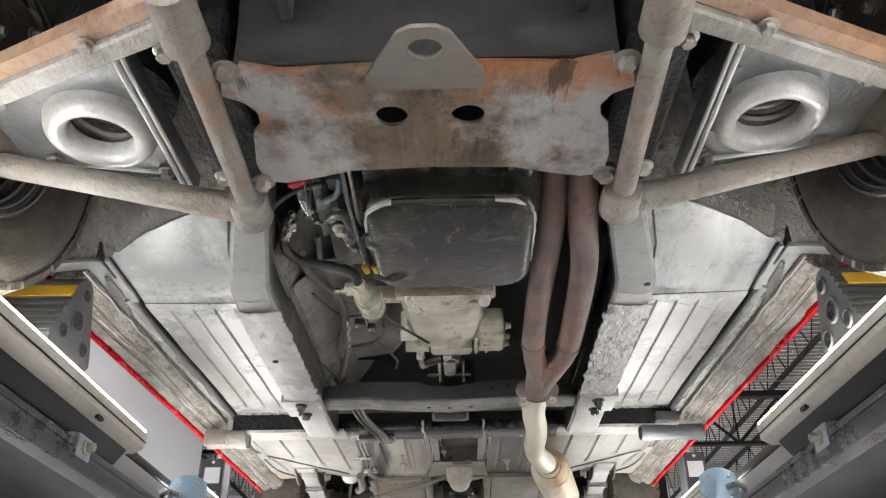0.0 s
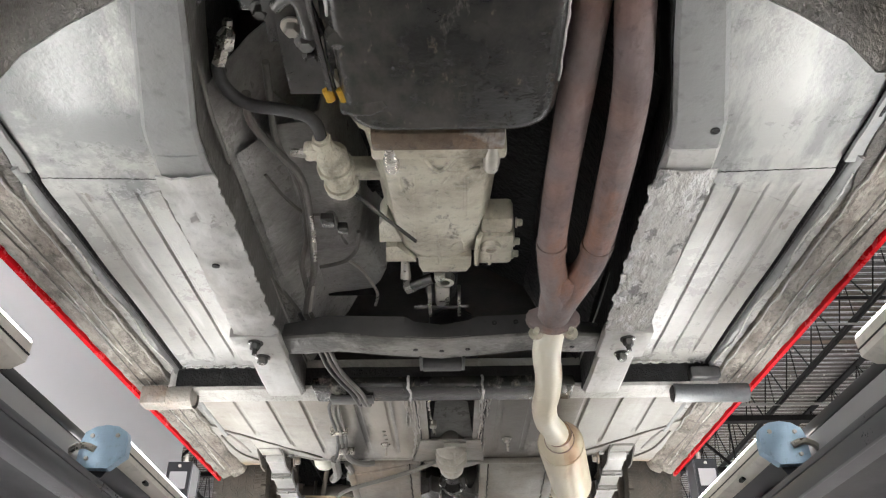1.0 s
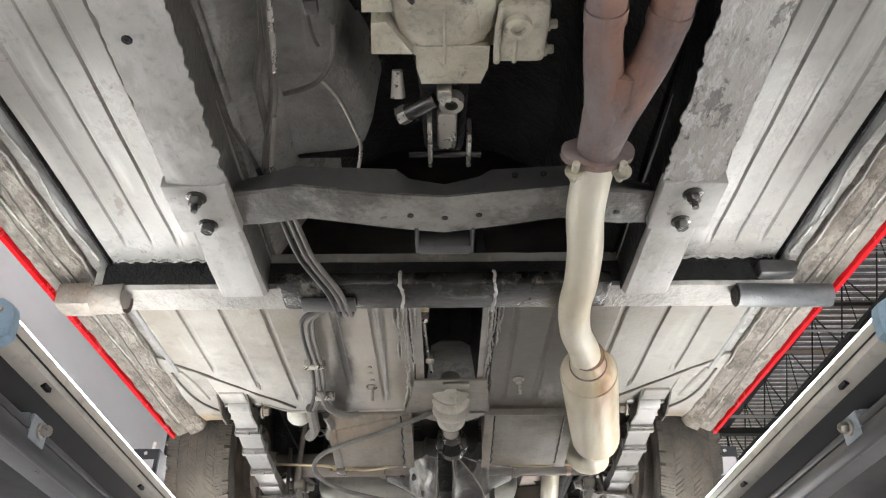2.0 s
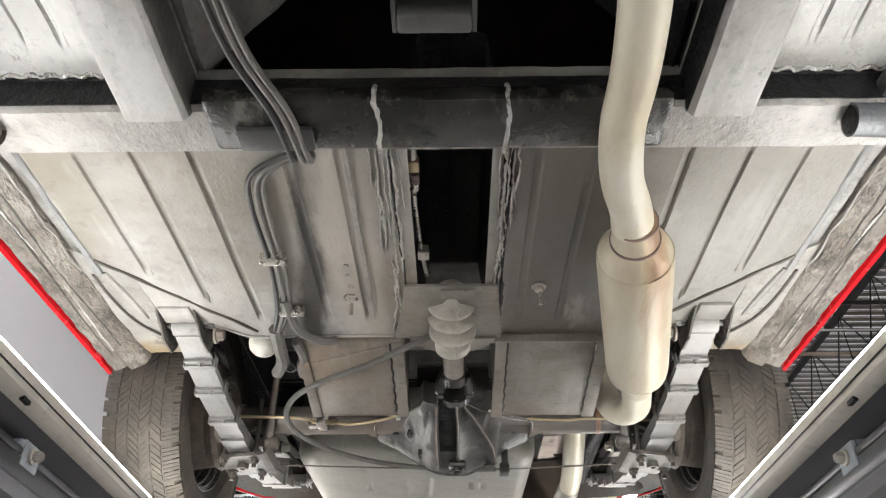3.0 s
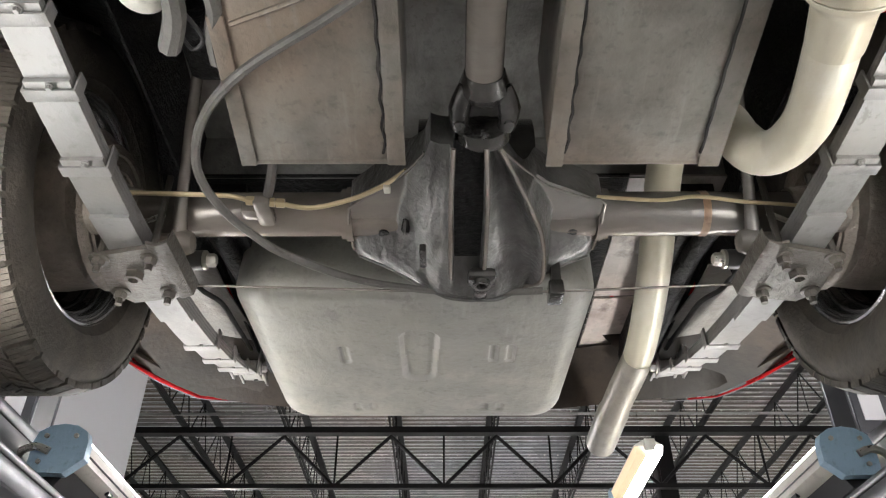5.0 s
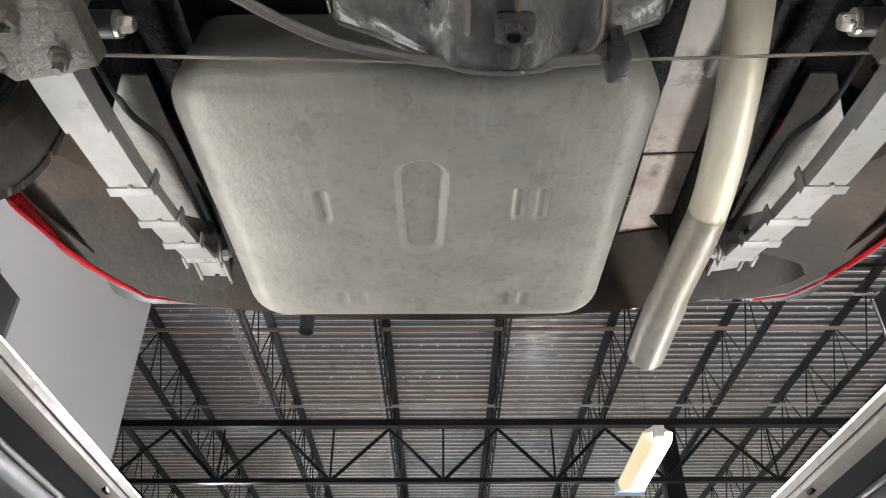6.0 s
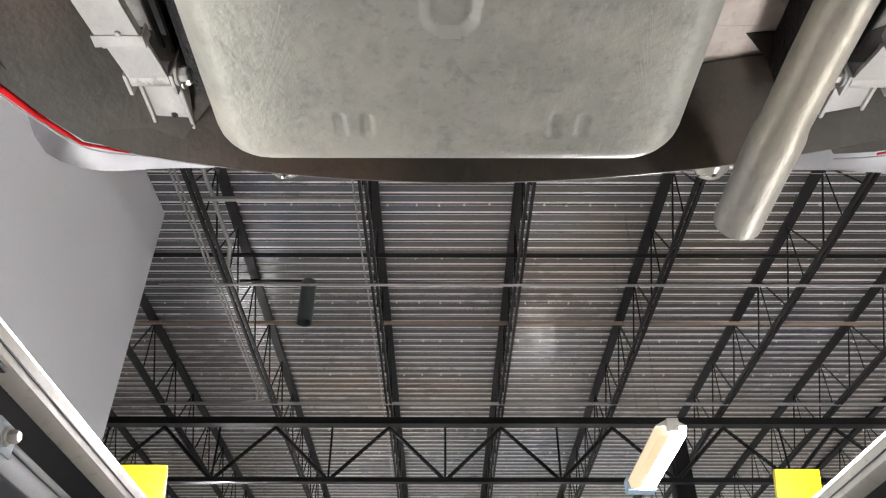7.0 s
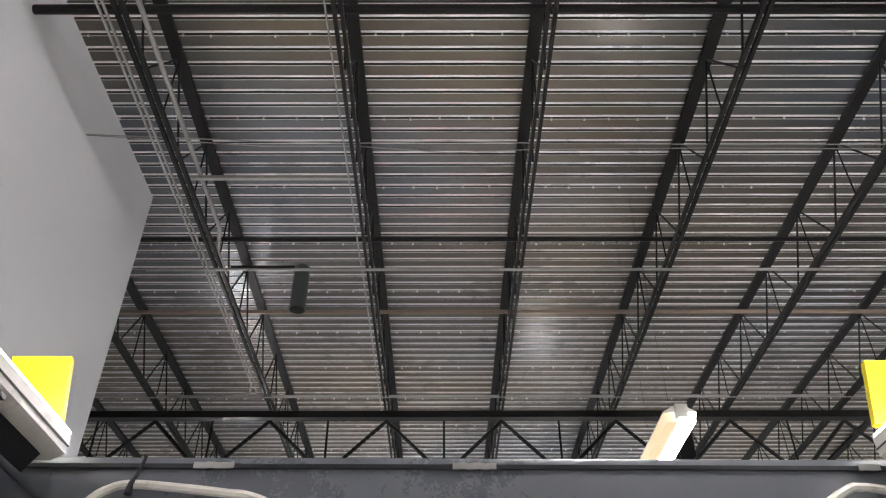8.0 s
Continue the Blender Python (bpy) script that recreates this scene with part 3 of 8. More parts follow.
for k in range(13):
    yy = -12.0 + PITCH * (85 + 6 * k) + 0.150
    for x in [-6.2 + 0.32 * i for i in range(52)]:
        if rng.random() < 0.85:
            dots.lathe([(0.012, 0.013), (-0.010, 0.013), (-0.015, 0.008)], (x + rng.uniform(-0.04, 0.04), yy + rng.uniform(-0.01, 0.01), DECK_Z), "z", 8)
tagged(part("deck_fastener", dots, WHITEP), "rows of white deck fastener heads", "fastener", kind="stuff")


def joist(x, y0=-12.0, y1=26.0):
    j = thing("roof_joist", "dark painted open-web steel roof joist", "roof joist", "roof joists", "structure", (x, 0, CHORD_Z))
    top = DECK_Z - CHORD_Z - 0.002
    for dx in (-0.048, 0.015):
        part("bottom_chord", Shape().box(dx, dx + 0.033, y0, y1, 0, 0.05), JOIST, j)
        part("top_chord", Shape().box(dx - 0.016, dx + 0.049, y0, y1, top - 0.05, top), JOIST, j)
    web = Shape()
    yy = y0 + 0.2
    while yy < y1 - 1.3:
        web.tube([(0, yy, 0.02), (0, yy + 0.6, top - 0.03)], 0.012, 6, 1)
        web.tube([(0, yy + 0.6, top - 0.03), (0, yy + 1.2, 0.02)], 0.012, 6, 1)
        web.tube([(0, yy + 0.6, top - 0.03), (0, yy + 0.6, 0.02)], 0.010, 6, 1)
        yy += 1.2
    part("web", web, JOIST, j)
    return j


# joists at even bays
first = joist(JOIST_X[0])
for x in JOIST_X[1:]:
    copy_thing(first, pose(x, 0, CHORD_Z))


def girder(y):
    g = thing("roof_girder", "dark steel girder truss across the hall", "roof girder", "", "structure", (0, y, 5.6))
    part("bottom_chord", Shape().box(-9, 14, -0.05, 0.05, 0, 0.07), JOIST, g)
    part("top_chord", Shape().box(-9, 14, -0.08, 0.08, 0.95, 1.06), JOIST, g)
    for i, x in enumerate(JOIST_X[:-1]):
        s = Shape()
        mid = (x + JOIST_X[i + 1]) / 2
        s.tube([(x, 0, 0.92), (mid, 0, 0.04)], 0.032, 6, 1)
        s.tube([(mid, 0, 0.04), (JOIST_X[i + 1], 0, 0.92)], 0.032, 6, 1)
        s.tube([(mid, 0, 0.04), (mid, 0, 0.92)], 0.018, 6, 1)
        part("web_brace", s, JOIST, g)
    return g


girder(GIRDER_Y)
tagged(part("girder_column", Shape().box(3.55, 3.85, 14.35, 14.65, 0, 6.6, 0.01), JOIST), "dark painted steel roof column", "column", kind="structure")


def conduit(name, pts, r, mat, label, category):
    return tagged(part(name, Shape().tube(pts, r, 8, 1), mat), label, category, kind="structure")


conduit("conduit", [(-3.6, 10.35, 6.66), (13, 10.35, 6.66)], 0.017, GALV, "thin galvanised conduit under the joists", "conduit")
conduit("conduit", [(-9, 13.9, 6.80), (13, 13.9, 6.80)], 0.018, GALV, "galvanised conduit along the girder", "conduit")
conduit("conduit", [(-9, 13.82, 6.74), (13, 13.82, 6.74)], 0.012, GALV, "galvanised conduit along the girder", "conduit")
conduit("sprinkler_pipe", [(-9, 10.33, 7.1), (13, 10.33, 7.1)], 0.03, JOIST, "black painted pipe between the joists", "pipe")
conduit("sprinkler_pipe", [(-9, 7.01, 7.1), (13, 7.01, 7.1)], 0.045, JOIST, "black painted pipe between the joists", "pipe")
conduit("conduit", [(-1.06, 4, 6.79), (-1.06, 10.3, 6.79), (-1.04, 10.5, 6.73), (-1.04, 17.5, 6.73)], 0.009, GALV, "galvanised conduit clipped along a joist", "conduit")
for dx in (0.0, 0.05):
    conduit("conduit", [(-2.90 - dx, 4, 6.76), (-2.90 - dx, 13.4, 6.76), (-2.93 - dx * 2, 13.7, 6.76), (-3.2 - dx * 2, 13.8, 6.76)], 0.014, GALV, "galvanised conduit clipped along a joist", "conduit")
conduit("sprinkler_pipe", [(-2.78, 10.9, 7.1), (-1.80, 10.9, 7.1)], 0.02, JOIST, "black painted pipe between two joists", "pipe")
conduit("conduit", [(-2.67, 4, 6.93), (-2.67, 9.9, 6.93), (-2.74, 10.2, 6.82), (-2.74, 10.6, 6.80)], 0.026, GALV, "galvanised conduit clipped along a joist", "conduit")
conduit("cable", [(-3.7, 8.4, 6.95), (-1.9, 8.35, 6.8), (-0.95, 8.4, 6.82), (0.0, 8.33, 6.78), (0.85, 8.4, 6.82), (2.64, 8.4, 6.8), (8, 8.4, 6.8)], 0.006, GALV, "thin pale cable slung under the joists", "cable")
conduit("cable", [(-3.7, 8.42, 6.96), (-1.9, 8.46, 6.84), (-0.95, 8.45, 6.83), (0.0, 8.52, 6.80), (0.85, 8.5, 6.83), (2.64, 8.46, 6.81), (8, 8.5, 6.8)], 0.005, GALV, "thin pale cable slung under the joists", "cable")
tagged(part("timber_batten", Shape().box(-9, 13, 12.17, 12.20, 7.22, 7.275, 0.004), WOOD), "pale timber batten across the joists", "batten", kind="structure")
strut = Shape().box(-2.78, -0.95, 8.88, 8.883, 6.79, 6.83)
strut.box(-2.78, -0.95, 8.883, 8.92, 6.826, 6.83)
strut.box(-2.78, -0.95, 8.883, 8.92, 6.79, 6.794)
for k in range(30):
    strut.box(-2.75 + 0.06 * k, -2.725 + 0.06 * k, 8.878, 8.8795, 6.801, 6.819)
tagged(part("strut_channel", strut, GALV), "slotted galvanised strut between two joists", "strut", kind="structure")
v = Shape().tube([(-1.86, 10.9, 7.08), (-1.86, 10.9, 6.45)], 0.1, 20, 1, cap=False)
v.tube([(-1.86, 10.9, 6.46), (-1.86, 10.9, 7.05)], 0.09, 20, 1, cap=False)
tagged(part("vent_pipe", v, PVC), "dark green plastic vent pipe hanging from the roof", "vent pipe")


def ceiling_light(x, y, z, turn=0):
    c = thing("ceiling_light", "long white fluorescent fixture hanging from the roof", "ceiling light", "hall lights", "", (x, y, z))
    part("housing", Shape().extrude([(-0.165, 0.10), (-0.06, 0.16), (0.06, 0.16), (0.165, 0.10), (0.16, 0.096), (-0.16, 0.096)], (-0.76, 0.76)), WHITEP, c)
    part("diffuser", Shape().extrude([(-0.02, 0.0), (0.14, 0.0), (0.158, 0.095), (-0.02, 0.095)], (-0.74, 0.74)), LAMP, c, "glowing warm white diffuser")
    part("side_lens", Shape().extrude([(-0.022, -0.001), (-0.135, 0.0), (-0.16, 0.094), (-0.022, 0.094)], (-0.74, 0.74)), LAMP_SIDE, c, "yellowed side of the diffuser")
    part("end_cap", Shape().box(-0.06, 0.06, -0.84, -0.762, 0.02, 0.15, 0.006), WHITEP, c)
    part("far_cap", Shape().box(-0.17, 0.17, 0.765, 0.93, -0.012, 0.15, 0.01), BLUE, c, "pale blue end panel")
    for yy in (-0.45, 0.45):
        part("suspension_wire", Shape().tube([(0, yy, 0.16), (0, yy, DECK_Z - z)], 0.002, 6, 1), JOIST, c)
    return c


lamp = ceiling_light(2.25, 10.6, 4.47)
# unseen copy, turned about and added to brighten the west wall
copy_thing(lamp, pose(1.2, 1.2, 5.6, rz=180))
# more unseen copies, added as fill light for the hall
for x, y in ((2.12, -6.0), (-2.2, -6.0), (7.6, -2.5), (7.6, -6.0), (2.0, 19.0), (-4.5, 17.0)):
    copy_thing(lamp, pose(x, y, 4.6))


# ---- lift ----
RUN_Z, LEDGE_Z = 1.615, 1.50
# the car stands slightly askew on the lift
SKEW, ASIDE = 0.0125, 0.015


def on_lift(x, y):
    return ASIDE + x - SKEW * y, y + SKEW * x


lift = thing("four_post_lift", "grey four-post car lift with raised runways", "car lift", at=(ASIDE, 0, 0))
lift.rotation_euler = (0, 0, SKEW)
for s in (-1, 1):
    run = Shape().box(0.645, 1.13, -2.6, 3.760, RUN_Z - 0.02, RUN_Z, 0.003)
    part("runway", run if s > 0 else run.mirrored(), LIFTDARK, lift, "dark steel runway")
    for x0, x1, z0 in ((0.645, 0.662, LEDGE_Z + 0.013), (1.11, 1.13, LEDGE_Z)):
        web = Shape().box(x0, x1, -2.6, 3.75, z0, RUN_Z - 0.021, 0.003)
        part("runway_web", web if s > 0 else web.mirrored(), RUNWEB, lift, "pale grey runway side")
    ledge = Shape().box(0.572, 0.665, -2.6, 3.755, LEDGE_Z, LEDGE_Z + 0.012, 0.003)
    ledge.box(0.572, 0.582, -2.6, 3.755, LEDGE_Z - 0.03, LEDGE_Z - 0.0005, 0.003)
    part("jack_rail", ledge if s > 0 else ledge.mirrored(), LIFTM, lift, "smooth grey jack rail")
    stop = Shape().extrude([(3.752, RUN_Z + 0.001), (3.764, RUN_Z + 0.001), (3.736, 1.703), (3.724, 1.703)], (0.571, 0.656) if s > 0 else (-0.664, -0.579), "x")
    part("wheel_stop", stop, YELLOW, lift, "yellow wheel stop plate")
    for y0 in (3.80, -1.75):
        x0, x1 = (1.365, 1.485) if s > 0 else (-1.490, -1.360)
        xi = x0 if s > 0 else x1
        post = Shape().extrude([(x0, y0 + 0.165), (x0, y0), (x1, y0), (x1, y0 + 0.165)], (0, 2.49), "z")
        post = part("post", post, LIFTDARK, lift, "dark painted lift post")
        for yy in (y0 + 0.006, y0 + 0.150):
            part("post_edge", Shape().box(xi - 0.004, xi + 0.004, yy, yy + 0.012, 0, 2.485, 0.002), LIFTM, post, "grey edge of the lift post")
        part("post_pin", Shape().tube([((x0 + x1) / 2, y0 + 0.1, 2.49), ((x0 + x1) / 2, y0 + 0.1, 2.56)], 0.012, 10, 1), STEEL, post)
        xc = 1.425 if s > 0 else -1.425
        part("post_screw", Shape().bolt((xc, y0, 2.468), 0.006, 0.006, "y", -1), STEEL, post)
        for i, w in enumerate((0.092, 0.07, 0.085, 0.075, 0.085, 0.07, 0.08)):
            z = 2.39 - i * 0.14
            part("sign_bar", Shape().box(xc - w / 2, xc + w / 2, y0 - 0.003, y0 - 0.0005, z - 0.046, z + 0.046), RUNWEB, post, "pale block mark")
beam = Shape().box(-1.25, 1.25, 3.7650, 3.9150, 1.36, 1.5700, 0.006)
part("crossbeam", beam, BEAMM, lift, "grey steel crossbeam under the runways")
part("crossbeam", Shape().box(-1.25, 1.25, -1.72, -1.55, 1.36, 1.496, 0.006), LIFTM, lift, "grey steel crossbeam under the runways")
part("beam_seam", Shape().box(-1.2, 1.2, 3.7610, 3.7645, 1.5515, 1.5575), LIFTDARK, lift)
for x0, x1 in ((-0.384, -0.329), (-0.03, 0.03), (0.53, 0.56)):
    part("tape_scrap", Shape().sheet(x0, x1, 3.7585, 3.7605, 8, 1, lambda x, y: 1.5500 + 0.002 * noise.noise(Vector((x * 90, 0, 0))), 0.009), GALV, lift, "torn scrap of pale tape")
part("air_hose", Shape().tube([(-0.60, 3.7490, 1.3620), (-0.54, 3.7520, 1.4620), (-0.510, 3.7530, 1.5030), (-0.489, 3.7530, 1.5180), (-0.461, 3.7530, 1.5250), (-0.394, 3.7530, 1.5200), (-0.330, 3.7530, 1.5130), (-0.287, 3.7530, 1.5050), (-0.15, 3.7550, 1.4520), (0.1, 3.7550, 1.4020), (0.35, 3.7550, 1.4320), (0.488, 3.7530, 1.5140), (0.522, 3.7530, 1.5240), (0.56, 3.7510, 1.5180)], 0.0062, 8), CREAM, lift, "cream air hose tied to the crossbeam")
part("cable_tie", Shape().tube([(-0.452, 3.7610, 1.5680), (-0.456, 3.7540, 1.5370), (-0.458, 3.7450, 1.5220), (-0.458, 3.7430, 1.5080)], [0.003, 0.003, 0.004, 0.006], 6, 1), LIFTDARK, lift, "black cable tie")


def light_bar(s, y0, y1):
    """A rounded light bar between two blue end caps, clamped to the jack rail."""
    b = thing("light_bar", "lit white LED bar with blue end caps on the lift", "light bar", "light bars along the lift", "", (*on_lift(s * 0.59, y0), 1.55))
    b.rotation_euler = (0, 0, SKEW)
    n = y1 - y0

    def flip(sh):
        return sh if s > 0 else sh.mirrored()
    dome = [(-0.0362, 0.0385), (-0.034, 0.045), (-0.024, 0.053), (-0.008, 0.058), (0.008, 0.058), (0.024, 0.053), (0.034, 0.045), (0.0362, 0.0385)]
    part("diffuser", flip(Shape().extrude(dome, (0.02, n - 0.004))), LED, b, "glowing white diffuser")
    part("housing", flip(Shape().extrude([(-0.038, 0.0382), (0.038, 0.0382), (0.038, 0.004), (-0.018, 0.002), (-0.036, 0.012)], (0.02, n - 0.005))), CREAM, b, "cream metal housing")
    base = Shape().extrude([(-0.016, 0.0016), (0.037, 0.0036), (0.037, -0.022), (0.002, -0.024)], (0.02, n - 0.03))
    part("back_channel", flip(base), LIFTDARK, b)
    part("groove", flip(Shape().extrude([(-0.0378, 0.0235), (-0.0388, 0.0230), (-0.0384, 0.0205), (-0.0372, 0.021)], (0.02, n - 0.006))), LIFTDARK, b)
    cap = [(-0.041, 0.010), (-0.041, 0.036), (-0.036, 0.052), (-0.020, 0.062), (0.0, 0.065), (0.020, 0.062), (0.036, 0.052), (0.041, 0.036), (0.041, -0.010), (-0.014, -0.012)]
    c = part("end_cap", flip(Shape().extrude(cap, (0.0, 0.018))), BLUE, b, "pale blue end cap")
    for x, z in ((0.022, 0.045), (-0.022, 0.045), (0.024, 0.005)):
        part("screw", flip(Shape().bolt((x, 0.0, z), 0.004, 0.004, "y", -1, False)), STEEL, c)
    part("cap_latch", flip(Shape().tube([(0.012, -0.004, 0.020), (0.030, -0.008, 0.026), (0.050, -0.006, 0.020), (0.062, 0.004, 0.010)], 0.006, 8, 3)), STEEL, c, "bent metal latch")
    for yy in (0.16, n / 2, n - 0.22):
        k = Shape().box(-0.012, 0.036, yy, yy + 0.05, -0.034, -0.0245, 0.002)
        k.box(-0.020, -0.0125, yy, yy + 0.05, -0.062, -0.026, 0.003)
        k.box(-0.012, 0.014, yy + 0.004, yy + 0.046, -0.062, -0.054, 0.002)
        k = part("clamp", flip(k), CLAMPM, b, "pale blue-grey clamp")
        part("clamp_screw", flip(Shape().bolt((-0.020, yy + 0.025, -0.043), 0.008, 0.014, "x", -1)), STEEL, k)
    for yy in (0.14, n * 0.45, n - 0.2):
        part("slot", flip(Shape().box(-0.0325, -0.026, yy, yy + 0.02, 0.0035, 0.0095)), LIFTDARK, b)
    return b


for s in (-1, 1):
    # the foremost pair is out of sight, added to brighten the front suspension
    for a, b in ((-2.45, -1.17), (-0.85, 0.53), (0.90, 2.18), (2.50, 3.745)):
        light_bar(s, a, b)


def wheel_chock(x, y, s):
    """A ribbed rubber wedge with a yellow band and a hollow three-cornered end."""
    c = thing("wheel_chock", "black ribbed rubber wheel chock with yellow band", "wheel chock", "wheel chocks", "", (*on_lift(x, y), RUN_Z + 0.001))
    c.rotation_euler = (0, 0, SKEW)
    sec = [(0.0, 0.0), (0.0, 0.012)]
    steps = 8
    for i in range(steps):
        for k, d in ((0.0, 0.0), (0.12, 0.006), (0.62, 0.006), (0.74, 0.0)):
            u = (i + k) / steps
            sec.append((0.004 + 0.055 * u - d, 0.014 + 0.112 * u))
    sec += [(0.066, 0.134), (0.085, 0.136), (0.098, 0.128), (0.135, 0.03), (0.14, 0.012), (0.13, 0.0)]
    part("wedge", Shape().extrude(sec, (-0.085, 0.10), "x"), SATIN, c)
    part("yellow_band", Shape().extrude([(0.0325, 0.088), (0.0445, 0.112), (0.048, 0.110), (0.036, 0.086)], (-0.07, 0.10), "x"), YELLOWP, c, "yellow reflective band")
    for p, r in ((( -0.086, 0.082, 0.110), 0.013), ((-0.086, 0.035, 0.030), 0.014), ((-0.086, 0.108, 0.028), 0.015), ((-0.086, 0.072, 0.062), 0.020)):
        part("end_hollow", Shape().lathe([(-0.003, r), (0.0, r * 1.12), (0.0005, r * 0.8), (-0.003, r * 0.8)], (p[0] * s, p[1], p[2]) if s > 0 else (0.1005, p[1], p[2]), "x", 18, True), SATIN, c, "raised rim of a hollow")
        part("hollow", Shape().lathe([(-0.001, r * 0.78), (0.001, r * 0.78)], (p[0], p[1], p[2]) if s > 0 else (0.1005, p[1], p[2]), "x", 16), DARK, c)
    return c


wheel_chock(-0.68, 0.165, -1)
wheel_chock(0.68, 0.165, 1)

# ---- car ----
PIVOT = Vector((0, 2.31, 1.6))
car = thing("car", "red classic two-seat sports car raised on a lift", "car", at=PIVOT)
car.rotation_euler = (radians(2.0), 0, 0)
SHIFT = Matrix.Translation(-PIVOT)


def cp(name, shape, mat, parent=None, label="", angle=38):
    """A part of the car, in the car's own level frame."""
    ob = part(name, shape, mat, parent or car, label, angle)
    if parent is None:
        ob.matrix_parent_inverse = SHIFT
    return ob


def both(name, shape, mat, parent=None, label="", angle=38):
    return cp(name, shape, mat, parent, label, angle), cp(name, shape.mirrored(), mat, parent, label, angle)


def ridge(x, c, w, h):
    """A pressed groove with a flat bed and steep sides."""
    d = abs(x - c) / w
    return h * min(1.0, max(0.0, (1 - d) / 0.35))


def arch_line(x):
    """Front edge of the toe board, where the wheel arch begins."""
    pairs = ((0.27, 0.135), (0.33, 0.158), (0.43, 0.206), (0.50, 0.246), (0.555, 0.293), (0.75, 0.293))
    for (a0, b0), (a1, b1) in zip(pairs, pairs[1:]):
        if x <= a1:
            return b0 + (b1 - b0) * (x - a0) / (a1 - a0)
    return pairs[-1][1]


# floor pans with pressed ribs
def floor_front(x, y):
    z = 1.890
    if 0.50 < y < 1.13:
        k = min(1, (y - 0.50) / 0.02, (1.13 - y) / 0.02)
        for c in (0.405, 0.445, 0.487, 0.532):
            z += k * ridge(x, c, 0.0055, 0.0045)
    if y < 0.475:
        z += min(0.004, (0.475 - y) * 0.8) + (0.475 - y) * 0.03
    if y < 0.335:
        z += (0.335 - y) * 0.10
    return z + 0.002 * noise.noise(Vector((x * 8, y * 8, 0)))


corner = [[(x, 0.293 + 0.15 * v, 1.888 - 0.008 * v - 0.06 * max(0.0, x - 0.60) + 0.003 * noise.noise(Vector((x * 25, v * 4, 1)))) for x in [0.571 + 0.1135 * k / 16 for k in range(17)]] for v in [k / 12 for k in range(13)]]
both("toe_corner", Shape().grid(corner, (0, 0, 0.006)), TOE, None, "grey dirt-flecked corner of the sill front")
rows_ = []
for j in range(97):
    row = []
    for i in range(181):
        x = 0.30 + 0.2745 * i / 180
        front = arch_line(x)
        y = front + (1.185 - front) * j / 96
        row.append((x, y, floor_front(x, y)))
    rows_.append(row)
cut = max(k for k, r in enumerate(rows_) if r[0][1] < 0.478)
pan = Shape().grid(rows_[cut:], (0, 0, 0.003))
both("toe_board", Shape().grid([[(x, y, z + 0.0005) for x, y, z in r] for r in rows_[:cut + 1]], (0, 0, 0.003)), FLOORM, None, "grey toe board in front of the floor")
# black liner paints the shade deep in the floor gap
both("floor_gap_shade", Shape().box(0.545, 0.60, 0.28, 1.18, 1.960, 1.966), DARK)
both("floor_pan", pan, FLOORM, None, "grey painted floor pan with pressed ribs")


def between(v, pairs):
    """A straight run from pair to pair."""
    for (a0, b0), (a1, b1) in zip(pairs, pairs[1:]):
        if v <= a1:
            return b0 + (b1 - b0) * max(0.0, (v - a0) / (a1 - a0))
    return pairs[-1][1]


def groove_line(x):
    """Where the pressed groove crosses the rear floor."""
    return 1.842 - max(0.0, x - 0.363) * 1.177


def floor_rear(x, y):
    z = 1.880
    ax = abs(x)
    if 1.30 < y < groove_line(ax) - 0.05:
        k = min(1, (y - 1.30) / 0.02)
        for c in (0.14, 0.215, 0.345, 0.425, 0.505):
            z += k * ridge(ax, c, 0.007, 0.006 if c > 0.3 else 0.004)
    return z + 0.003 * noise.noise(Vector((x * 6, y * 6, 3)))


def rear_edge(x):
    return between(x, ((0.0, 1.866), (0.385, 1.866), (0.42, 1.838), (0.46, 1.812), (0.53, 1.80), (0.535, groove_line(0.535)), (0.585, groove_line(0.585))))


for s in (-1, 1):
    rows_ = []
    for j in range(45):
        row = []
        for i in range(201):
            x = 0.085 + (0.585 - 0.085) * i / 200
            y = 1.262 + (rear_edge(x) - 1.262) * j / 44
            row.append((s * x, y, floor_rear(s * x, y)))
        rows_.append(row)
    cp("rear_floor_pan", Shape().grid(rows_, (0, 0, 0.003)), REARFLOOR, None, "grey rear floor pan with pressed ribs, grime and painted shade")

# folded lip at the rear edge of the floor, and the heelboard above it
for s in (-1, 1):
    gl = [(s * x, groove_line(x) + 0.002 * math.sin(x * 90), 1.8795) for x in [0.363 + 0.222 * k / 12 for k in range(13)]]
    # groove drawn as a dark bead, its shade put into the colour
    cp("floor_groove", Shape().tube(gl, [0.0026 + 0.0016 * math.sin(k * 1.9) ** 2 for k in range(13)], 8, 3), CREVICE, None, "dark groove across the floor")
    cp("floor_lip", Shape().tube([(s * 0.10, 1.862, 1.879), (s * 0.25, 1.863, 1.879), (s * 0.352, 1.866, 1.879), (s * 0.385, 1.862, 1.880), (s * 0.42, 1.835, 1.881), (s * 0.458, 1.809, 1.882)], 0.004, 8, 3), REARFLOOR)
heel = Shape()
for s in (-1, 1):
    heel.grid([[(s * x, rear_edge(x) + 0.002 + dy, z) for x in (0.085, 0.2, 0.36, 0.385, 0.42, 0.46, 0.53)] for z, dy in ((1.882, 0.0), (2.0, 0.03), (2.2, 0.08))], (0, 0.003, 0))
cp("heelboard", heel, DARK)

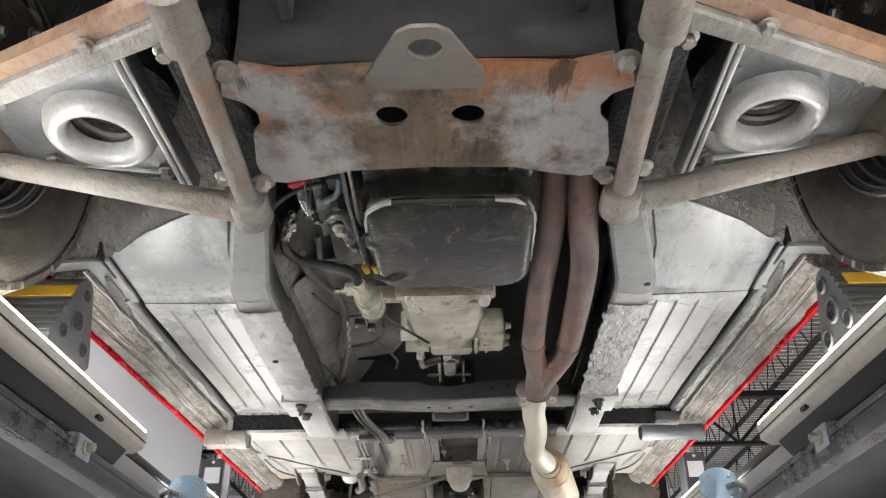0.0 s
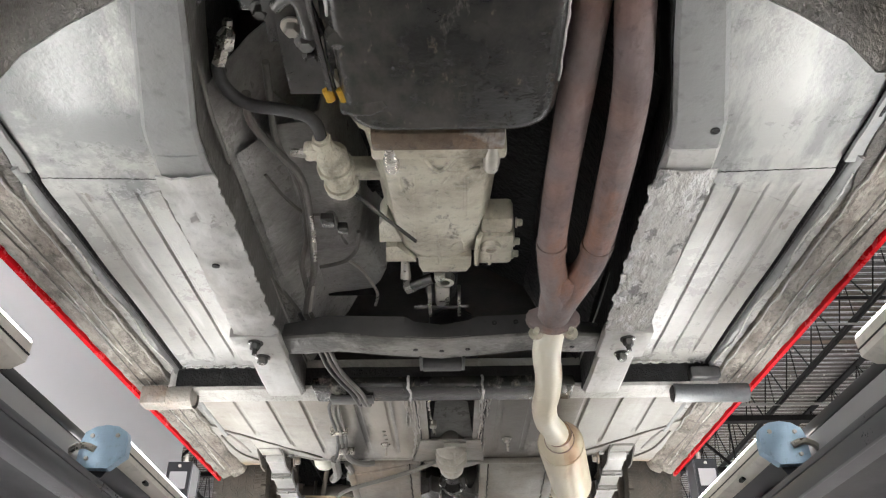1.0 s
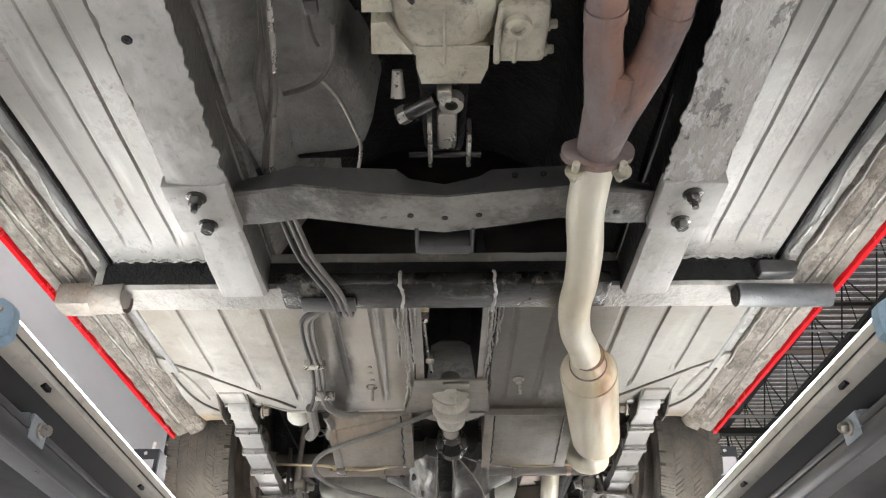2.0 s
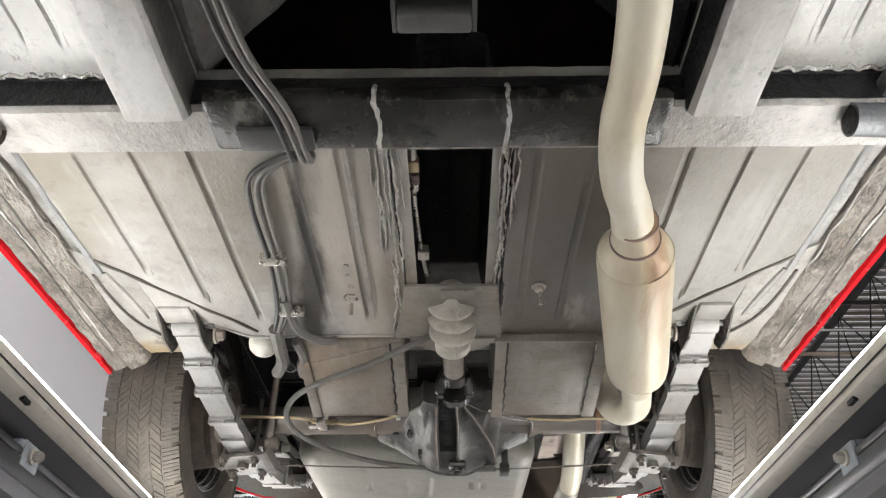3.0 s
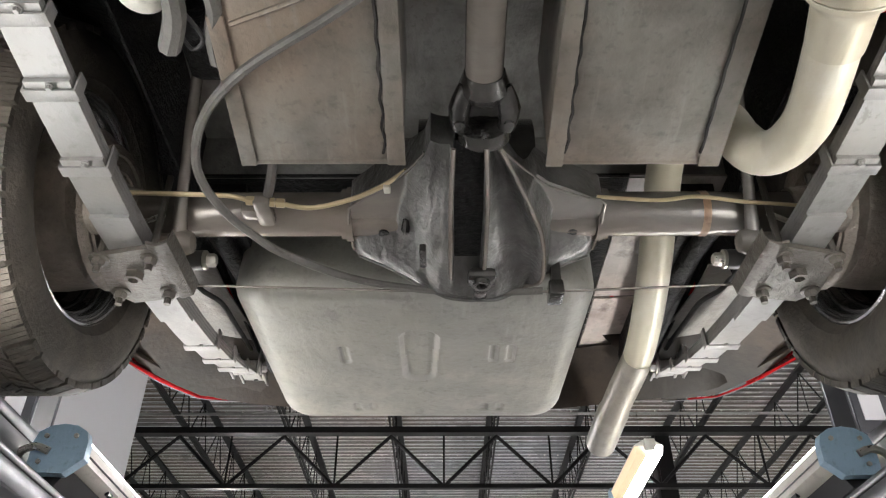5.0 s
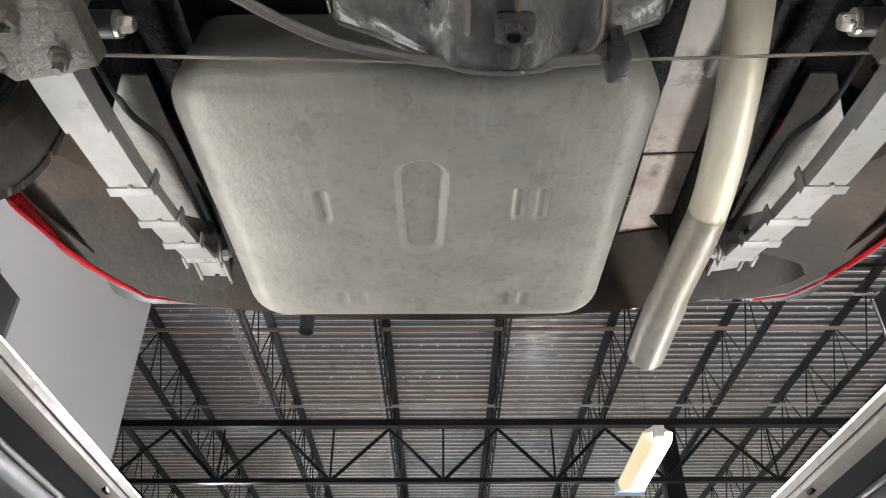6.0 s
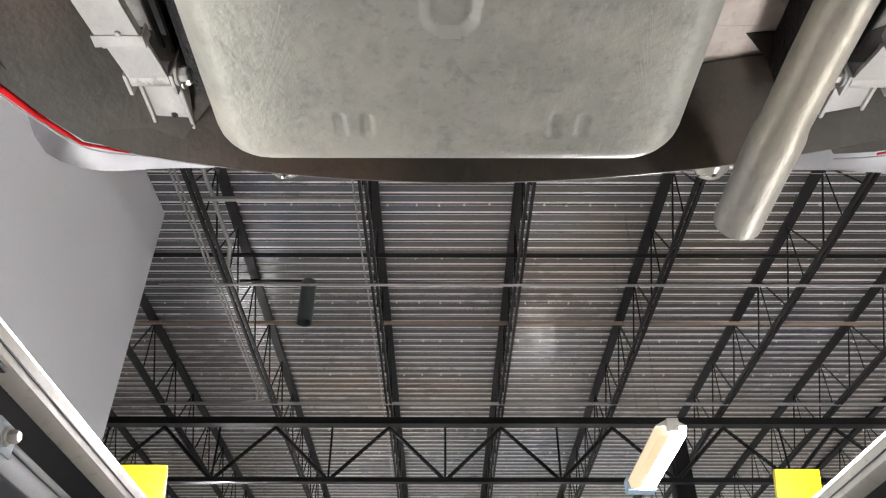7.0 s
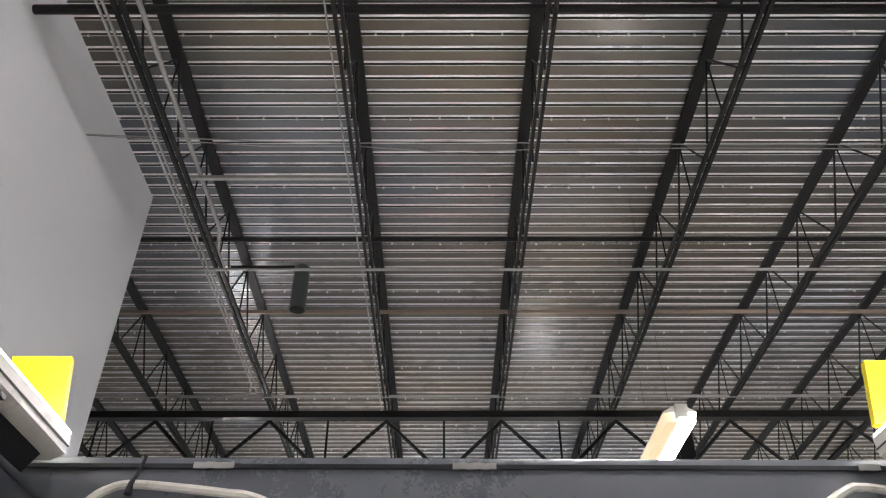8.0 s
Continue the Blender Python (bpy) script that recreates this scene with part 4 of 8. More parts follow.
# sills: folded strips, castle rail and the red outer skin
ys_ = [0.26 + (1.965 - 0.26) * i / 90 for i in range(91)]
sill = [(0.613, 1.884), (0.619, 1.870), (0.634, 1.861), (0.646, 1.856), (0.654, 1.864), (0.664, 1.859), (0.674, 1.854), (0.681, 1.853), (0.683, 1.858), (0.66, 1.90), (0.613, 1.90)]
both("sill", Shape().extrude(sill, [y for y in ys_ if y > 0.30]).wobble(0.003, 26), SILLM, None, "dirt-crusted underseal on the sill")
# black wall keeps the slot by the sill as dark as its shade
both("slot_shade", Shape().box(0.5775, 0.5815, 0.27, 1.18, 1.884, 1.958), DARK)
inner = [(0.5825, 1.945), (0.5825, 1.884), (0.585, 1.877), (0.590, 1.874), (0.593, 1.877), (0.594, 1.945)]
ys_short = [y for y in ys_ if 0.43 < y < 1.64]
both("sill_flange", Shape().extrude(inner, ys_short).wobble(0.003, 34), TOE, None, "pale worn sill flange strip")
both("sill_channel", Shape().extrude([(0.594, 1.885), (0.603, 1.888), (0.613, 1.886), (0.613, 1.905), (0.594, 1.905)], ys_short).wobble(0.002, 40), TUNNELM, None, "dirty channel along the sill")
both("seam_bead", Shape().tube([(0.6125 + 0.0015 * math.sin(k * 1.7), 0.30 + 0.0335 * k, 1.872 + 0.002 * math.sin(k * 2.3)) for k in range(40)], 0.002, 6, 2), UNDER, None, "ragged sealer bead")
# dark lens laid on the sill for the shade in its pressed groove
groove = [[(0.590 + 0.0225 * v + dx * math.sin(math.pi * (0.08 + 0.84 * v)), 0.335 + 0.175 * v, z) for dx, z in ((-0.011, 1.8795), (-0.005, 1.8765), (0.004, 1.8765), (0.010, 1.8795))] for v in [k / 10 for k in range(11)]]
both("sill_front_swage", Shape().grid(groove, (0, 0, 0.003)), ARCHM, None, "dark pressed swage at the sill front")
closing = [[(x, groove_line(x) + 0.004 + (1.962 - groove_line(x) - 0.004) * y, 1.882 - 0.10 * max(0.0, x - 0.60) * 1.4 + 0.012 * max(0.0, y - 0.8) / 0.2 + 0.003 * noise.noise(Vector((x * 14, y * 5, 5)))) for x in [0.535 + 0.143 * k / 14 for k in range(15)]] for y in [k / 20 for k in range(21)]]
both("closing_panel", Shape().grid(closing, (0, 0, 0.005)), CLOSING, None, "grey closing panel with yellow rust ahead of the wheel")
# dark bead in place of the crease's shade
both("panel_crease", Shape().tube([(0.603, 1.63, 1.880), (0.601, 1.69, 1.879), (0.593, 1.76, 1.878), (0.578, 1.817, 1.879), (0.550, 1.866, 1.880)], 0.0028, 6, 4), CREVICE)
both("panel_swage", Shape().tube([(0.583, 1.625, 1.882), (0.570, 1.707, 1.881), (0.560, 1.79, 1.882)], [0.005, 0.0065, 0.003], 8, 5), REARFLOOR)
skin = [(0.6875, 1.8495), (0.694, 1.8475), (0.700, 1.856), (0.712, 1.905), (0.715, 1.99), (0.70, 1.99), (0.689, 1.905)]
both("sill_skin", Shape().extrude(skin, (0.30, 1.0, 1.97)), RED, None, "red painted sill edge")

# chassis legs
def leg(y):
    return between(y, ((0.05, 0.262), (0.15, 0.287), (0.30, 0.324), (0.37, 0.330), (0.55, 0.332), (0.88, 0.341), (1.2, 0.343)))


rows_ = []
for i in range(60):
    y = -0.32 + (1.19 + 0.32) * i / 59
    c = leg(y)
    w = between(y, ((0.05, 0.025), (0.15, 0.030), (0.30, 0.034), (0.40, 0.036), (0.88, 0.037), (1.2, 0.040)))
    b = 1.832 + 0.002 * noise.noise(Vector((3, y * 14, 0)))
    if y > 0.40:
        b -= 0.006
    rows_.append([(c - w + 0.001, y, 1.93), (c - w + 0.001, y, b + 0.006), (c - w + 0.006, y, b), (c, y, b - 0.001), (c + w - 0.006, y, b), (c + w, y, b + 0.006), (c + w, y, 1.93)])
both("chassis_leg", Shape().loft([r for r in rows_ if r[0][1] > 0.385]), RAILM, None, "worn grey chassis leg with flaking paint")
both("leg_front_section", Shape().loft([r for r in rows_ if 0.0 < r[0][1] < 0.36]), TOE, None, "smooth grey front section of the chassis leg")
cp("leg_joint", Shape().loft([[(x, y, z - 0.001 if z < 1.9 else z) for x, y, z in r] for r in rows_ if 0.335 < r[0][1] < 0.41]).wobble(0.003, 60).mirrored(), TOE, None, "crusted joint of the chassis leg")
cp("leg_joint", Shape().loft([[(x, y, z - 0.001 if z < 1.9 else z) for x, y, z in r] for r in rows_ if 0.335 < r[0][1] < 0.41]).wobble(0.003, 60), RAILM, None, "crusted joint of the chassis leg")
both("front_leg", Shape().loft([[(x, y, z + 0.012) for x, y, z in r] for r in rows_ if r[0][1] < 0.03]), DARK, None, "black front end of the chassis leg")
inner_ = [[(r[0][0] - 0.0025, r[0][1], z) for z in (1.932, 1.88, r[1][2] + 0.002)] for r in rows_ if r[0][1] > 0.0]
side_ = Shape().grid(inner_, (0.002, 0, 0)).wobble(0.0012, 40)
# inner sides: black on the right leg, grey on the left
cp("leg_inner_side", side_, DARK, None, "black inner side of the leg")
cp("leg_inner_side", side_.mirrored(), MEMBER, None, "grey inner side of the leg")
for s in (-1, 1):
    rows_ = []
    for i in range(161):
        y = 0.385 + 0.50 * i / 160
        c = leg(y)
        e = 0.006 * noise.noise(Vector((s * 5, y * 34, 1))) + 0.004 * noise.noise(Vector((s * 5, y * 90, 6)))
        g = 0.004 * noise.noise(Vector((s * 2, y * 50, 9)))
        rows_.append([(s * (c + u * (0.0385 + (e if u < 0 else g))), y, 1.8222 + 0.004 * u * u + 0.0045 * noise.noise(Vector((u * 4 + s, y * 35, 2)))) for u in (-1.06, -0.8, -0.5, -0.2, 0.1, 0.4, 0.7, 1.0)])
    cp("leg_plate", Shape().grid(rows_, (0, 0, 0.003)), FLAKY if s > 0 else RAILM, None, "chassis leg plate with flaking white paint")
for s in (-1, 1):
    cp("leg_hole", Shape().lathe([(-0.001, 0.006), (0.001, 0.006), (0.001, 0.001), (-0.001, 0.001)], (s * 0.344, 0.31 if s > 0 else 0.607, 1.8305 if s > 0 else 1.819), "z", 12, True), DARK)

# tunnel and engine bay sides
tun_y = [0.30 + 0.0445 * k for k in range(21)]
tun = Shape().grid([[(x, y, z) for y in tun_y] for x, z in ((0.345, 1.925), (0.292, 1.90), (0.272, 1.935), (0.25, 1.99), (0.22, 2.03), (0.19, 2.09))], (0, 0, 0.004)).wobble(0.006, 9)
# right side in plain black, left side in grey
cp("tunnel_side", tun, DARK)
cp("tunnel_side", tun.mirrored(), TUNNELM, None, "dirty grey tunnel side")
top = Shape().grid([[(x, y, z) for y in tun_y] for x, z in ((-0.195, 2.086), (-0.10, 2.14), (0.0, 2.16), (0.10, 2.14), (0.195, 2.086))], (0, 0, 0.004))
# black roof stands in for the shade in the tunnel's depth
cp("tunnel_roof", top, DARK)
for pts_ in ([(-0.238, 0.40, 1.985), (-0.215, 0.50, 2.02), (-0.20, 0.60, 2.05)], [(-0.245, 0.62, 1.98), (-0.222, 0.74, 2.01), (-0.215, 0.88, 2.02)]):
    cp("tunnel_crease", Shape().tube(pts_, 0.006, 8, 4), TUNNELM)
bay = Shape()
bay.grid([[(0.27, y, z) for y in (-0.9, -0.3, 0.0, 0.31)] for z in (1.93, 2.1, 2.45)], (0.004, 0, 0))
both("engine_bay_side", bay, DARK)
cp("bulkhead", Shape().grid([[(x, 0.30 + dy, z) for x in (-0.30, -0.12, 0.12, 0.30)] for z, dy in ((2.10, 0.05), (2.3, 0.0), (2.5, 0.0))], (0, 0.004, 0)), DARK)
edge_ = ((0.44, -0.175), (0.55, -0.160), (0.68, -0.140), (0.78, -0.152), (0.84, -0.128), (0.93, -0.112), (0.985, -0.130))
rows_ = []
for k in range(64):
    y = 0.44 + 0.545 * k / 63
    e = between(y, edge_)
    step = 0.010 if y > 0.805 else 0.0
    rows_.append([(x, y, z + step + 0.004 * noise.noise(Vector((x * 9, y * 9, 2)))) for x, z in ((-0.284, 1.905), (-0.262, 1.925), (-0.240, 1.945), (-0.236, 1.958), (-0.215, 1.962), (-0.18, 1.966), (e - 0.012, 1.972), (e, 1.985), (e + 0.004, 2.03), (e + 0.01, 2.09))])
cp("tunnel_panel", Shape().grid(rows_, (0.003, 0, 0.003)), TUNNELM, None, "glossy dirty grey pressed tunnel panel", 50)
cp("tunnel_panel_end", Shape().box(-0.232, -0.132, 0.986, 0.992, 1.965, 2.06, 0.003), DARK)

# floor crossmember behind the gearbox mount
xm = [(1.182, 1.905), (1.182, 1.848), (1.188, 1.840), (1.262, 1.840), (1.270, 1.848), (1.274, 1.905)]
x_ = Shape().extrude(xm, [-0.60 + 1.2 * i / 40 for i in range(41)], "x").wobble(0.002, 18)
cp("floor_crossmember", x_, UNDER, None, "grey folded floor crossmember")
cp("crossmember_face", Shape().grid([[(x, 1.1795, z) for z in (1.8455, 1.87, 1.886)] for x in [-0.585 + 1.17 * i / 30 for i in range(31)]], (0, 0.002, 0)).wobble(0.0012, 30), DARK, None, "black face of the floor crossmember")
cp("crossmember_middle", Shape().box(-0.285, 0.285, 1.165, 1.255, 1.833, 1.86, 0.008).wobble(0.002, 25), SUMP, None, "glossy black middle of the floor crossmember")
for x in (-0.075, 0.085):
    cp("weld_seam", Shape().tube([(x, 1.166, 1.86), (x, 1.168, 1.833), (x + 0.003, 1.2, 1.8315), (x, 1.26, 1.832)], 0.003, 6, 5).wobble(0.003, 90), FLAKY)

# jacking tubes
jt = Shape().tube([(0.50, 1.198, 1.826), (0.665, 1.206, 1.828)], 0.021, 20, 1)
cp("tube_bore", Shape().tube([(0.4985, 1.198, 1.826), (0.4995, 1.198, 1.826)], 0.0175, 20, 1), DARK)
cp("jacking_tube", jt, TUBEM, None, "dull blue-grey steel jacking tube")
cp("tube_bracket", Shape().box(0.535, 0.60, 1.155, 1.184, 1.845, 1.872, 0.006), SATIN)
jl = Shape().tube([(-0.545, 1.196, 1.828), (-0.60, 1.20, 1.828)], 0.026, 20, 1, cap=False)
jl.tube([(-0.60, 1.20, 1.828), (-0.547, 1.196, 1.828)], 0.019, 20, 1)
jl.box(-0.66, -0.60, 1.175, 1.225, 1.806, 1.85, 0.008)
cp("jacking_tube", jl, ARM, None, "dirty grey-brown jacking tube")

# gearbox crossmember
gx_front = ((-0.345, 0.922), (-0.314, 0.915), (-0.259, 0.900), (-0.206, 0.887), (-0.07, 0.9095), (0.0, 0.917), (0.066, 0.906), (0.172, 0.891), (0.258, 0.906), (0.317, 0.921), (0.345, 0.926))
gx_back = ((-0.345, 0.998), (-0.286, 0.993), (-0.20, 0.966), (-0.074, 0.995), (0.0, 1.007), (0.07, 0.993), (0.172, 0.969), (0.266, 0.993), (0.345, 0.996))
path_ = [(x, between(x, gx_front), between(x, gx_back), 1.829 + 0.010 * max(0.0, (abs(x) - 0.20) / 0.145)) for x in (-0.345, -0.314, -0.259, -0.212, -0.200, -0.135, -0.07, -0.03, 0.0, 0.03, 0.07, 0.12, 0.166, 0.178, 0.258, 0.317, 0.345)]
gx = cp("gearbox_crossmember", Shape().grid([[(x, a + 0.001, z + 0.003), (x, a + 0.005, z), (x, (a + b) / 2, z - 0.0008), (x, b - 0.005, z), (x, b, z + 0.004), (x, b + 0.003, z + 0.025)] for x, a, b, z in path_], (0, 0, 0.004)), MEMBER, None, "dusty pressed steel gearbox crossmember", 20)
web_top = [(x, between(x, ((-0.345, 0.950), (-0.215, 0.897), (-0.07, 0.906), (-0.052, 0.928), (0.0, 0.943), (0.052, 0.924), (0.068, 0.908), (0.173, 0.901), (0.345, 0.960)))) for x in (-0.345, -0.28, -0.215, -0.14, -0.07, -0.052, -0.025, 0.0, 0.025, 0.052, 0.068, 0.12, 0.173, 0.26, 0.345)]
part("front_web", Shape().grid([[(x, between(x, gx_front) + 0.0005, 1.833 + 0.010 * max(0.0, (abs(x) - 0.20) / 0.145)), (x, (between(x, gx_front) + yt) / 2 - 0.002, 1.856), (x, yt, 1.875)] for x, yt in web_top], (0, 0.004, 0.001)), SATIN, gx, "black front face of the crossmember")
for x, y, r_ in ((-0.12, 0.915, 0.006), (0.10, 0.908, 0.005), (0.14, 0.905, 0.005)):
    part("web_hole", Shape().lathe([(-0.0006, r_), (0.0006, r_), (0.0006, 0.001), (-0.0006, 0.001)], (x, y - 0.010, 1.856), "y", 10, True), DARK, gx)
for x, y in ((-0.05, 0.955), (0.0, 0.962), (0.05, 0.955), (0.25, 0.95)):
    cp("crossmember_hole", Shape().lathe([(-0.0006, 0.005), (0.0006, 0.005), (0.0006, 0.001), (-0.0006, 0.001)], (x, y, 1.8275), "z", 10, True), DARK)
for s in (-1, 1):
    cp("mount_bolt", Shape().bolt((s * 0.345, 0.962, 1.820), 0.010, 0.014), IRON)
    bl = Shape().bolt((s * 0.345, 0.895, 1.820), 0.010, 0.014)
    bl.tube([(s * 0.345, 0.895, 1.82), (s * 0.345, 0.895, 1.795)], 0.005, 8, 1)
    cp("mount_bolt", bl, IRON)
    cp("mount_flange", Shape().box(s * 0.345 - 0.045, s * 0.345 + 0.045, 0.872, 0.985, 1.8195, 1.8415, 0.004), RAILM)
stir = Shape().box(-0.04, 0.04, 1.03, 1.055, 1.822, 1.855, 0.004)
stir.box(-0.045, -0.04, 0.99, 1.055, 1.825, 1.88, 0.001)
stir.box(0.04, 0.045, 0.99, 1.055, 1.825, 1.88, 0.001)
cp("mount_stirrup", stir, SATIN)

# rear tunnel, cover plate and gaiter
rt = Shape()
for s in (-1, 1):
    rt.grid([[(s * x + 0.018, y, z) for y in (1.26, 1.45, 1.66, 1.86)] for x, z in ((0.085, 1.878), (0.066, 1.884), (0.062, 1.95), (0.05, 2.05), (0.0, 2.08))], (0, 0, 0.004))
# black lining paints the shade inside the open tunnel
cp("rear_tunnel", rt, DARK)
cp("tunnel_flange", Shape().sheet(-0.085, -0.0445, 1.276, 1.858, 12, 60, lambda x, y: 1.8765 - 0.0016 * noise.noise(Vector((x * 40, y * 25, 4))), 0.003), REARFLOOR, None, "grey spot-welded tunnel flange")
cp("tunnel_flange", Shape().sheet(0.0735, 0.0855, 1.276, 1.858, 6, 60, lambda x, y: 1.8765 - 0.0016 * noise.noise(Vector((x * 40, y * 25, 4))), 0.003), REARFLOOR, None, "grey spot-welded tunnel flange")


def sealer(x0, wd, y0, y1, lean=0.0, seed=0):
    """A thin torn ridge of old sealer along the tunnel."""
    rows_ = []
    n_ = int((y1 - y0) / 0.0035)
    for k in range(n_ + 1):
        y = y0 + (y1 - y0) * k / n_
        u = k / n_
        end = min(1.0, 8 * u, 8 * (1 - u))
        c = x0 + lean * u + 0.0045 * noise.noise(Vector((seed, y * 19, 7))) + 0.0016 * noise.noise(Vector((seed, y * 110, 2)))
        e0 = end * wd * max(0.12, 0.75 + 1.1 * noise.noise(Vector((seed + 3.1, y * 70, 0))))
        e1 = end * wd * max(0.12, 0.75 + 1.1 * noise.noise(Vector((seed + 7.7, y * 70, 9))))
        h = end * (0.0030 + 0.0022 * noise.noise(Vector((seed, y * 95, 3))))
        rows_.append([(c - e0, y, 1.8775), (c - e0 * 0.6, y, 1.8765 - h * 0.8), (c + e1 * 0.2, y, 1.8765 - h), (c + e1, y, 1.8775)])
    return Shape().grid(rows_, (0, 0, 0.0015))


for k, (x0, wd, y0, y1, lean) in enumerate(((-0.0665, 0.0036, 1.27, 1.66, 0.002), (-0.0715, 0.0030, 1.27, 1.855, -0.010), (-0.077, 0.0028, 1.64, 1.852, -0.021), (-0.089, 0.0030, 1.27, 1.56, 0.0), (-0.0925, 0.0018, 1.36, 1.57, -0.004),
                                           (-0.084, 0.0022, 1.58, 1.74, 0.006), (-0.0795, 0.0016, 1.30, 1.52, 0.0), (-0.058, 0.0015, 1.29, 1.45, 0.004), (-0.098, 0.0016, 1.27, 1.40, 0.0),
                                           (0.094, 0.0038, 1.27, 1.66, -0.002), (0.0995, 0.0030, 1.27, 1.855, -0.004), (0.106, 0.0022, 1.30, 1.50, 0.002), (0.112, 0.0018, 1.28, 1.44, 0.0), (0.090, 0.0026, 1.62, 1.845, 0.0), (0.107, 0.0020, 1.66, 1.80, -0.002), (0.086, 0.0014, 1.30, 1.52, 0.003))):
    cp("seam_sealer", sealer(x0, wd, y0, y1, lean, k * 1.7), SEALER, None, "ragged crust of seam sealer")
for pts_ in (((-0.0675, 1.28), (-0.070, 1.40), (-0.0665, 1.55), (-0.064, 1.62), (-0.071, 1.72), (-0.094, 1.838)), ((0.0965, 1.28), (0.098, 1.45), (0.0985, 1.56), (0.093, 1.64), (0.0985, 1.70), (0.094, 1.838))):
    cp("open_seam", Shape().tube([(x, y, 1.8755) for x, y in pts_], 0.0017, 6, 5).wobble(0.003, 70), DARK, None, "dark open seam")
cp("floor_patch_strip", Shape().grid([[(x + dx, y, 1.8745 - dz) for dx, dz in ((-0.004, -0.003), (-0.003, 0.0), (0.003, 0.0), (0.004, -0.003))] for x, y in ((-0.131, 1.30), (-0.131, 1.45), (-0.131, 1.617), (-0.134, 1.791))], (0, 0, 0.001)), UNDER, None, "pale pressed strip on the floor")

cover = Shape().plate([(-0.067, 1.658), (0.095, 1.658), (0.100, 1.72), (0.110, 1.852), (-0.096, 1.852), (-0.080, 1.76)], 1.868, 1.873)
cp("tunnel_cover", cover, BATT, None, "grey tunnel cover plate")
g_a, g_b = Vector((0.014, 1.70, 1.892)), Vector((0.016, 1.842, 1.842))
g = Shape().tube([g_a.lerp(g_b, i / 96) for i in range(97)], [0.0225 + 0.022 * max(0.0, math.cos(math.pi * (i - 26 - 21 * round(max(0, min(2, (i - 26) / 21)))) / 21)) ** 1.6 + 0.011 * max(0.0, min(1.0, (i - 74) / 12)) for i in range(97)], 36, 1)
cp("gaiter_plate", Shape().box(-0.004, 0.056, 1.664, 1.694, 1.862, 1.8675, 0.002), BATT)
cp("gaiter", g, GAITER, None, "ribbed rubber gaiter", 60)
edge = Shape()
edge.plate([(-0.065, 1.845), (0.10, 1.845), (0.085, 1.875), (0.055, 1.90), (-0.02, 1.90), (-0.05, 1.875)], 1.862, 1.872)
cp("cover_flange", edge, BATT)

# battery boxes, hanging lower at the rear
def sagged(shape):
    shape.v = [(x, 1.868 + (y - 1.868) * 0.745, z - 0.118 * max(0.0, y - 1.868)) for x, y, z in shape.v]
    return shape


bb = Shape().box(0.103, 0.322, 1.868, 2.235, 1.868, 2.06, 0.004)
bx = cp("battery_box", sagged(bb.wobble(0.0015, 20)), BATT, None, "grey sheet metal battery box")
part("box_rear_roll", Shape().tube([(0.104, 2.142, 1.832), (0.321, 2.142, 1.832)], 0.008, 12, 1), BATT, bx)
part("box_flange", sagged(Shape().box(0.1, 0.122, 1.868, 2.24, 1.8640, 1.8675, 0.001)), BATT, bx)
part("box_flange", sagged(Shape().box(0.298, 0.325, 1.868, 2.24, 1.8640, 1.8675, 0.001)), BATT, bx)
part("box_flange", sagged(Shape().box(0.085, 0.30, 1.856, 1.867, 1.862, 1.885, 0.003)), BATT, bx)
part("weld_line", sagged(Shape().tube([(0.124 + 0.002 * math.sin(k * 3), 1.875 + 0.028 * k, 1.866) for k in range(13)], 0.0022, 5, 2)), IRON, bx)
part("weld_line", sagged(Shape().tube([(0.297 + 0.001 * math.sin(k * 3), 1.875 + 0.028 * k, 1.866) for k in range(13)], 0.0022, 5, 2)), IRON, bx)
bb = Shape().box(-0.292, -0.085, 1.868, 2.232, 1.868, 2.06, 0.004)
bx = cp("battery_box", sagged(bb.wobble(0.0015, 20)), BATT, None, "rust-stained sheet metal battery box")
part("box_flange", sagged(Shape().box(-0.105, -0.082, 1.868, 2.236, 1.8640, 1.8675, 0.001)), BATT, bx)
part("box_flange", sagged(Shape().box(-0.295, -0.275, 1.95, 2.236, 1.8640, 1.8675, 0.001)), BATT, bx)
part("weld_line", sagged(Shape().tube([(-0.108 + 0.002 * math.sin(k * 3), 1.875 + 0.028 * k, 1.866) for k in range(13)], 0.0022, 5, 2)), IRON, bx)
part("box_rear_roll", Shape().tube([(-0.291, 2.140, 1.832), (-0.086, 2.140, 1.832)], 0.008, 12, 1), BATT, bx)
part("box_crease", sagged(Shape().tube([(-0.27, 1.965, 1.867), (-0.18, 1.92, 1.867), (-0.115, 1.885, 1.867)], 0.004, 6, 2)), BATT, bx)

# boot floor, inner arches, rear valance
for y0, y1, dz in ((2.42, 2.672, 0.0), (2.676, 2.832, 0.004), (2.836, 2.993, 0.0), (2.997, 3.26, 0.004)):
    boot = Shape().sheet(0.292, 0.478, y0, y1, 12, 8, lambda x, y: 2.03 + dz + 0.006 * noise.noise(Vector((x * 5, y * 5, 1))), 0.004)
    cp("boot_floor_side", boot, PINK, None, "faded boot floor side with lap joints")
cp("floor_clip", Shape().box(0.345, 0.395, 2.60, 2.645, 2.012, 2.028, 0.004).wobble(0.006, 30), UNDER)
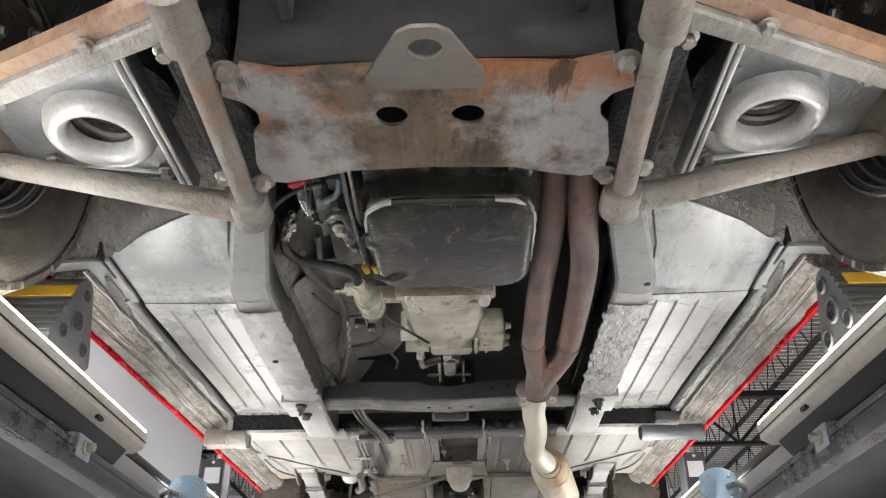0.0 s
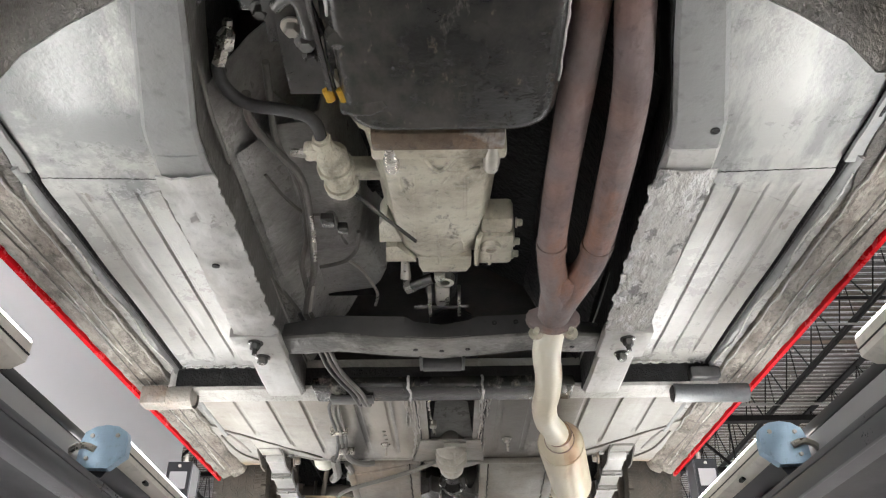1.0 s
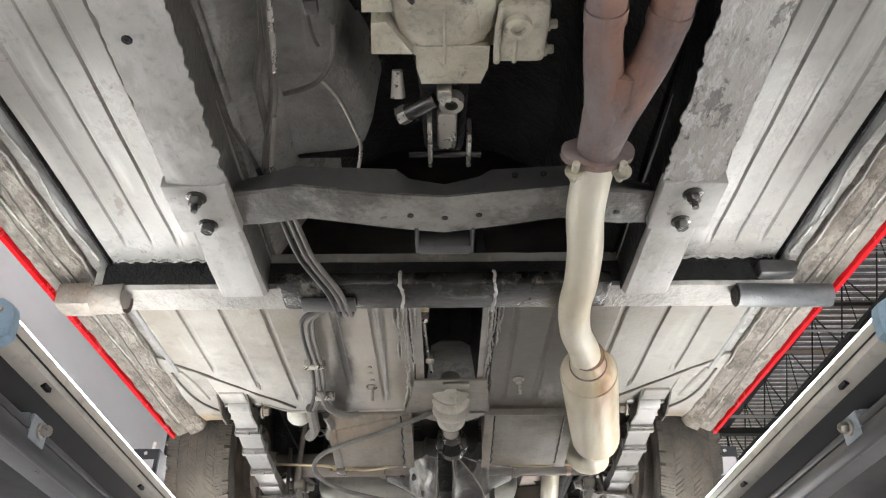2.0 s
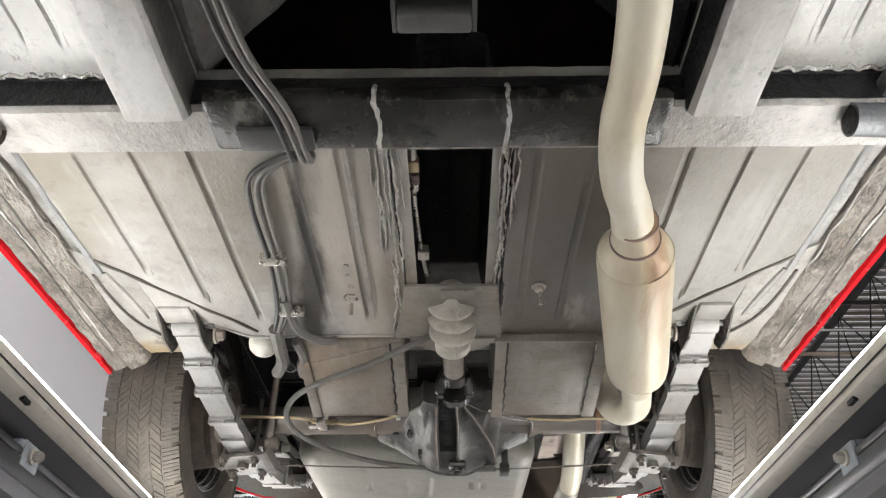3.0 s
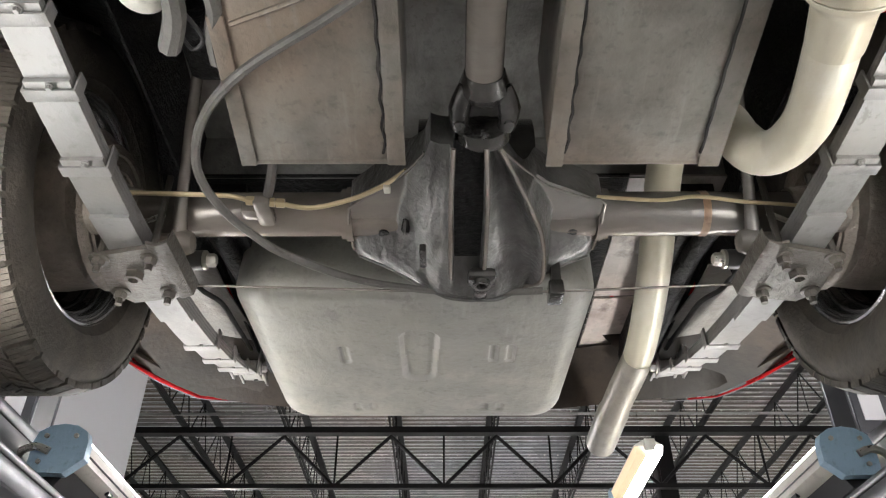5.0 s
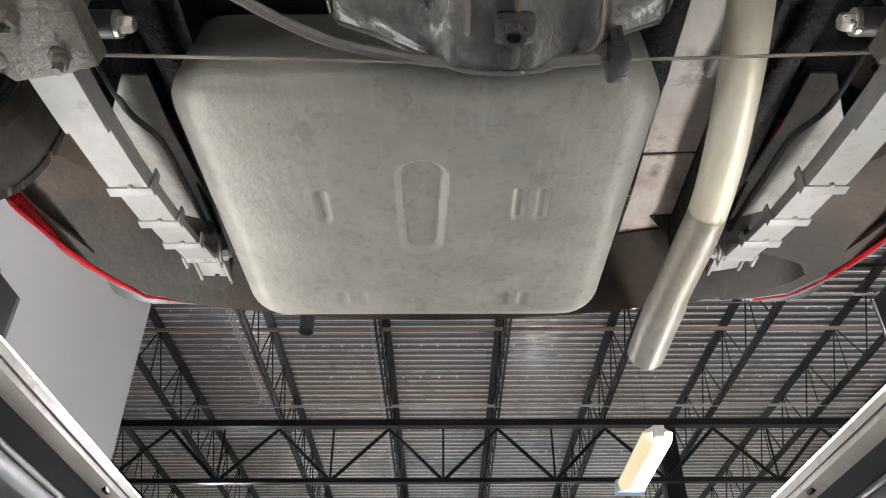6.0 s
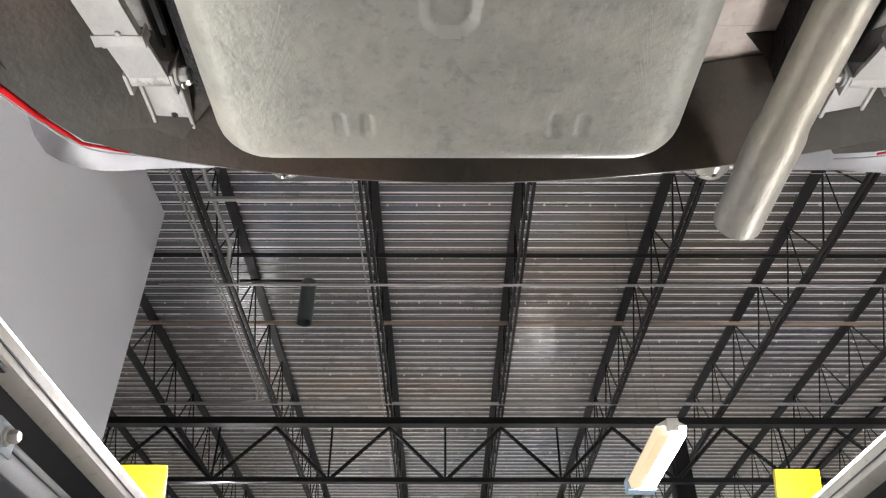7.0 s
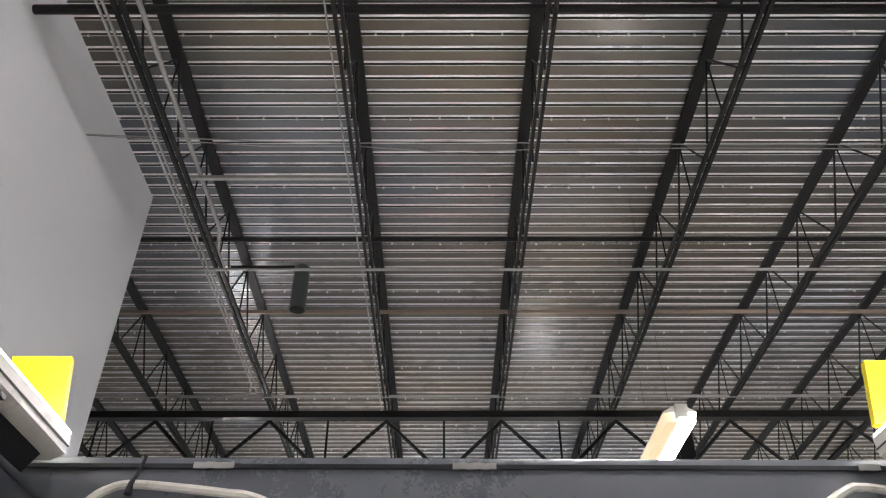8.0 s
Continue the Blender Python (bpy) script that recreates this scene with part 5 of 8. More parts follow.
inner_ = [[(x0 + (x1 - x0) * k / 6, y, z + 0.003 * noise.noise(Vector((k * 0.7, y * 9, 2)))) for k in range(7)] for y, z, x0, x1 in ((2.565, 1.938, 0.450, 0.485), (2.635, 1.940, 0.450, 0.522), (2.68, 1.946, 0.452, 0.548), (2.79, 1.968, 0.455, 0.585), (2.90, 1.992, 0.458, 0.60), (3.0, 2.016, 0.462, 0.60), (3.05, 2.024, 0.462, 0.58))]
both("inner_arch_panel", Shape().grid(inner_, (0, 0, 0.004)), UNDER, None, "pale grey inner arch panel")
both("fuel_vent_hose", Shape().tube([(0.535, 2.56, 1.98), (0.495, 2.62, 1.93), (0.468, 2.69, 1.935), (0.468, 2.80, 1.95), (0.475, 2.92, 1.975), (0.48, 3.0, 1.99)], 0.005, 8, 4), HOSE, None, "black rubber hose")
# black part of the boot floor stands for the dark void round the tank
cp("boot_floor", Shape().box(-0.46, 0.290, 2.42, 3.2, 2.032, 2.036), DARK)
over = Shape().grid([[(x, y, z) for x in (-0.46, 0, 0.46)] for y, z in ((1.98, 2.12), (2.2, 2.16), (2.42, 2.12), (2.425, 2.03))], (0, 0, 0.004))
cp("axle_tunnel_roof", over, TUNNELM, None, "speckled dark panel above the axle")
arch = Shape()
arch.grid([[(0.46, y, z) for y in (1.9, 2.2, 2.6, 3.26)] for z in (1.98, 2.2, 2.45)], (0.004, 0, 0))
cap = [[(x, 2.32 + 0.36 * math.cos(a), 1.95 + 0.36 * math.sin(a)) for x in (0.46, 0.55, 0.64, 0.712)] for a in [math.pi * k / 16 for k in range(17)]]
arch.grid(cap, (0, 0, 0.004))
both("rear_wheel_arch", arch, DARK)
aprons = Shape().grid([[(x, y, z) for x in (0.46, 0.56, 0.66, 0.705)] for y, z in ((2.66, 1.95), (2.80, 1.98), (3.0, 2.03), (3.2, 2.05), (3.28, 2.06))], (0, 0, 0.004))
both("rear_apron", aprons, REARM)
rows_ = []
for dy, dz in ((0.003, 0.001), (-0.012, 0.010), (-0.035, 0.034), (-0.062, 0.075), (-0.09, 0.13), (-0.12, 0.20), (-0.17, 0.28), (-0.26, 0.36), (-0.40, 0.40), (-0.65, 0.40), (-1.1, 0.30)):
    rows_.append([(x, arch_line(x) + dy, (floor_front(x, arch_line(x)) if x < 0.5745 else 1.888) + 0.003 + dz) for x in [0.275 + 0.425 * k / 34 for k in range(35)]])
both("front_wheel_arch", Shape().grid(rows_, (0, 0, 0.004)).wobble(0.003, 18), ARCHM, None, "dark speckled inside of the front wheel arch")


# outer shell
def shell_low(y):
    z = 1.955
    if y > 2.0:
        z = 1.885 + max(0, y - 2.78) * 0.20 + max(0, y - 3.1) * 0.15
    if y < 0.2:
        z = 1.93
    z += max(0.0, y - 3.08) * 0.5
    for cy, cz, r in ((-0.08, 1.965, 0.335), (2.32, 1.925, 0.335)):
        d = abs(y - cy)
        if d < r:
            z = max(z, cz + math.sqrt(r * r - d * d))
    return z


def shell_wide(y):
    w = 0.735
    if y > 2.75:
        w -= 0.055 * ((y - 2.75) / 0.45) ** 2
    if y > 3.20:
        w -= 0.9 * (y - 3.20) + 2.2 * (y - 3.20) ** 2
    if y < -0.45:
        w -= 0.12 * ((-0.45 - y) / 0.4) ** 2
    return w


rows_ = []
ys = [-0.85 + 0.05 * i for i in range(17)] + [i * 0.025 for i in range(0, 127)] + [3.19, 3.22, 3.25, 3.275, 3.29]
for y in ys:
    w, b = shell_wide(y), shell_low(y)
    top = 2.46 - 0.10 * max(0, abs(y - 1.2) - 1.0) / 1.0
    half = [(w - 0.022, b), (w - 0.004, b + 0.02), (w, b + (2.25 - b) * 0.4), (w - 0.01, 2.25 + (b - 1.955) * 0.1), (w - 0.06, top - 0.08), (w * 0.7, top - 0.01), (w * 0.3, top + 0.015)]
    rows_.append([(x, y, z) for x, z in half] + [(-x, y, z) for x, z in reversed(half)])
cp("body_shell", Shape().grid(rows_, (0, 0, -0.006)), RED, None, "glossy red body shell")
# dark sheet inside the shell, so that no red shows from below
lining = [[(x * 0.985 - (0.004 if x > 0 else -0.004), y * 0.997 + 0.003, min(z + 0.016, 2.44 - 0.10 * max(0, abs(y - 1.2) - 1.0))) for x, y, z in r] for r in rows_]
cp("shell_lining", Shape().grid(lining, (0, 0, -0.004)), REARM, None, "dark brown inside of the body shell")

# rear valance: a curved lip under the bumper
rows_ = []
for i in range(41):
    a = -1 + 2 * i / 40
    x = 0.685 * a
    u2 = (x + 0.06) ** 2
    y = 3.202 - 0.16 * u2 - 0.19 * u2 * u2
    z = 1.915 + 0.082 * u2 - 0.14 * u2 * u2 + 0.07 * (abs(x) / 0.685) ** 18
    rows_.append([(x, y - 0.12, z + 0.10), (x, y - 0.06, z + 0.05), (x, y - 0.02, z + 0.012), (x, y, z), (x, y + 0.012, z + 0.008), (x, y + 0.03, z + 0.05), (x, y + 0.045, z + 0.12)])
cp("rear_valance", Shape().grid(rows_, (0, 0, 0.003)), REARM, None, "brown dirt-stained rear valance lip")
rows_ = []
for i in range(81):
    a = -1 + 2 * i / 80
    x = 0.80 * a
    b = abs(a)
    y = 3.27 - 0.10 * max(0.0, (b - 0.75) / 0.25) ** 2
    z = 2.016 - 0.018 * math.exp(-((b - 0.87) / 0.10) ** 2) + 0.12 * max(0.0, (b - 0.91) / 0.09) ** 2
    rows_.append([(x * 0.95, y - 0.03, z + 0.035), (x * 0.98, y - 0.006, z + 0.004), (x, y + 0.012, z - 0.004), (x, y + 0.03, z + 0.015), (x, y + 0.036, z + 0.05), (x, y + 0.028, z + 0.085), (x, y + 0.008, z + 0.1)])
bumper = cp("rear_bumper", Shape().grid(rows_, (0, -0.002, 0.002)), CHROME, None, "chromed steel rear bumper")
for x in (-0.352, 0.352):
    k = Shape().lathe([(2.045, 0.034), (2.010, 0.034), (1.990, 0.028), (1.978, 0.016), (1.974, 0.004), (1.978, 0.004), (1.994, 0.024), (2.012, 0.030), (2.045, 0.030)], (x, 3.255, 0), "z", 24, True)
    cp("plate_lamp", k, STEEL, None, "small bright chromed lamp shell")
    cp("lamp_gasket", Shape().box(x - 0.026, x + 0.026, 3.20, 3.225, 1.968, 2.02, 0.004), DARK, None, "black rubber lamp gasket")

# red wing edges behind the rear wheels
for s in (-1, 1):
    run_ = [(0.733, 2.70), (0.731, 2.80), (0.727, 2.88), (0.718, 2.955), (0.697, 3.02), (0.668, 3.075), (0.625, 3.135), (0.56, 3.155)]
    rows_, thin = [], []
    for i, (x, y) in enumerate(run_):
        z = 1.918 + 0.012 * i / 7
        w_ = max(0.06, 1 - i / (7.2 if s < 0 else 5.2))
        rows_.append([(s * (x - 0.004 * w_), y - 0.004 * w_, z + 0.012 * w_), (s * x, y, z), (s * (x + 0.006 * w_), y + 0.003 * w_, z + 0.003 * w_), (s * (x + 0.007 * w_), y + 0.005 * w_, z + 0.014 * w_), (s * (x + 0.004 * w_), y + 0.004 * w_, z + 0.03 * w_)])
        thin.append((s * (x + 0.008 * w_), y + 0.006, z + 0.002))
    lining = [[(s * (x - 0.004), y - 0.004, 1.933), (s * (x - 0.03), y - 0.03, 1.952), (s * (x - 0.09), y - 0.09, 1.985), (s * (x - 0.16), y - 0.15, 2.03)] for x, y in run_ + [(0.50, 3.16)]]
    cp("wing_lining", Shape().grid(lining, (0, 0, 0.003)), REARM, None, "brown dirty inside of the rear wing")
    cp("wing_bead", Shape().tube(thin[2:] + [(s * 0.50, 3.165, 1.931)], 0.0012, 8, 4), CHROME, None, "thin bright bead along the wing")
    cp("rear_wing_edge", Shape().grid(rows_, (0, 0, 0.003)), RED, None, "red painted lower edge of the rear wing")

# thin dark beads for the shaded crevices, and ragged sealer along the floor's joints
for s in (-1, 1):
    def ragged(name, pts, r, m, label, seed):
        q_ = [Vector(p) + Vector((0.0014 * noise.noise(Vector((i * 0.9, seed, s))), 0.0014 * noise.noise(Vector((i * 0.8, seed + 5, s))), 0)) for i, p in enumerate(pts)]
        return cp(name, Shape().tube(q_, [r * (1 + 0.7 * noise.noise(Vector((i * 0.7, seed, 4 + s)))) for i in range(len(pts))], 6, 1), m, None, label)
    n_ = 70
    ragged("floor_crevice", [(s * (leg(y) + 0.0425), y, 1.8875) for y in [0.49 + 0.69 * k / n_ for k in range(n_ + 1)]], 0.0022, DARK, "dark joint along the chassis leg", 1)
    ragged("floor_crevice", [(s * (0.385 + 0.186 * k / 40), 1.1785, 1.8875) for k in range(41)], 0.0026, DARK, "dark joint at the crossmember", 2)
    ragged("floor_crevice", [(s * (0.383 + 0.19 * k / 40), 0.477 - 0.0002 * k, 1.8898) for k in range(41)], 0.0007, DARK, "dark crease below the toe board", 3)
    ragged("floor_crevice", [(s * (0.31 + 0.27 * k / 40), 1.2745, 1.8785) for k in range(41)], 0.0018, DARK, "dark joint behind the crossmember", 4)
    ragged("floor_crevice", [(s * (leg(y) + 0.043), y, floor_front(leg(y) + 0.043, y) - 0.001) for y in [0.17 + 0.30 * k / 40 for k in range(41)]], 0.0018, CREVICE, "cracked joint beside the toe board", 5)
    ragged("sealer_ridge", [(s * (0.386 + 0.18 * k / 50), 1.172 + 0.003 * math.sin(k * 0.9), 1.8875) for k in range(51)], 0.0026, FLAKY, "ragged white sealer at the crossmember", 6)
    ragged("sealer_ridge", [(s * (0.588 + 0.004 * math.sin(k * 0.31)), 0.46 + 0.012 * k, 1.8725) for k in range(58)], 0.0017, FLAKY, "ragged white sealer on the sill flange", 7)
    ragged("sill_crevice", [(s * (0.636 + 0.003 * math.sin(k * 0.23)), 0.36 + 0.02 * k, 1.8585) for k in range(76)], 0.0016, CREVICE, "dark crack in the sill crust", 8)
    ragged("sill_crevice", [(s * (0.660 + 0.004 * math.sin(k * 0.19)), 0.32 + 0.02 * k, 1.858) for k in range(80)], 0.0014, CREVICE, "dark crack in the sill crust", 9)
    ragged("sealer_ridge", [(s * (0.650 + 0.004 * math.sin(k * 0.27)), 0.34 + 0.02 * k, 1.8585) for k in range(78)], 0.0018, FLAKY, "pale ridge in the sill crust", 10)

# ---- front suspension ----
outline = [(-0.190, -0.276), (-0.15, -0.264), (-0.08, -0.268), (0.0, -0.270), (0.08, -0.268), (0.15, -0.264), (0.192, -0.276),
           (0.215, -0.255), (0.222, -0.225), (0.200, -0.214), (0.190, -0.195), (0.192, -0.175), (0.203, -0.160), (0.214, -0.10), (0.212, -0.062),
           (0.185, -0.056), (0.15, -0.064), (0.10, -0.079), (0.0, -0.084), (-0.10, -0.079), (-0.15, -0.064), (-0.185, -0.056),
           (-0.212, -0.062), (-0.214, -0.10), (-0.203, -0.160), (-0.192, -0.175), (-0.190, -0.195), (-0.200, -0.214), (-0.222, -0.225), (-0.215, -0.255)]
cm = Shape().plate(outline, 1.806, 1.811, [circle(-0.042, -0.184, 0.0185, 24, 0.0175), circle(0.044, -0.184, 0.0185, 24, 0.0175)])
cm.wobble(0.0012, 26)
cross = cp("front_crossmember", cm, RUST, None, "rusty steel front crossmember plate")
cp("crossmember_front", Shape().grid([[(x, y0 - 0.006, z) for x in [-0.2 + 0.4 * i / 20 for i in range(21)]] for z, y0 in ((1.813, -0.262), (1.85, -0.262), (1.90, -0.27))], (0, 0.004, 0)), SATIN, None, "dark grey front wall of the crossmember")
walls = Shape().grid([[(x, y0 + dy, z) for x in [-0.2 + 0.4 * i / 20 for i in range(21)]] for z, y0, dy in ((1.812, -0.262, 0), (1.85, -0.262, 0), (1.93, -0.25, 0))], (0, 0.004, 0))
walls.grid([[(x, y, z) for x in [-0.205 + 0.41 * i / 20 for i in range(21)]] for z, y in ((1.812, -0.088), (1.93, -0.09))], (0, 0.004, 0))
walls.box(-0.235, 0.235, -0.25, -0.095, 1.925, 1.93)
cp("crossmember_box", walls, DARK)
tab = [(-0.062, -0.236), (0.06, -0.236), (0.062, -0.258), (0.045, -0.285), (0.026, -0.318), (0.012, -0.326), (-0.012, -0.326), (-0.026, -0.318), (-0.046, -0.285), (-0.062, -0.258)]
cp("towing_eye", Shape().plate(tab, 1.800, 1.8055, [circle(0.001, -0.296, 0.0175, 24, 0.0145)]), AXLE, None, "thin steel towing eye with a round hole")
for s in (-1, 1):
    for x, y in ((0.206, -0.268), (0.214, -0.062)):
        b = Shape().bolt((s * x, y, 1.806), 0.010, 0.012)
        cp("crossmember_bolt", b, ARM)
    cp("crossmember_saddle", Shape().box(s * 0.24 - 0.03, s * 0.24 + 0.03, -0.29, -0.04, 1.835, 1.93, 0.006), DARK)
for s in (-1, 1):
    shaft = Shape().tube([(s * 0.229, -0.37, 1.798), (s * 0.243, 0.0, 1.798)], 0.0142, 16, 1)
    arm = cp("lower_arm", shaft, ARM, None, "dusty steel lower suspension arm")

    def ap(name, shape, mat, label=""):
        ob = part(name, shape, mat, arm, label)
        return ob
    boss = Shape().tube([(s * 0.2285, -0.385, 1.798), (s * 0.231, -0.315, 1.798)], [0.022, 0.0235], 20, 1)
    ap("pivot_boss", boss, ARM)
    boss = Shape().tube([(s * 0.2405, -0.038, 1.798), (s * 0.2435, 0.012, 1.798)], [0.024, 0.027], 20, 1)
    boss.tube([(s * 0.2435, 0.012, 1.798), (s * 0.244, 0.02, 1.798)], 0.018, 16, 1)
    ap("pivot_boss", boss, ARM)
    # front limb: a folded channel
    a, b = Vector((s * 0.235, -0.340, 1.802)), Vector((s * 0.66, -0.108, 1.862))
    rows_ = []
    for k in range(9):
        p = a.lerp(b, k / 8)
        rows_.append([(p.x, p.y - 0.026, p.z + 0.022), (p.x, p.y - 0.024, p.z + 0.004), (p.x, p.y - 0.004, p.z - 0.004), (p.x, p.y, p.z - 0.004), (p.x, p.y + 0.018, p.z + 0.004), (p.x, p.y + 0.02, p.z + 0.03)])
    bar = [[(x, y + dy, z + dz) for dy, dz in ((-0.012, 0.010), (-0.012, -0.003), (-0.009, -0.006), (0.012, -0.006), (0.015, -0.003), (0.016, 0.022))] for x, y, z in [(a.lerp(b, k / 8)) for k in range(9)]]
    ap("front_limb", Shape().loft(bar), UNDER, "pale dusty front limb")
    fl_ = [[(x, y + dy, z + dz) for dy, dz in ((-0.034, 0.020), (-0.032, 0.006), (-0.0135, 0.004))] for x, y, z in [(a.lerp(b, k / 8)) for k in range(9)]]
    ap("limb_flange", Shape().grid(fl_, (0, 0, 0.004)), ORANGE, "rust-orange upper flange")
    for k in (2, 6):
        ap("limb_bolt", Shape().bolt((rows_[k][1][0], rows_[k][1][1] + 0.008, rows_[k][1][2] - 0.004), 0.008, 0.008), ARM)
    ap("rear_limb", Shape().tube([(s * 0.25, 0.0, 1.803), (s * 0.40, -0.024, 1.824), (s * 0.66, -0.068, 1.862)], [0.021, 0.017, 0.016], 16, 4), ARM)
    c = (s * 0.424, -0.086)
    pl = [(s * 0.338, -0.25), (s * 0.340, 0.02), (s * 0.352, 0.032), (s * 0.60, -0.02), (s * 0.60, -0.10)]
    ap("spring_pan", Shape().plate(pl, 1.880, 1.884, [circle(c[0], c[1], 0.046, 28)]), PANM, "grey pressed spring pan")
    ring = Shape()
    prof = [(0.0, 0.050), (0.0, 0.072), (0.004, 0.070)] + [(0.008 + 0.017 * math.sin(a_), 0.0545 + 0.0145 * math.cos(a_)) for a_ in [math.pi * (0.06 + 0.94 * k / 12) for k in range(13)]] + [(-0.004, 0.0405), (-0.004, 0.050)]
    ring.lathe([(1.880 - z_, r_) for z_, r_ in prof], (c[0], c[1], 0), "z", 52, True)
    ap("pan_ring", ring, RINGM, "raised round pressing with a hole")
    for x_, r_ in ((0.3315, 0.0028), (0.3405, 0.0034)):
        ap("pan_flange", Shape().tube([(s * x_, -0.25, 1.848), (s * x_, -0.12, 1.846), (s * (x_ + 0.001), 0.0, 1.846), (s * (x_ + 0.002), 0.036, 1.848)], r_, 8, 4).wobble(0.001, 50), RINGM, "folded pale edge of the pan")
    ap("pan_fold", Shape().box(s * 0.336 - 0.005, s * 0.336 + 0.005, -0.245, 0.03, 1.8475, 1.879, 0.001), PANM)
    ap("pan_loop", Shape().tube([(s * 0.3315, 0.034, 1.848), (s * 0.334, 0.046, 1.848), (s * 0.341, 0.046, 1.848), (s * 0.3425, 0.036, 1.848)], 0.003, 8, 4), RINGM)
    edge_ = [(s * (0.352 + 0.25 * k / 12), 0.030 - 0.052 * k / 12 + 0.003 * noise.noise(Vector((k, s, 0))), 1.872 + 0.002 * noise.noise(Vector((k * 1.3, 0, s)))) for k in range(13)]
    ap("pan_edge", Shape().tube(edge_, 0.004, 6, 3).wobble(0.0015, 60), PANM)
    for y_ in (-0.17, -0.13, -0.09, -0.05, -0.01):
        ap("pan_rib", Shape().box(s * 0.358 - 0.009, s * 0.358 + 0.009, y_, y_ + 0.007, 1.876, 1.8795, 0.001), PANM)
    ap("pan_lip", Shape().tube([(s * 0.337, 0.03, 1.850), (s * 0.345, 0.045, 1.852), (s * 0.40, 0.012, 1.858), (s * 0.50, -0.008, 1.862), (s * 0.60, -0.028, 1.870)], 0.005, 8, 4), PANM)
    ap("pan_rivet", Shape().bolt((s * 0.375, -0.205, 1.880), 0.004, 0.003, washer=False), STEEL)
    for x, y in ((0.372, 0.012), (0.515, -0.018), (0.52, -0.148), (0.40, -0.215)):
        ap("pan_bolt", Shape().bolt((s * x, y, 1.878), 0.0085, 0.012), ARM, "rusty bolt")
    for y in (-0.292, -0.068):
        ap("shaft_bolt", Shape().bolt((s * 0.262, y, 1.812), 0.0085, 0.012), STEEL)
    # coil spring above the pan and damper arm
    sp = [(c[0] + 0.047 * math.cos(a_), c[1] + 0.047 * math.sin(a_), 1.893 + 0.026 * a_ / 6.283) for a_ in [0.35 * k for k in range(110)]]
    cp("coil_spring", Shape().tube(sp, 0.0075, 8, 1), AXLE)
    cp("spring_turret", Shape().lathe([(1.93, 0.085), (2.12, 0.085), (2.12, 0.03)], (c[0], c[1], 0), "z", 24), DARK)
    cp("swivel_hub", Shape().tube([(s * 0.60, -0.14, 1.86), (s * 0.60, -0.10, 1.96), (s * 0.585, -0.06, 2.1)], [0.026, 0.022, 0.018], 12, 4), ARM)
    cp("steering_arm", Shape().tube([(s * 0.60, -0.12, 1.90), (s * 0.56, -0.28, 1.90), (s * 0.35, -0.34, 1.90)], 0.013, 10, 4), IRON)
    gr = [(0.012 * k, 0.022 + (0.006 if k % 2 else -0.004)) for k in range(14)]
    cp("rack_gaiter", Shape().lathe([(s * a_, r_) for a_, r_ in gr], (s * 0.22, -0.415, 1.90), "x", 20), RUBBER, None, "ribbed black rubber gaiter")
rack = Shape().tube([(-0.22, -0.415, 1.90), (0.22, -0.415, 1.90)], 0.02, 14, 1)
cp("steering_rack", rack, IRON)
cp("front_apron", Shape().grid([[(x, y, z) for x in (-0.25, -0.1, 0.1, 0.25)] for y, z in ((-0.27, 1.90), (-0.33, 1.885), (-0.40, 1.95), (-0.5, 2.0))], (0, 0, 0.004)), PANM)
cp("crank_pulley", Shape().lathe([(-0.40, 0.07), (-0.385, 0.075), (-0.378, 0.06), (-0.365, 0.075), (-0.35, 0.07)], (-0.0, 0.0, 1.97), "y", 32), IRON, None, "dark fan belt pulley")
for x in (-0.145, 0.165):
    cp("engine_strut", Shape().box(x - 0.006, x + 0.006, -0.42, -0.28, 1.86, 2.1, 0.002), SATIN)

# ---- engine and gearbox ----
eng = Shape().box(-0.115, 0.135, -0.33, 0.28, 1.93, 2.3, 0.02)
engine = cp("engine_block", eng, IRON, None, "black oily engine block")


def sump_shape():
    bm = bmesh.new()
    bmesh.ops.create_cube(bm, size=1)
    for p in bm.verts:
        low = p.co.z < 0
        p.co = (0.019 + p.co.x * (0.246 if low else 0.274), 0.167 + p.co.y * (0.272 if low else 0.302), 1.872 + p.co.z * 0.096)
    bmesh.ops.bevel(bm, geom=[e for e in bm.edges if abs(e.verts[0].co.z - e.verts[1].co.z) > 0.05], offset=0.045, segments=5, affect="EDGES", profile=0.5)
    low = [e for e in bm.edges if e.verts[0].co.z < 1.83 and e.verts[1].co.z < 1.83 and len(e.link_faces) == 2 and any(abs(f.normal.z) < 0.7 for f in e.link_faces)]
    bmesh.ops.bevel(bm, geom=low, offset=0.016, segments=4, affect="EDGES", profile=0.5)
    return Shape().take(bm)


sump = cp("oil_pan", sump_shape(), SUMP, None, "glossy black oil pan")
rim_ = Shape().plate([(-0.13, -0.02), (0.165, -0.02), (0.165, 0.325), (-0.13, 0.325)], 1.918, 1.924)
shallow = Shape().box(-0.104, 0.138, -0.06, 0.05, 1.864, 1.93, 0.014)
part("oil_pan_front", shallow, SUMP, sump, "shallow black front of the oil pan")
part("oil_pan_flange", rim_, SUMP, sump)
part("oil_pan_crease", Shape().tube([(-0.06, 0.028, 1.825), (-0.02, 0.022, 1.823), (0.03, 0.022, 1.823), (0.08, 0.028, 1.825)], 0.006, 8), SUMP, sump)
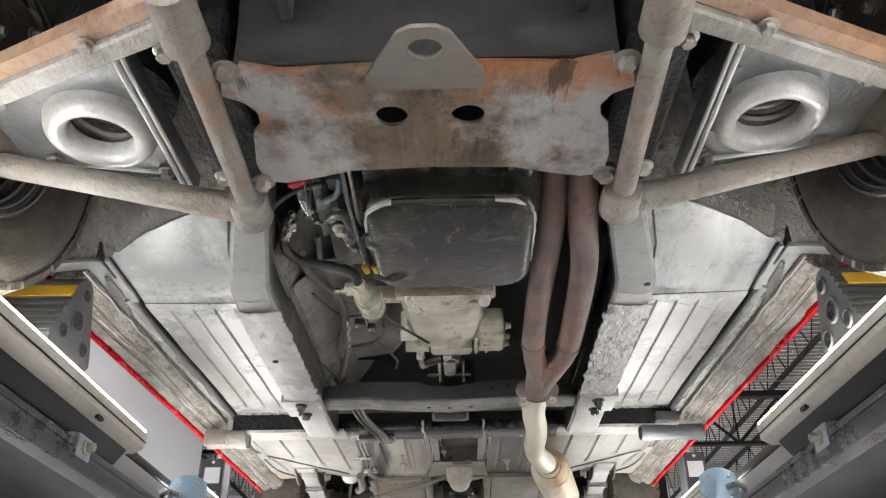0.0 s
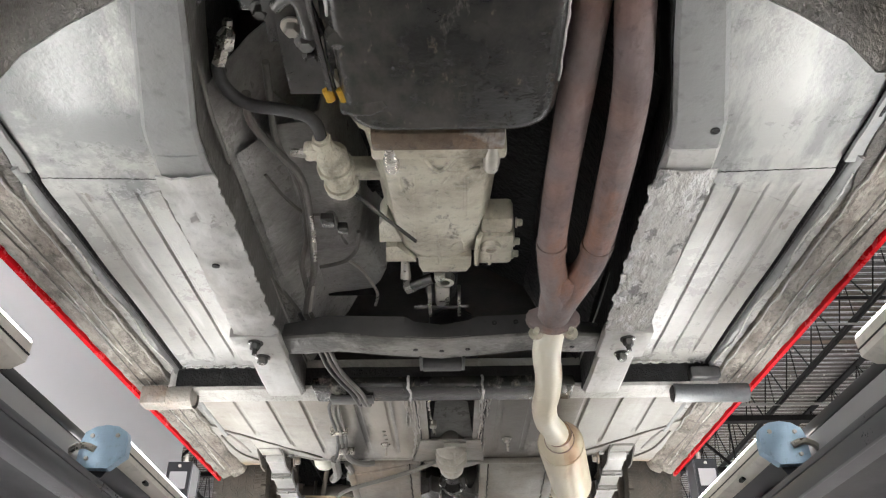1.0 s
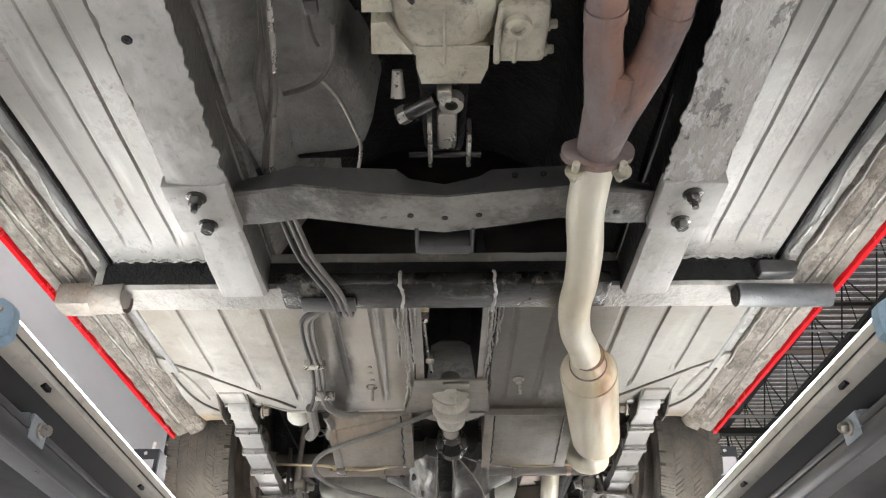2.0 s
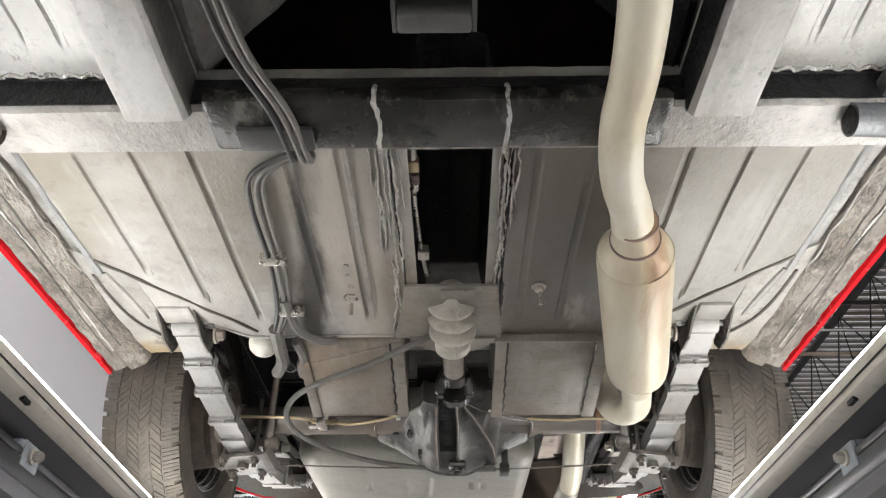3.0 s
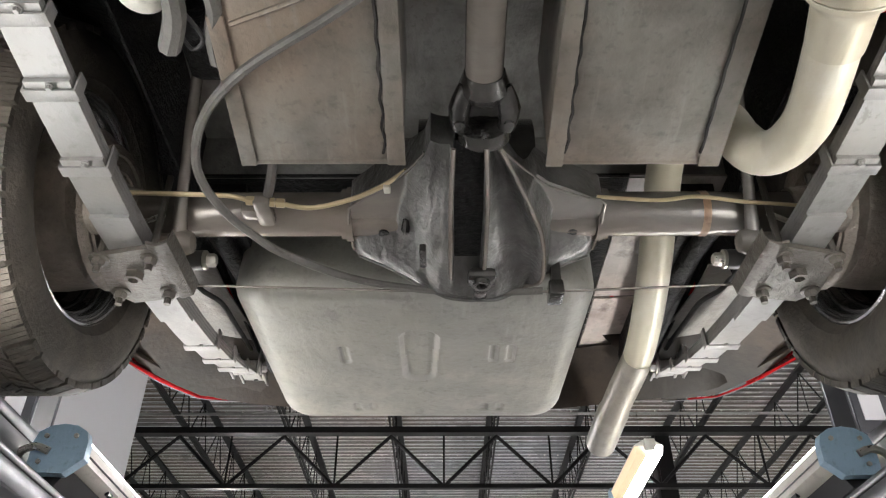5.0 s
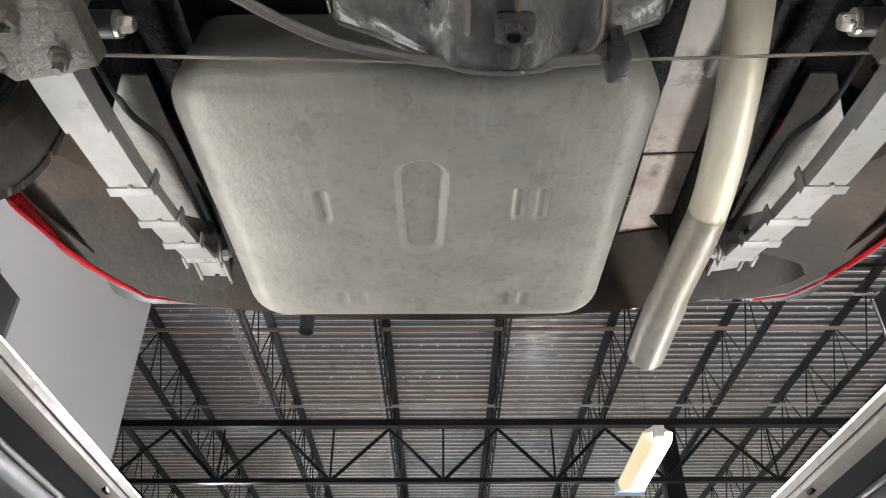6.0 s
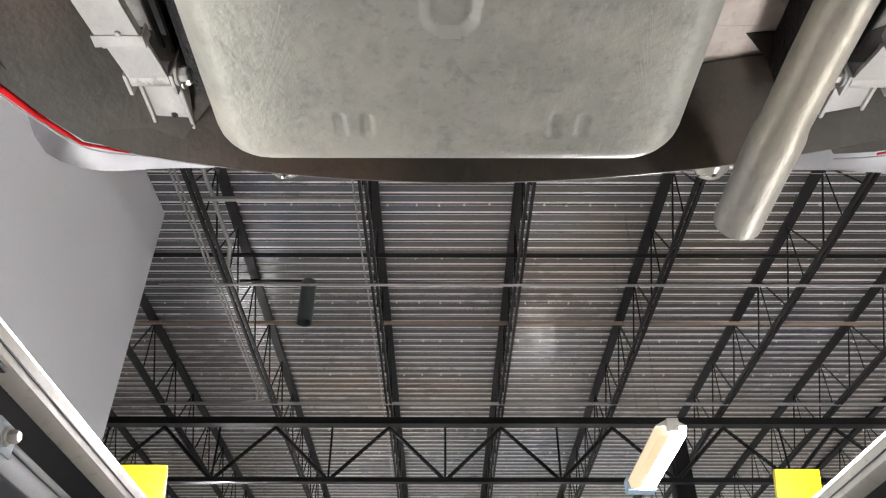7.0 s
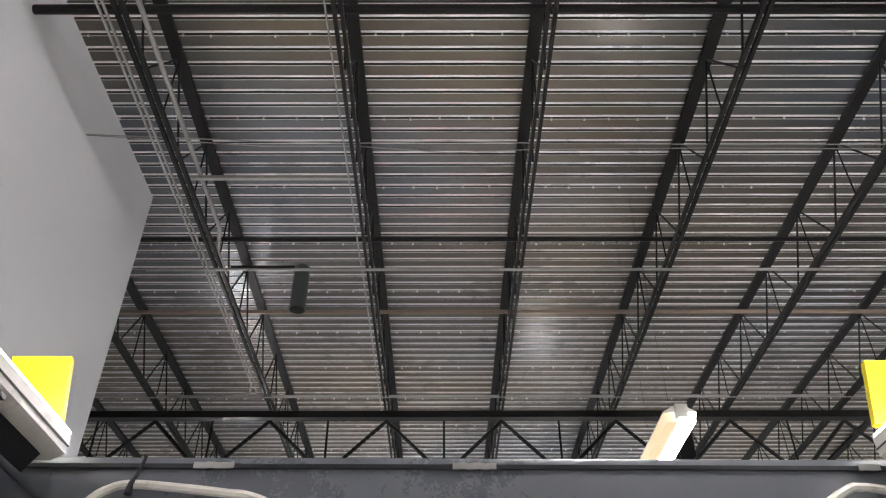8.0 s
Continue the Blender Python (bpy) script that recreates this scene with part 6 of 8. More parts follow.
rimpts = [(0.143, 0.22, 1.834), (0.142, 0.12, 1.833), (0.135, 0.070, 1.832), (0.112, 0.040, 1.831), (0.08, 0.032, 1.830), (0.02, 0.0315, 1.8295), (-0.04, 0.032, 1.830), (-0.078, 0.040, 1.831), (-0.099, 0.068, 1.832), (-0.105, 0.12, 1.833)]
# bright bead for the highlight along the pan's worn rim
part("rim_highlight", Shape().tube(rimpts, [0.0012, 0.0018, 0.0036, 0.0045, 0.0036, 0.003, 0.0040, 0.0045, 0.0036, 0.0014], 10, 8).wobble(0.002, 60), RINGM, sump, "worn bright rim of the oil pan with its highlight")
part("pan_dent", Shape().lathe([(-0.012, 0.0), (-0.008, 0.014), (0.0, 0.018)], (-0.095, 0.15, 1.835), "z", 16), SUMP, sump)
part("drain_boss", Shape().tube([(-0.105, 0.262, 1.84), (-0.075, 0.255, 1.832), (-0.055, 0.245, 1.832)], [0.013, 0.014, 0.010], 12), SUMP, sump)
for x, mat_, lb in ((-0.122, YELLOWP, "yellow plastic plug"), (-0.106, YELLOWP, "orange plastic plug")):
    part("plug", Shape().tube([(x, 0.235, 1.838), (x + 0.004, 0.249, 1.834)], 0.006, 10, 1), mat_, sump, lb)

bell = Shape()
st = [(0.285, 0.125, 0.06), (0.335, 0.12, 0.055), (0.345, 0.098, 0.05), (0.42, 0.085, 0.045), (0.50, 0.078, 0.04), (0.585, 0.066, 0.036), (0.62, 0.045, 0.03)]
gb_rows = []
for y, hw, h in [(y if y < 0.346 else 0.346 + (y - 0.346) * 1.24, hw, h) for y, hw, h in st]:
    zl = 1.846 if y > 0.34 else 1.85
    if y > 0.55:
        zl += (y - 0.55) * 0.16
    gb_rows.append([(-hw, y, 2.02), (-hw, y, zl + h * 0.9), (-hw * 0.8, y, zl + h * 0.25), (-hw * 0.45, y, zl), (hw * 0.45, y, zl), (hw * 0.8, y, zl + h * 0.25), (hw, y, zl + h * 0.9), (hw, y, 2.02)])
bell.loft(gb_rows)
bell.box(-0.07, 0.07, 0.65, 0.685, 1.885, 2.0, 0.01)
gear = cp("gearbox", bell, ALU, None, "oily cast aluminium gearbox")
part("bell_flange", Shape().box(-0.082, 0.092, 0.345, 0.368, 1.836, 1.90, 0.004), ALU, gear)
part("gasket_plate", Shape().box(-0.079, 0.088, 0.31, 0.344, 1.832, 1.85, 0.003), RUST, gear, "rusty edge plate")
for x in (-0.058, 0.074):
    part("bell_bolt", Shape().tube([(x, 0.33, 1.842), (x, 0.368, 1.842), (x, 0.398, 1.845)], [0.006, 0.0115, 0.010], 12, 1), STEEL, gear)
for x in (-0.045, 0.045, -0.052, 0.05):
    part("casting_rib", Shape().tube([(x, 0.37, 1.856), (x * 0.92, 0.45, 1.852), (x * 0.8, 0.55, 1.86)], 0.0035, 6, 3), ALU, gear)
part("casting_rib", Shape().tube([(-0.02, 0.372, 1.848), (0.005, 0.405, 1.845), (0.03, 0.372, 1.848)], 0.004, 6, 3), ALU, gear)
part("casting_rib", Shape().tube([(0.0, 0.45, 1.846), (0.0, 0.585, 1.853)], 0.0025, 6, 2), ALU, gear)
for lug in ([(-0.089, 0.56), (-0.092, 0.605), (-0.057, 0.605), (-0.074, 0.525)], [(-0.083, 0.621), (-0.086, 0.667), (-0.037, 0.668), (-0.066, 0.619)]):
    part("side_bracket", Shape().plate(lug, 1.858, 1.90), ALU, gear, "cast lug on the gearbox side")
for pts_ in ([(-0.050, 0.408, 1.849), (-0.025, 0.412, 1.848), (-0.003, 0.424, 1.847), (0.007, 0.434, 1.847), (0.014, 0.424, 1.847), (0.024, 0.413, 1.848), (0.060, 0.403, 1.849)],
             [(-0.031, 0.42, 1.847), (-0.034, 0.5, 1.847), (-0.037, 0.60, 1.853)], [(-0.037, 0.42, 1.848), (-0.040, 0.5, 1.849)], [(0.043, 0.42, 1.848), (0.043, 0.52, 1.85)], [(0.038, 0.42, 1.848), (0.039, 0.50, 1.848)], [(0.0, 0.60, 1.853), (0.0, 0.69, 1.866)]):
    part("casting_rib", Shape().tube(pts_, 0.0024, 6, 3), ALU, gear)
for pts_ in ([(0.02, 0.62, 1.856), (0.035, 0.60, 1.856), (0.04, 0.63, 1.858)], [(0.0, 0.575, 1.849), (0.02, 0.568, 1.849), (0.035, 0.578, 1.85)]):
    part("casting_mark", Shape().tube(pts_, 0.0018, 6, 3), ALU, gear)
part("tail_casting", Shape().loft([[(-0.034 * k, y, z), (0.053 * k, y, z), (0.053 * k, y, 2.0), (-0.034 * k, y, 2.0)] for y, z, k in ((0.66, 1.862, 1.0), (0.70, 1.868, 1.0), (0.735, 1.876, 0.85))]), ALU, gear, "tail of the gearbox casting")
ps = Shape().box(0.060, 0.120, 0.60, 0.688, 1.862, 1.91, 0.008)
ps.box(0.066, 0.116, 0.56, 0.605, 1.868, 1.91, 0.008)
ps.lathe([(0, 0.0165), (-0.009, 0.016), (-0.009, 0.009), (-0.004, 0.008)], (0.083, 0.628, 1.863), "z", 18)
ps.tube([(0.064, 0.60, 1.862), (0.061, 0.64, 1.861), (0.062, 0.685, 1.862)], 0.004, 8, 3)
ps.tube([(0.083, 0.645, 1.861), (0.083, 0.685, 1.862)], 0.003, 6, 1)
for yy in (0.585, 0.641, 0.68):
    ps.bolt((0.120, yy, 1.878), 0.006, 0.010, "x", 1)
part("side_cover", ps, ALU, gear, "cast side cover with a plug")
part("tail_housing", Shape().tube([(0.0, 0.72, 1.92), (0.0, 0.80, 1.935), (0.0, 0.92, 1.94)], [0.04, 0.034, 0.03], 18, 3), DARK, gear)
eye = Shape().lathe([(-0.008, 0.016), (0.006, 0.017), (0.006, 0.009), (-0.008, 0.009)], (0.009, 0.776, 1.884), "z", 20, True)
eye.box(-0.010, 0.017, 0.79, 0.862, 1.872, 1.892, 0.006)
eye.box(-0.010, 0.010, 0.745, 0.77, 1.872, 1.892, 0.006)
eye = part("rear_mount", eye, STEEL, gear, "bright steel rear mount")
for x, y0 in ((-0.020, 0.80), (0.034, 0.825)):
    part("mount_side", Shape().box(x - 0.003, x + 0.003, y0, 0.895, 1.868, 1.90, 0.002), STEEL, eye)
part("mount_pin", Shape().tube([(-0.05, 0.885, 1.885), (0.052, 0.885, 1.885)], 0.005, 8, 1), IRON, eye)
part("speedo_drive", Shape().tube([(-0.012, 0.775, 1.886), (-0.035, 0.788, 1.884), (-0.055, 0.80, 1.882)], [0.010, 0.011, 0.011], 12, 1), IRON, gear)
part("drive_nut", Shape().tube([(-0.049, 0.796, 1.883), (-0.060, 0.803, 1.882)], 0.013, 6, 1), STEEL, gear)
part("speedo_cap", Shape().tube([(-0.060, 0.735, 1.90), (-0.060, 0.765, 1.882)], [0.007, 0.010], 10, 1), STEEL, gear)

# slave cylinder and starter area beside the sump
sl = Shape().tube([(-0.150, 0.362, 1.872), (-0.146, 0.385, 1.872), (-0.142, 0.402, 1.874), (-0.134, 0.48, 1.872)], [0.010, 0.012, 0.022, 0.021], 20, 1)
sl.tube([(-0.150, 0.365, 1.870), (-0.149, 0.377, 1.870)], 0.014, 6, 1)
sl.box(-0.178, -0.140, 0.385, 0.41, 1.866, 1.886, 0.005)
sl.tube([(-0.1395, 0.425, 1.874), (-0.1385, 0.434, 1.874)], 0.026, 20, 1)
sl.tube([(-0.1355, 0.462, 1.872), (-0.1345, 0.472, 1.872)], 0.025, 20, 1)
sl.box(-0.168, -0.072, 0.45, 0.475, 1.880, 1.91, 0.006)
slave = cp("slave_cylinder", sl, ALU, None, "cast clutch slave cylinder")
part("bleed_nipple", Shape().tube([(-0.175, 0.397, 1.872), (-0.195, 0.392, 1.870)], [0.007, 0.005], 8, 1), STEEL, slave)
part("push_rod", Shape().tube([(-0.125, 0.475, 1.868), (-0.085, 0.505, 1.846), (-0.034, 0.579, 1.842)], 0.003, 6, 1), IRON, slave)
hp = [(-0.263, 0.259, 1.905), (-0.265, 0.282, 1.9), (-0.256, 0.305, 1.896), (-0.234, 0.32, 1.891), (-0.194, 0.324, 1.886), (-0.166, 0.33, 1.881), (-0.153, 0.344, 1.877), (-0.15, 0.365, 1.872)]
hose = cp("clutch_hose", Shape().tube(hp, 0.0085, 12), HOSE, None, "black rubber clutch hose")
part("hose_union", Shape().tube([(-0.241, 0.208, 1.925), (-0.244, 0.219, 1.921), (-0.246, 0.224, 1.917), (-0.251, 0.239, 1.913), (-0.253, 0.238, 1.909), (-0.262, 0.259, 1.905)], [0.006, 0.0075, 0.012, 0.012, 0.009, 0.009], 6, 1), STEEL, hose, "plated hose union")
cp("starter_motor", Shape().tube([(-0.17, 0.05, 1.94), (-0.165, 0.19, 1.93)], 0.035, 18, 1), IRON)
cp("starter_bracket", Shape().grid([[(x, y, z) for y, z in ((0.10, 1.885), (0.16, 1.87), (0.22, 1.858), (0.262, 1.856))] for x in (-0.17, -0.14, -0.125)], (0, 0, 0.004)), IRON)
cp("bracket_bolt", Shape().bolt((-0.152, 0.165, 1.868), 0.009, 0.012), STEEL)
cp("engine_plate", Shape().box(-0.21, -0.19, 0.02, 0.16, 1.885, 1.96, 0.004), IRON)
cp("bypass_pipe", Shape().tube([(-0.125, -0.06, 1.86), (-0.126, 0.06, 1.852), (-0.123, 0.15, 1.845), (-0.118, 0.235, 1.838)], 0.004, 8), IRON)

# ---- exhaust ----
ex = cp("exhaust", Shape().tube([(0.21, -0.02, 1.95), (0.212, 0.05, 1.90), (0.218, 0.136, 1.868), (0.233, 0.246, 1.85), (0.240, 0.36, 1.845), (0.243, 0.47, 1.842), (0.244, 0.58, 1.838), (0.239, 0.64, 1.833), (0.223, 0.695, 1.828), (0.207, 0.745, 1.823), (0.197, 0.80, 1.82)], [0.0228] * 8 + [0.025, 0.027, 0.027], 20), DOWNP, None, "heat-browned twin exhaust downpipes")
part("downpipe", Shape().tube([(0.175, 0.0, 1.98), (0.178, 0.10, 1.91), (0.176, 0.22, 1.88), (0.173, 0.33, 1.864), (0.172, 0.45, 1.853), (0.174, 0.58, 1.843), (0.179, 0.64, 1.836), (0.190, 0.695, 1.829), (0.200, 0.745, 1.823)], [0.0222] * 7 + [0.025, 0.027], 20), DOWNP, ex)
part("collector", Shape().tube([(0.209, 0.668, 1.832), (0.206, 0.70, 1.829), (0.202, 0.74, 1.824), (0.197, 0.798, 1.8185)], [0.030, 0.037, 0.034, 0.028], 20, 4, 0.72), DOWNP, ex, "merged collector of the downpipes")
for a, b in (((0.244, 0.585, 1.8378), (0.243, 0.603, 1.8365)), ((0.174, 0.585, 1.8425), (0.1755, 0.603, 1.841))):
    part("weld_collar", Shape().tube([a, b], 0.0248 if a[0] > 0.2 else 0.0242, 20, 1), DOWNP, ex)
fl_ = Shape()
pts_ = [(0.196 + 0.043 * math.cos(a) * (1.1 if abs(math.cos(a)) > 0.85 else 0.86), 1.815 + 0.029 * math.sin(a)) for a in [2 * math.pi * k / 24 for k in range(24)]]
fl_.extrude([(x, z) for x, z in pts_], (0.794, 0.804))
part("pipe_flange", fl_, DOWNP, ex, "rusty pipe flange")
for x in (0.166, 0.226):
    bt = Shape().tube([(x, 0.792, 1.792), (x, 0.826, 1.792)], 0.005, 10, 1)
    bt.bolt((x, 0.807, 1.792), 0.009, 0.011, "y", 1)
    part("flange_bolt", bt, ALU, ex, "brass flange bolt")
part("intermediate_pipe", Shape().tube([(0.195, 0.807, 1.813), (0.194, 0.90, 1.796), (0.206, 0.99, 1.788), (0.213, 1.08, 1.787), (0.214, 1.16, 1.785), (0.228, 1.25, 1.784), (0.252, 1.32, 1.785), (0.262, 1.36, 1.787)], [0.0265, 0.0265, 0.0265, 0.0265, 0.0265, 0.027, 0.028, 0.029], 22), EXH, ex, "yellowed steel exhaust pipe")
axis_ = [Vector((0.264, 1.352, 1.788)), Vector((0.274, 1.405, 1.790)), Vector((0.277, 1.418, 1.79)), Vector((0.354, 1.808, 1.79)), Vector((0.364, 1.858, 1.79)), Vector((0.374, 1.915, 1.791))]
prof_ = ((0.0, 0.0300), (0.045, 0.0318), (0.078, 0.034), (0.094, 0.0395), (0.118, 0.0485), (0.145, 0.0543), (0.175, 0.0562), (0.5, 0.0562), (0.80, 0.0562), (0.835, 0.0545), (0.862, 0.0485), (0.885, 0.038), (0.91, 0.0325), (1.0, 0.030))
m_a, m_b = axis_[0], axis_[-1]
part("muffler", Shape().tube([m_a.lerp(m_b, u) for u, r_ in prof_], [r_ for u, r_ in prof_], 36, 4), MUFFLERM, ex, "yellowed steel muffler with brown rust streaks")
for u, r_ in ((0.002, 0.0318), (0.076, 0.0356)):
    part("weld_ring", Shape().tube([m_a.lerp(m_b, u), m_a.lerp(m_b, u + 0.008)], r_, 32, 1).wobble(0.0008, 60), DOWNP, ex, "brown weld ring")
part("muffler_seam", Shape().tube([m_a.lerp(m_b, 0.842), m_a.lerp(m_b, 0.845)], 0.0545, 36, 1), EXH, ex)
part("over_axle_pipe", Shape().tube([(0.370, 1.90, 1.791), (0.382, 1.96, 1.793), (0.394, 2.02, 1.800), (0.399, 2.065, 1.809), (0.391, 2.108, 1.817), (0.372, 2.128, 1.829), (0.357, 2.136, 1.858), (0.353, 2.152, 1.905), (0.346, 2.19, 1.966), (0.334, 2.26, 1.998), (0.328, 2.32, 2.0), (0.331, 2.42, 1.955), (0.337, 2.52, 1.908), (0.345, 2.64, 1.876), (0.349, 2.74, 1.858), (0.349, 2.82, 1.85)], 0.0292, 20), EXH, ex, "bent yellowed exhaust pipe")
part("weld_ring", Shape().tube([(0.3300, 2.40, 1.966), (0.3308, 2.412, 1.960)], 0.033, 24, 1), TAILM, ex)
tp = Shape().tube([(0.349, 2.76, 1.852), (0.347, 2.82, 1.848), (0.345, 2.92, 1.846), (0.344, 2.995, 1.844), (0.344, 3.02, 1.843), (0.344, 3.08, 1.842), (0.345, 3.20, 1.838)], [0.0292, 0.031, 0.0315, 0.0315, 0.035, 0.0352, 0.0352], 28, 4, cap=False)
tp.tube([(0.345, 3.20, 1.838), (0.344, 3.06, 1.842)], 0.032, 28, 1)
part("tailpipe", tp, TAILM, ex, "polished steel tailpipe")

# ---- rear axle ----
ax = cp("rear_axle", Shape().tube([(-0.60, 2.344, 1.892), (-0.20, 2.344, 1.892), (0.22, 2.344, 1.892), (0.60, 2.344, 1.892)], 0.035, 24, 1), AXLE, None, "grey painted rear axle tube")
for s, x0 in ((-1, -0.178), (1, 0.208)):
    part("axle_collar", Shape().tube([(x0, 2.344, 1.892), (x0 + s * 0.012, 2.344, 1.892)], 0.040, 24, 1), AXLE, ax)
part("axle_band", Shape().tube([(0.362, 2.344, 1.892), (0.374, 2.344, 1.892)], 0.0358, 24, 1), ORANGE, ax, "rusty band")


def table(v, pairs):
    for (a0, b0), (a1, b1) in zip(pairs, pairs[1:]):
        if v <= a1:
            k = (v - a0) / (a1 - a0)
            k = k * k * (3 - 2 * k)
            return b0 + (b1 - b0) * k
    return pairs[-1][1]


casing_l = ((2.130, -0.050), (2.158, -0.058), (2.196, -0.083), (2.236, -0.119), (2.290, -0.172), (2.404, -0.176), (2.412, -0.170))
casing_r = ((2.130, 0.042), (2.154, 0.045), (2.192, 0.077), (2.232, 0.116), (2.264, 0.178), (2.280, 0.202), (2.404, 0.205), (2.412, 0.200))


casing_lip = ((-0.176, 1.866), (-0.168, 1.858), (-0.125, 1.838), (-0.074, 1.806), (-0.040, 1.785), (-0.006, 1.777), (0.046, 1.777), (0.082, 1.792), (0.115, 1.816), (0.16, 1.842), (0.197, 1.858), (0.205, 1.866))


def casing_height(x, y):
    """Lower face of the casing, swept down to the rounded lip at its rear."""
    z = casing_face(x, y)
    k = min(1.0, max(0.0, (y - 2.315) / 0.085))
    return z + (min(z, between(x, casing_lip)) - z) * k * k * (3 - 2 * k)


def casing_face(x, y):
    """Lower face of the casing: flat wings, a smooth lobe, a deep channel and a hollow lobe behind a curved rib."""
    v = (y - 2.128) / 0.29
    left = table(v, ((0, -0.050), (0.3, -0.060), (0.7, -0.078), (0.88, -0.078), (1.0, -0.05)))
    right = table(v, ((0, 0.040), (0.3, 0.080), (0.6, 0.110), (0.88, 0.114), (1.0, 0.09)))
    zc = table(v, ((0, 1.842), (0.3, 1.812), (0.65, 1.787), (0.9, 1.788), (1.0, 1.80)))
    wing = 1.866 + 0.0012 * noise.noise(Vector((x * 30, y * 30, 1)))
    if x < -0.024:
        k = min(1.0, max(0.0, (x - left + 0.028) / (-0.024 - left + 0.028)))
        k = math.sin(k * math.pi / 2) ** 1.25
        z = wing + (zc + 0.004 - wing) * k
        z += 0.005 * math.exp(-((x - left - 0.016) / 0.009) ** 2) * min(1.0, v / 0.2)
        return z + 0.0022 * noise.noise(Vector((x * 45, y * 30, 2))) * k
    if x <= 0.028:
        d = min(x + 0.024, 0.028 - x)
        return zc - 0.001 + 0.030 * min(1.0, max(0.0, (d - 0.003) / 0.004))
    if x < right:
        k = (x - 0.028) / max(0.001, right - 0.028)
        return zc + 0.002 + 0.024 * math.sin(math.pi * k) ** 0.9 * min(1.0, v / 0.15) + 0.0025 * noise.noise(Vector((x * 45, y * 30, 4)))
    k = min(1.0, (x - right) / 0.020)
    k = k * k * (3 - 2 * k)
    return zc + 0.002 + (wing - zc - 0.002) * k


rows_ = []
for j in range(73):
    y = 2.130 + 0.282 * j / 72
    a_, b_ = between(y, casing_l), between(y, casing_r)
    rows_.append([(a_ + (b_ - a_) * i / 130, y, casing_height(a_ + (b_ - a_) * i / 130, y)) for i in range(131)])
diff = part("differential", Shape().grid(rows_, (0, 0, 0.05)), CASING, ax, "glossy oily differential casing", 50)
diff.data.materials.append(AXLE)
for f in diff.data.polygons:
    if f.center.z > 1.861 and f.center.z < 1.9 and f.normal.z < -0.8:
        f.material_index = 1
part("casing_top", Shape().tube([(-0.07, 2.30, 1.935), (0.10, 2.30, 1.935)], 0.085, 24, 1), IRON, diff)
for a, b in ((-0.182, -0.172), (0.201, 0.211)):
    part("tube_sleeve", Shape().tube([(a, 2.344, 1.892), (b, 2.344, 1.892)], 0.043, 24, 1), AXLE, diff)
for x in (-0.023, 0.027):
    part("channel_edge", Shape().tube([(x * 0.85, 2.13, 1.838), (x, 2.2, 1.811), (x, 2.27, 1.793), (x, 2.33, 1.786), (x * 0.95, 2.385, 1.788)], 0.0034, 8, 4), AXLE, diff, "worn edge of the channel")
ridge_r = [(0.042, 2.135, 1.842), (0.063, 2.175, 1.828), (0.088, 2.225, 1.811), (0.107, 2.275, 1.798), (0.115, 2.34, 1.789), (0.114, 2.385, 1.792), (0.09, 2.41, 1.80)]
part("casting_rib", Shape().tube(ridge_r, 0.0032, 8, 5).wobble(0.001, 60), AXLE, diff, "cast rib round the casing")
part("casting_nub", Shape().tube([(-0.088, 2.30, 1.850), (-0.090, 2.315, 1.842), (-0.089, 2.335, 1.850)], [0.005, 0.007, 0.004], 8, 3), IRON, diff)
for x, y in ((-0.125, 2.345), (0.165, 2.345)):
    part("wing_hole", Shape().lathe([(-0.002, 0.008), (0.001, 0.008)], (x, y, casing_height(x, y) - 0.0005), "z", 14), DARK, diff)
# black bed paints the shade in the casing's channel
part("channel_shade", Shape().grid([[(x, y, z + 0.022) for x in (-0.020, 0.002, 0.024)] for y, z in ((2.135, 1.836), (2.2, 1.812), (2.27, 1.795), (2.33, 1.787), (2.375, 1.789))], (0, 0, 0.004)), DARK, diff, "dark bed of the channel")
rim_l = [(-0.058, 2.158, 1.857), (-0.083, 2.196, 1.857), (-0.119, 2.236, 1.857), (-0.172, 2.282, 1.857), (-0.176, 2.366, 1.859), (-0.176, 2.40, 1.864)]
rim_r = [(0.045, 2.154, 1.857), (0.077, 2.192, 1.857), (0.116, 2.232, 1.857), (0.178, 2.261, 1.857), (0.203, 2.272, 1.857), (0.205, 2.366, 1.859), (0.205, 2.40, 1.864)]
for r in (rim_l, rim_r):
    part("wing_rim", Shape().tube(r, 0.0024, 8, 2), AXLE, diff, "raised rim of the wing")
part("wing_web", Shape().box(-0.068, -0.058, 2.29, 2.335, 1.785, 1.80, 0.003), IRON, diff)
dr = Shape().box(0.002, 0.046, 2.335, 2.372, 1.772, 1.79, 0.008)
dr.lathe([(0, 0.013), (-0.008, 0.013), (-0.008, 0.008), (-0.001, 0.007)], (0.023, 2.352, 1.772), "z", 18)
dr.box(0.012, 0.034, 2.372, 2.41, 1.774, 1.80, 0.006)
flange = [(-0.174, 1.871), (-0.168, 1.858), (-0.125, 1.838), (-0.074, 1.806), (-0.040, 1.785), (-0.006, 1.776), (0.046, 1.776), (0.082, 1.792), (0.115, 1.816), (0.16, 1.842), (0.197, 1.858), (0.203, 1.871)]
part("casing_flange", Shape().extrude(flange, (2.402, 2.414)).wobble(0.0015, 50), CASING, diff, "oily rounded flange behind the casing")
part("flange_lip", Shape().tube([(x, 2.410, z) for x, z in flange[1:-1]], 0.0028, 8, 3).wobble(0.001, 60), CASING, diff, "worn lip of the flange")
part("drain_plug", dr, IRON, diff, "dark drain plug boss")

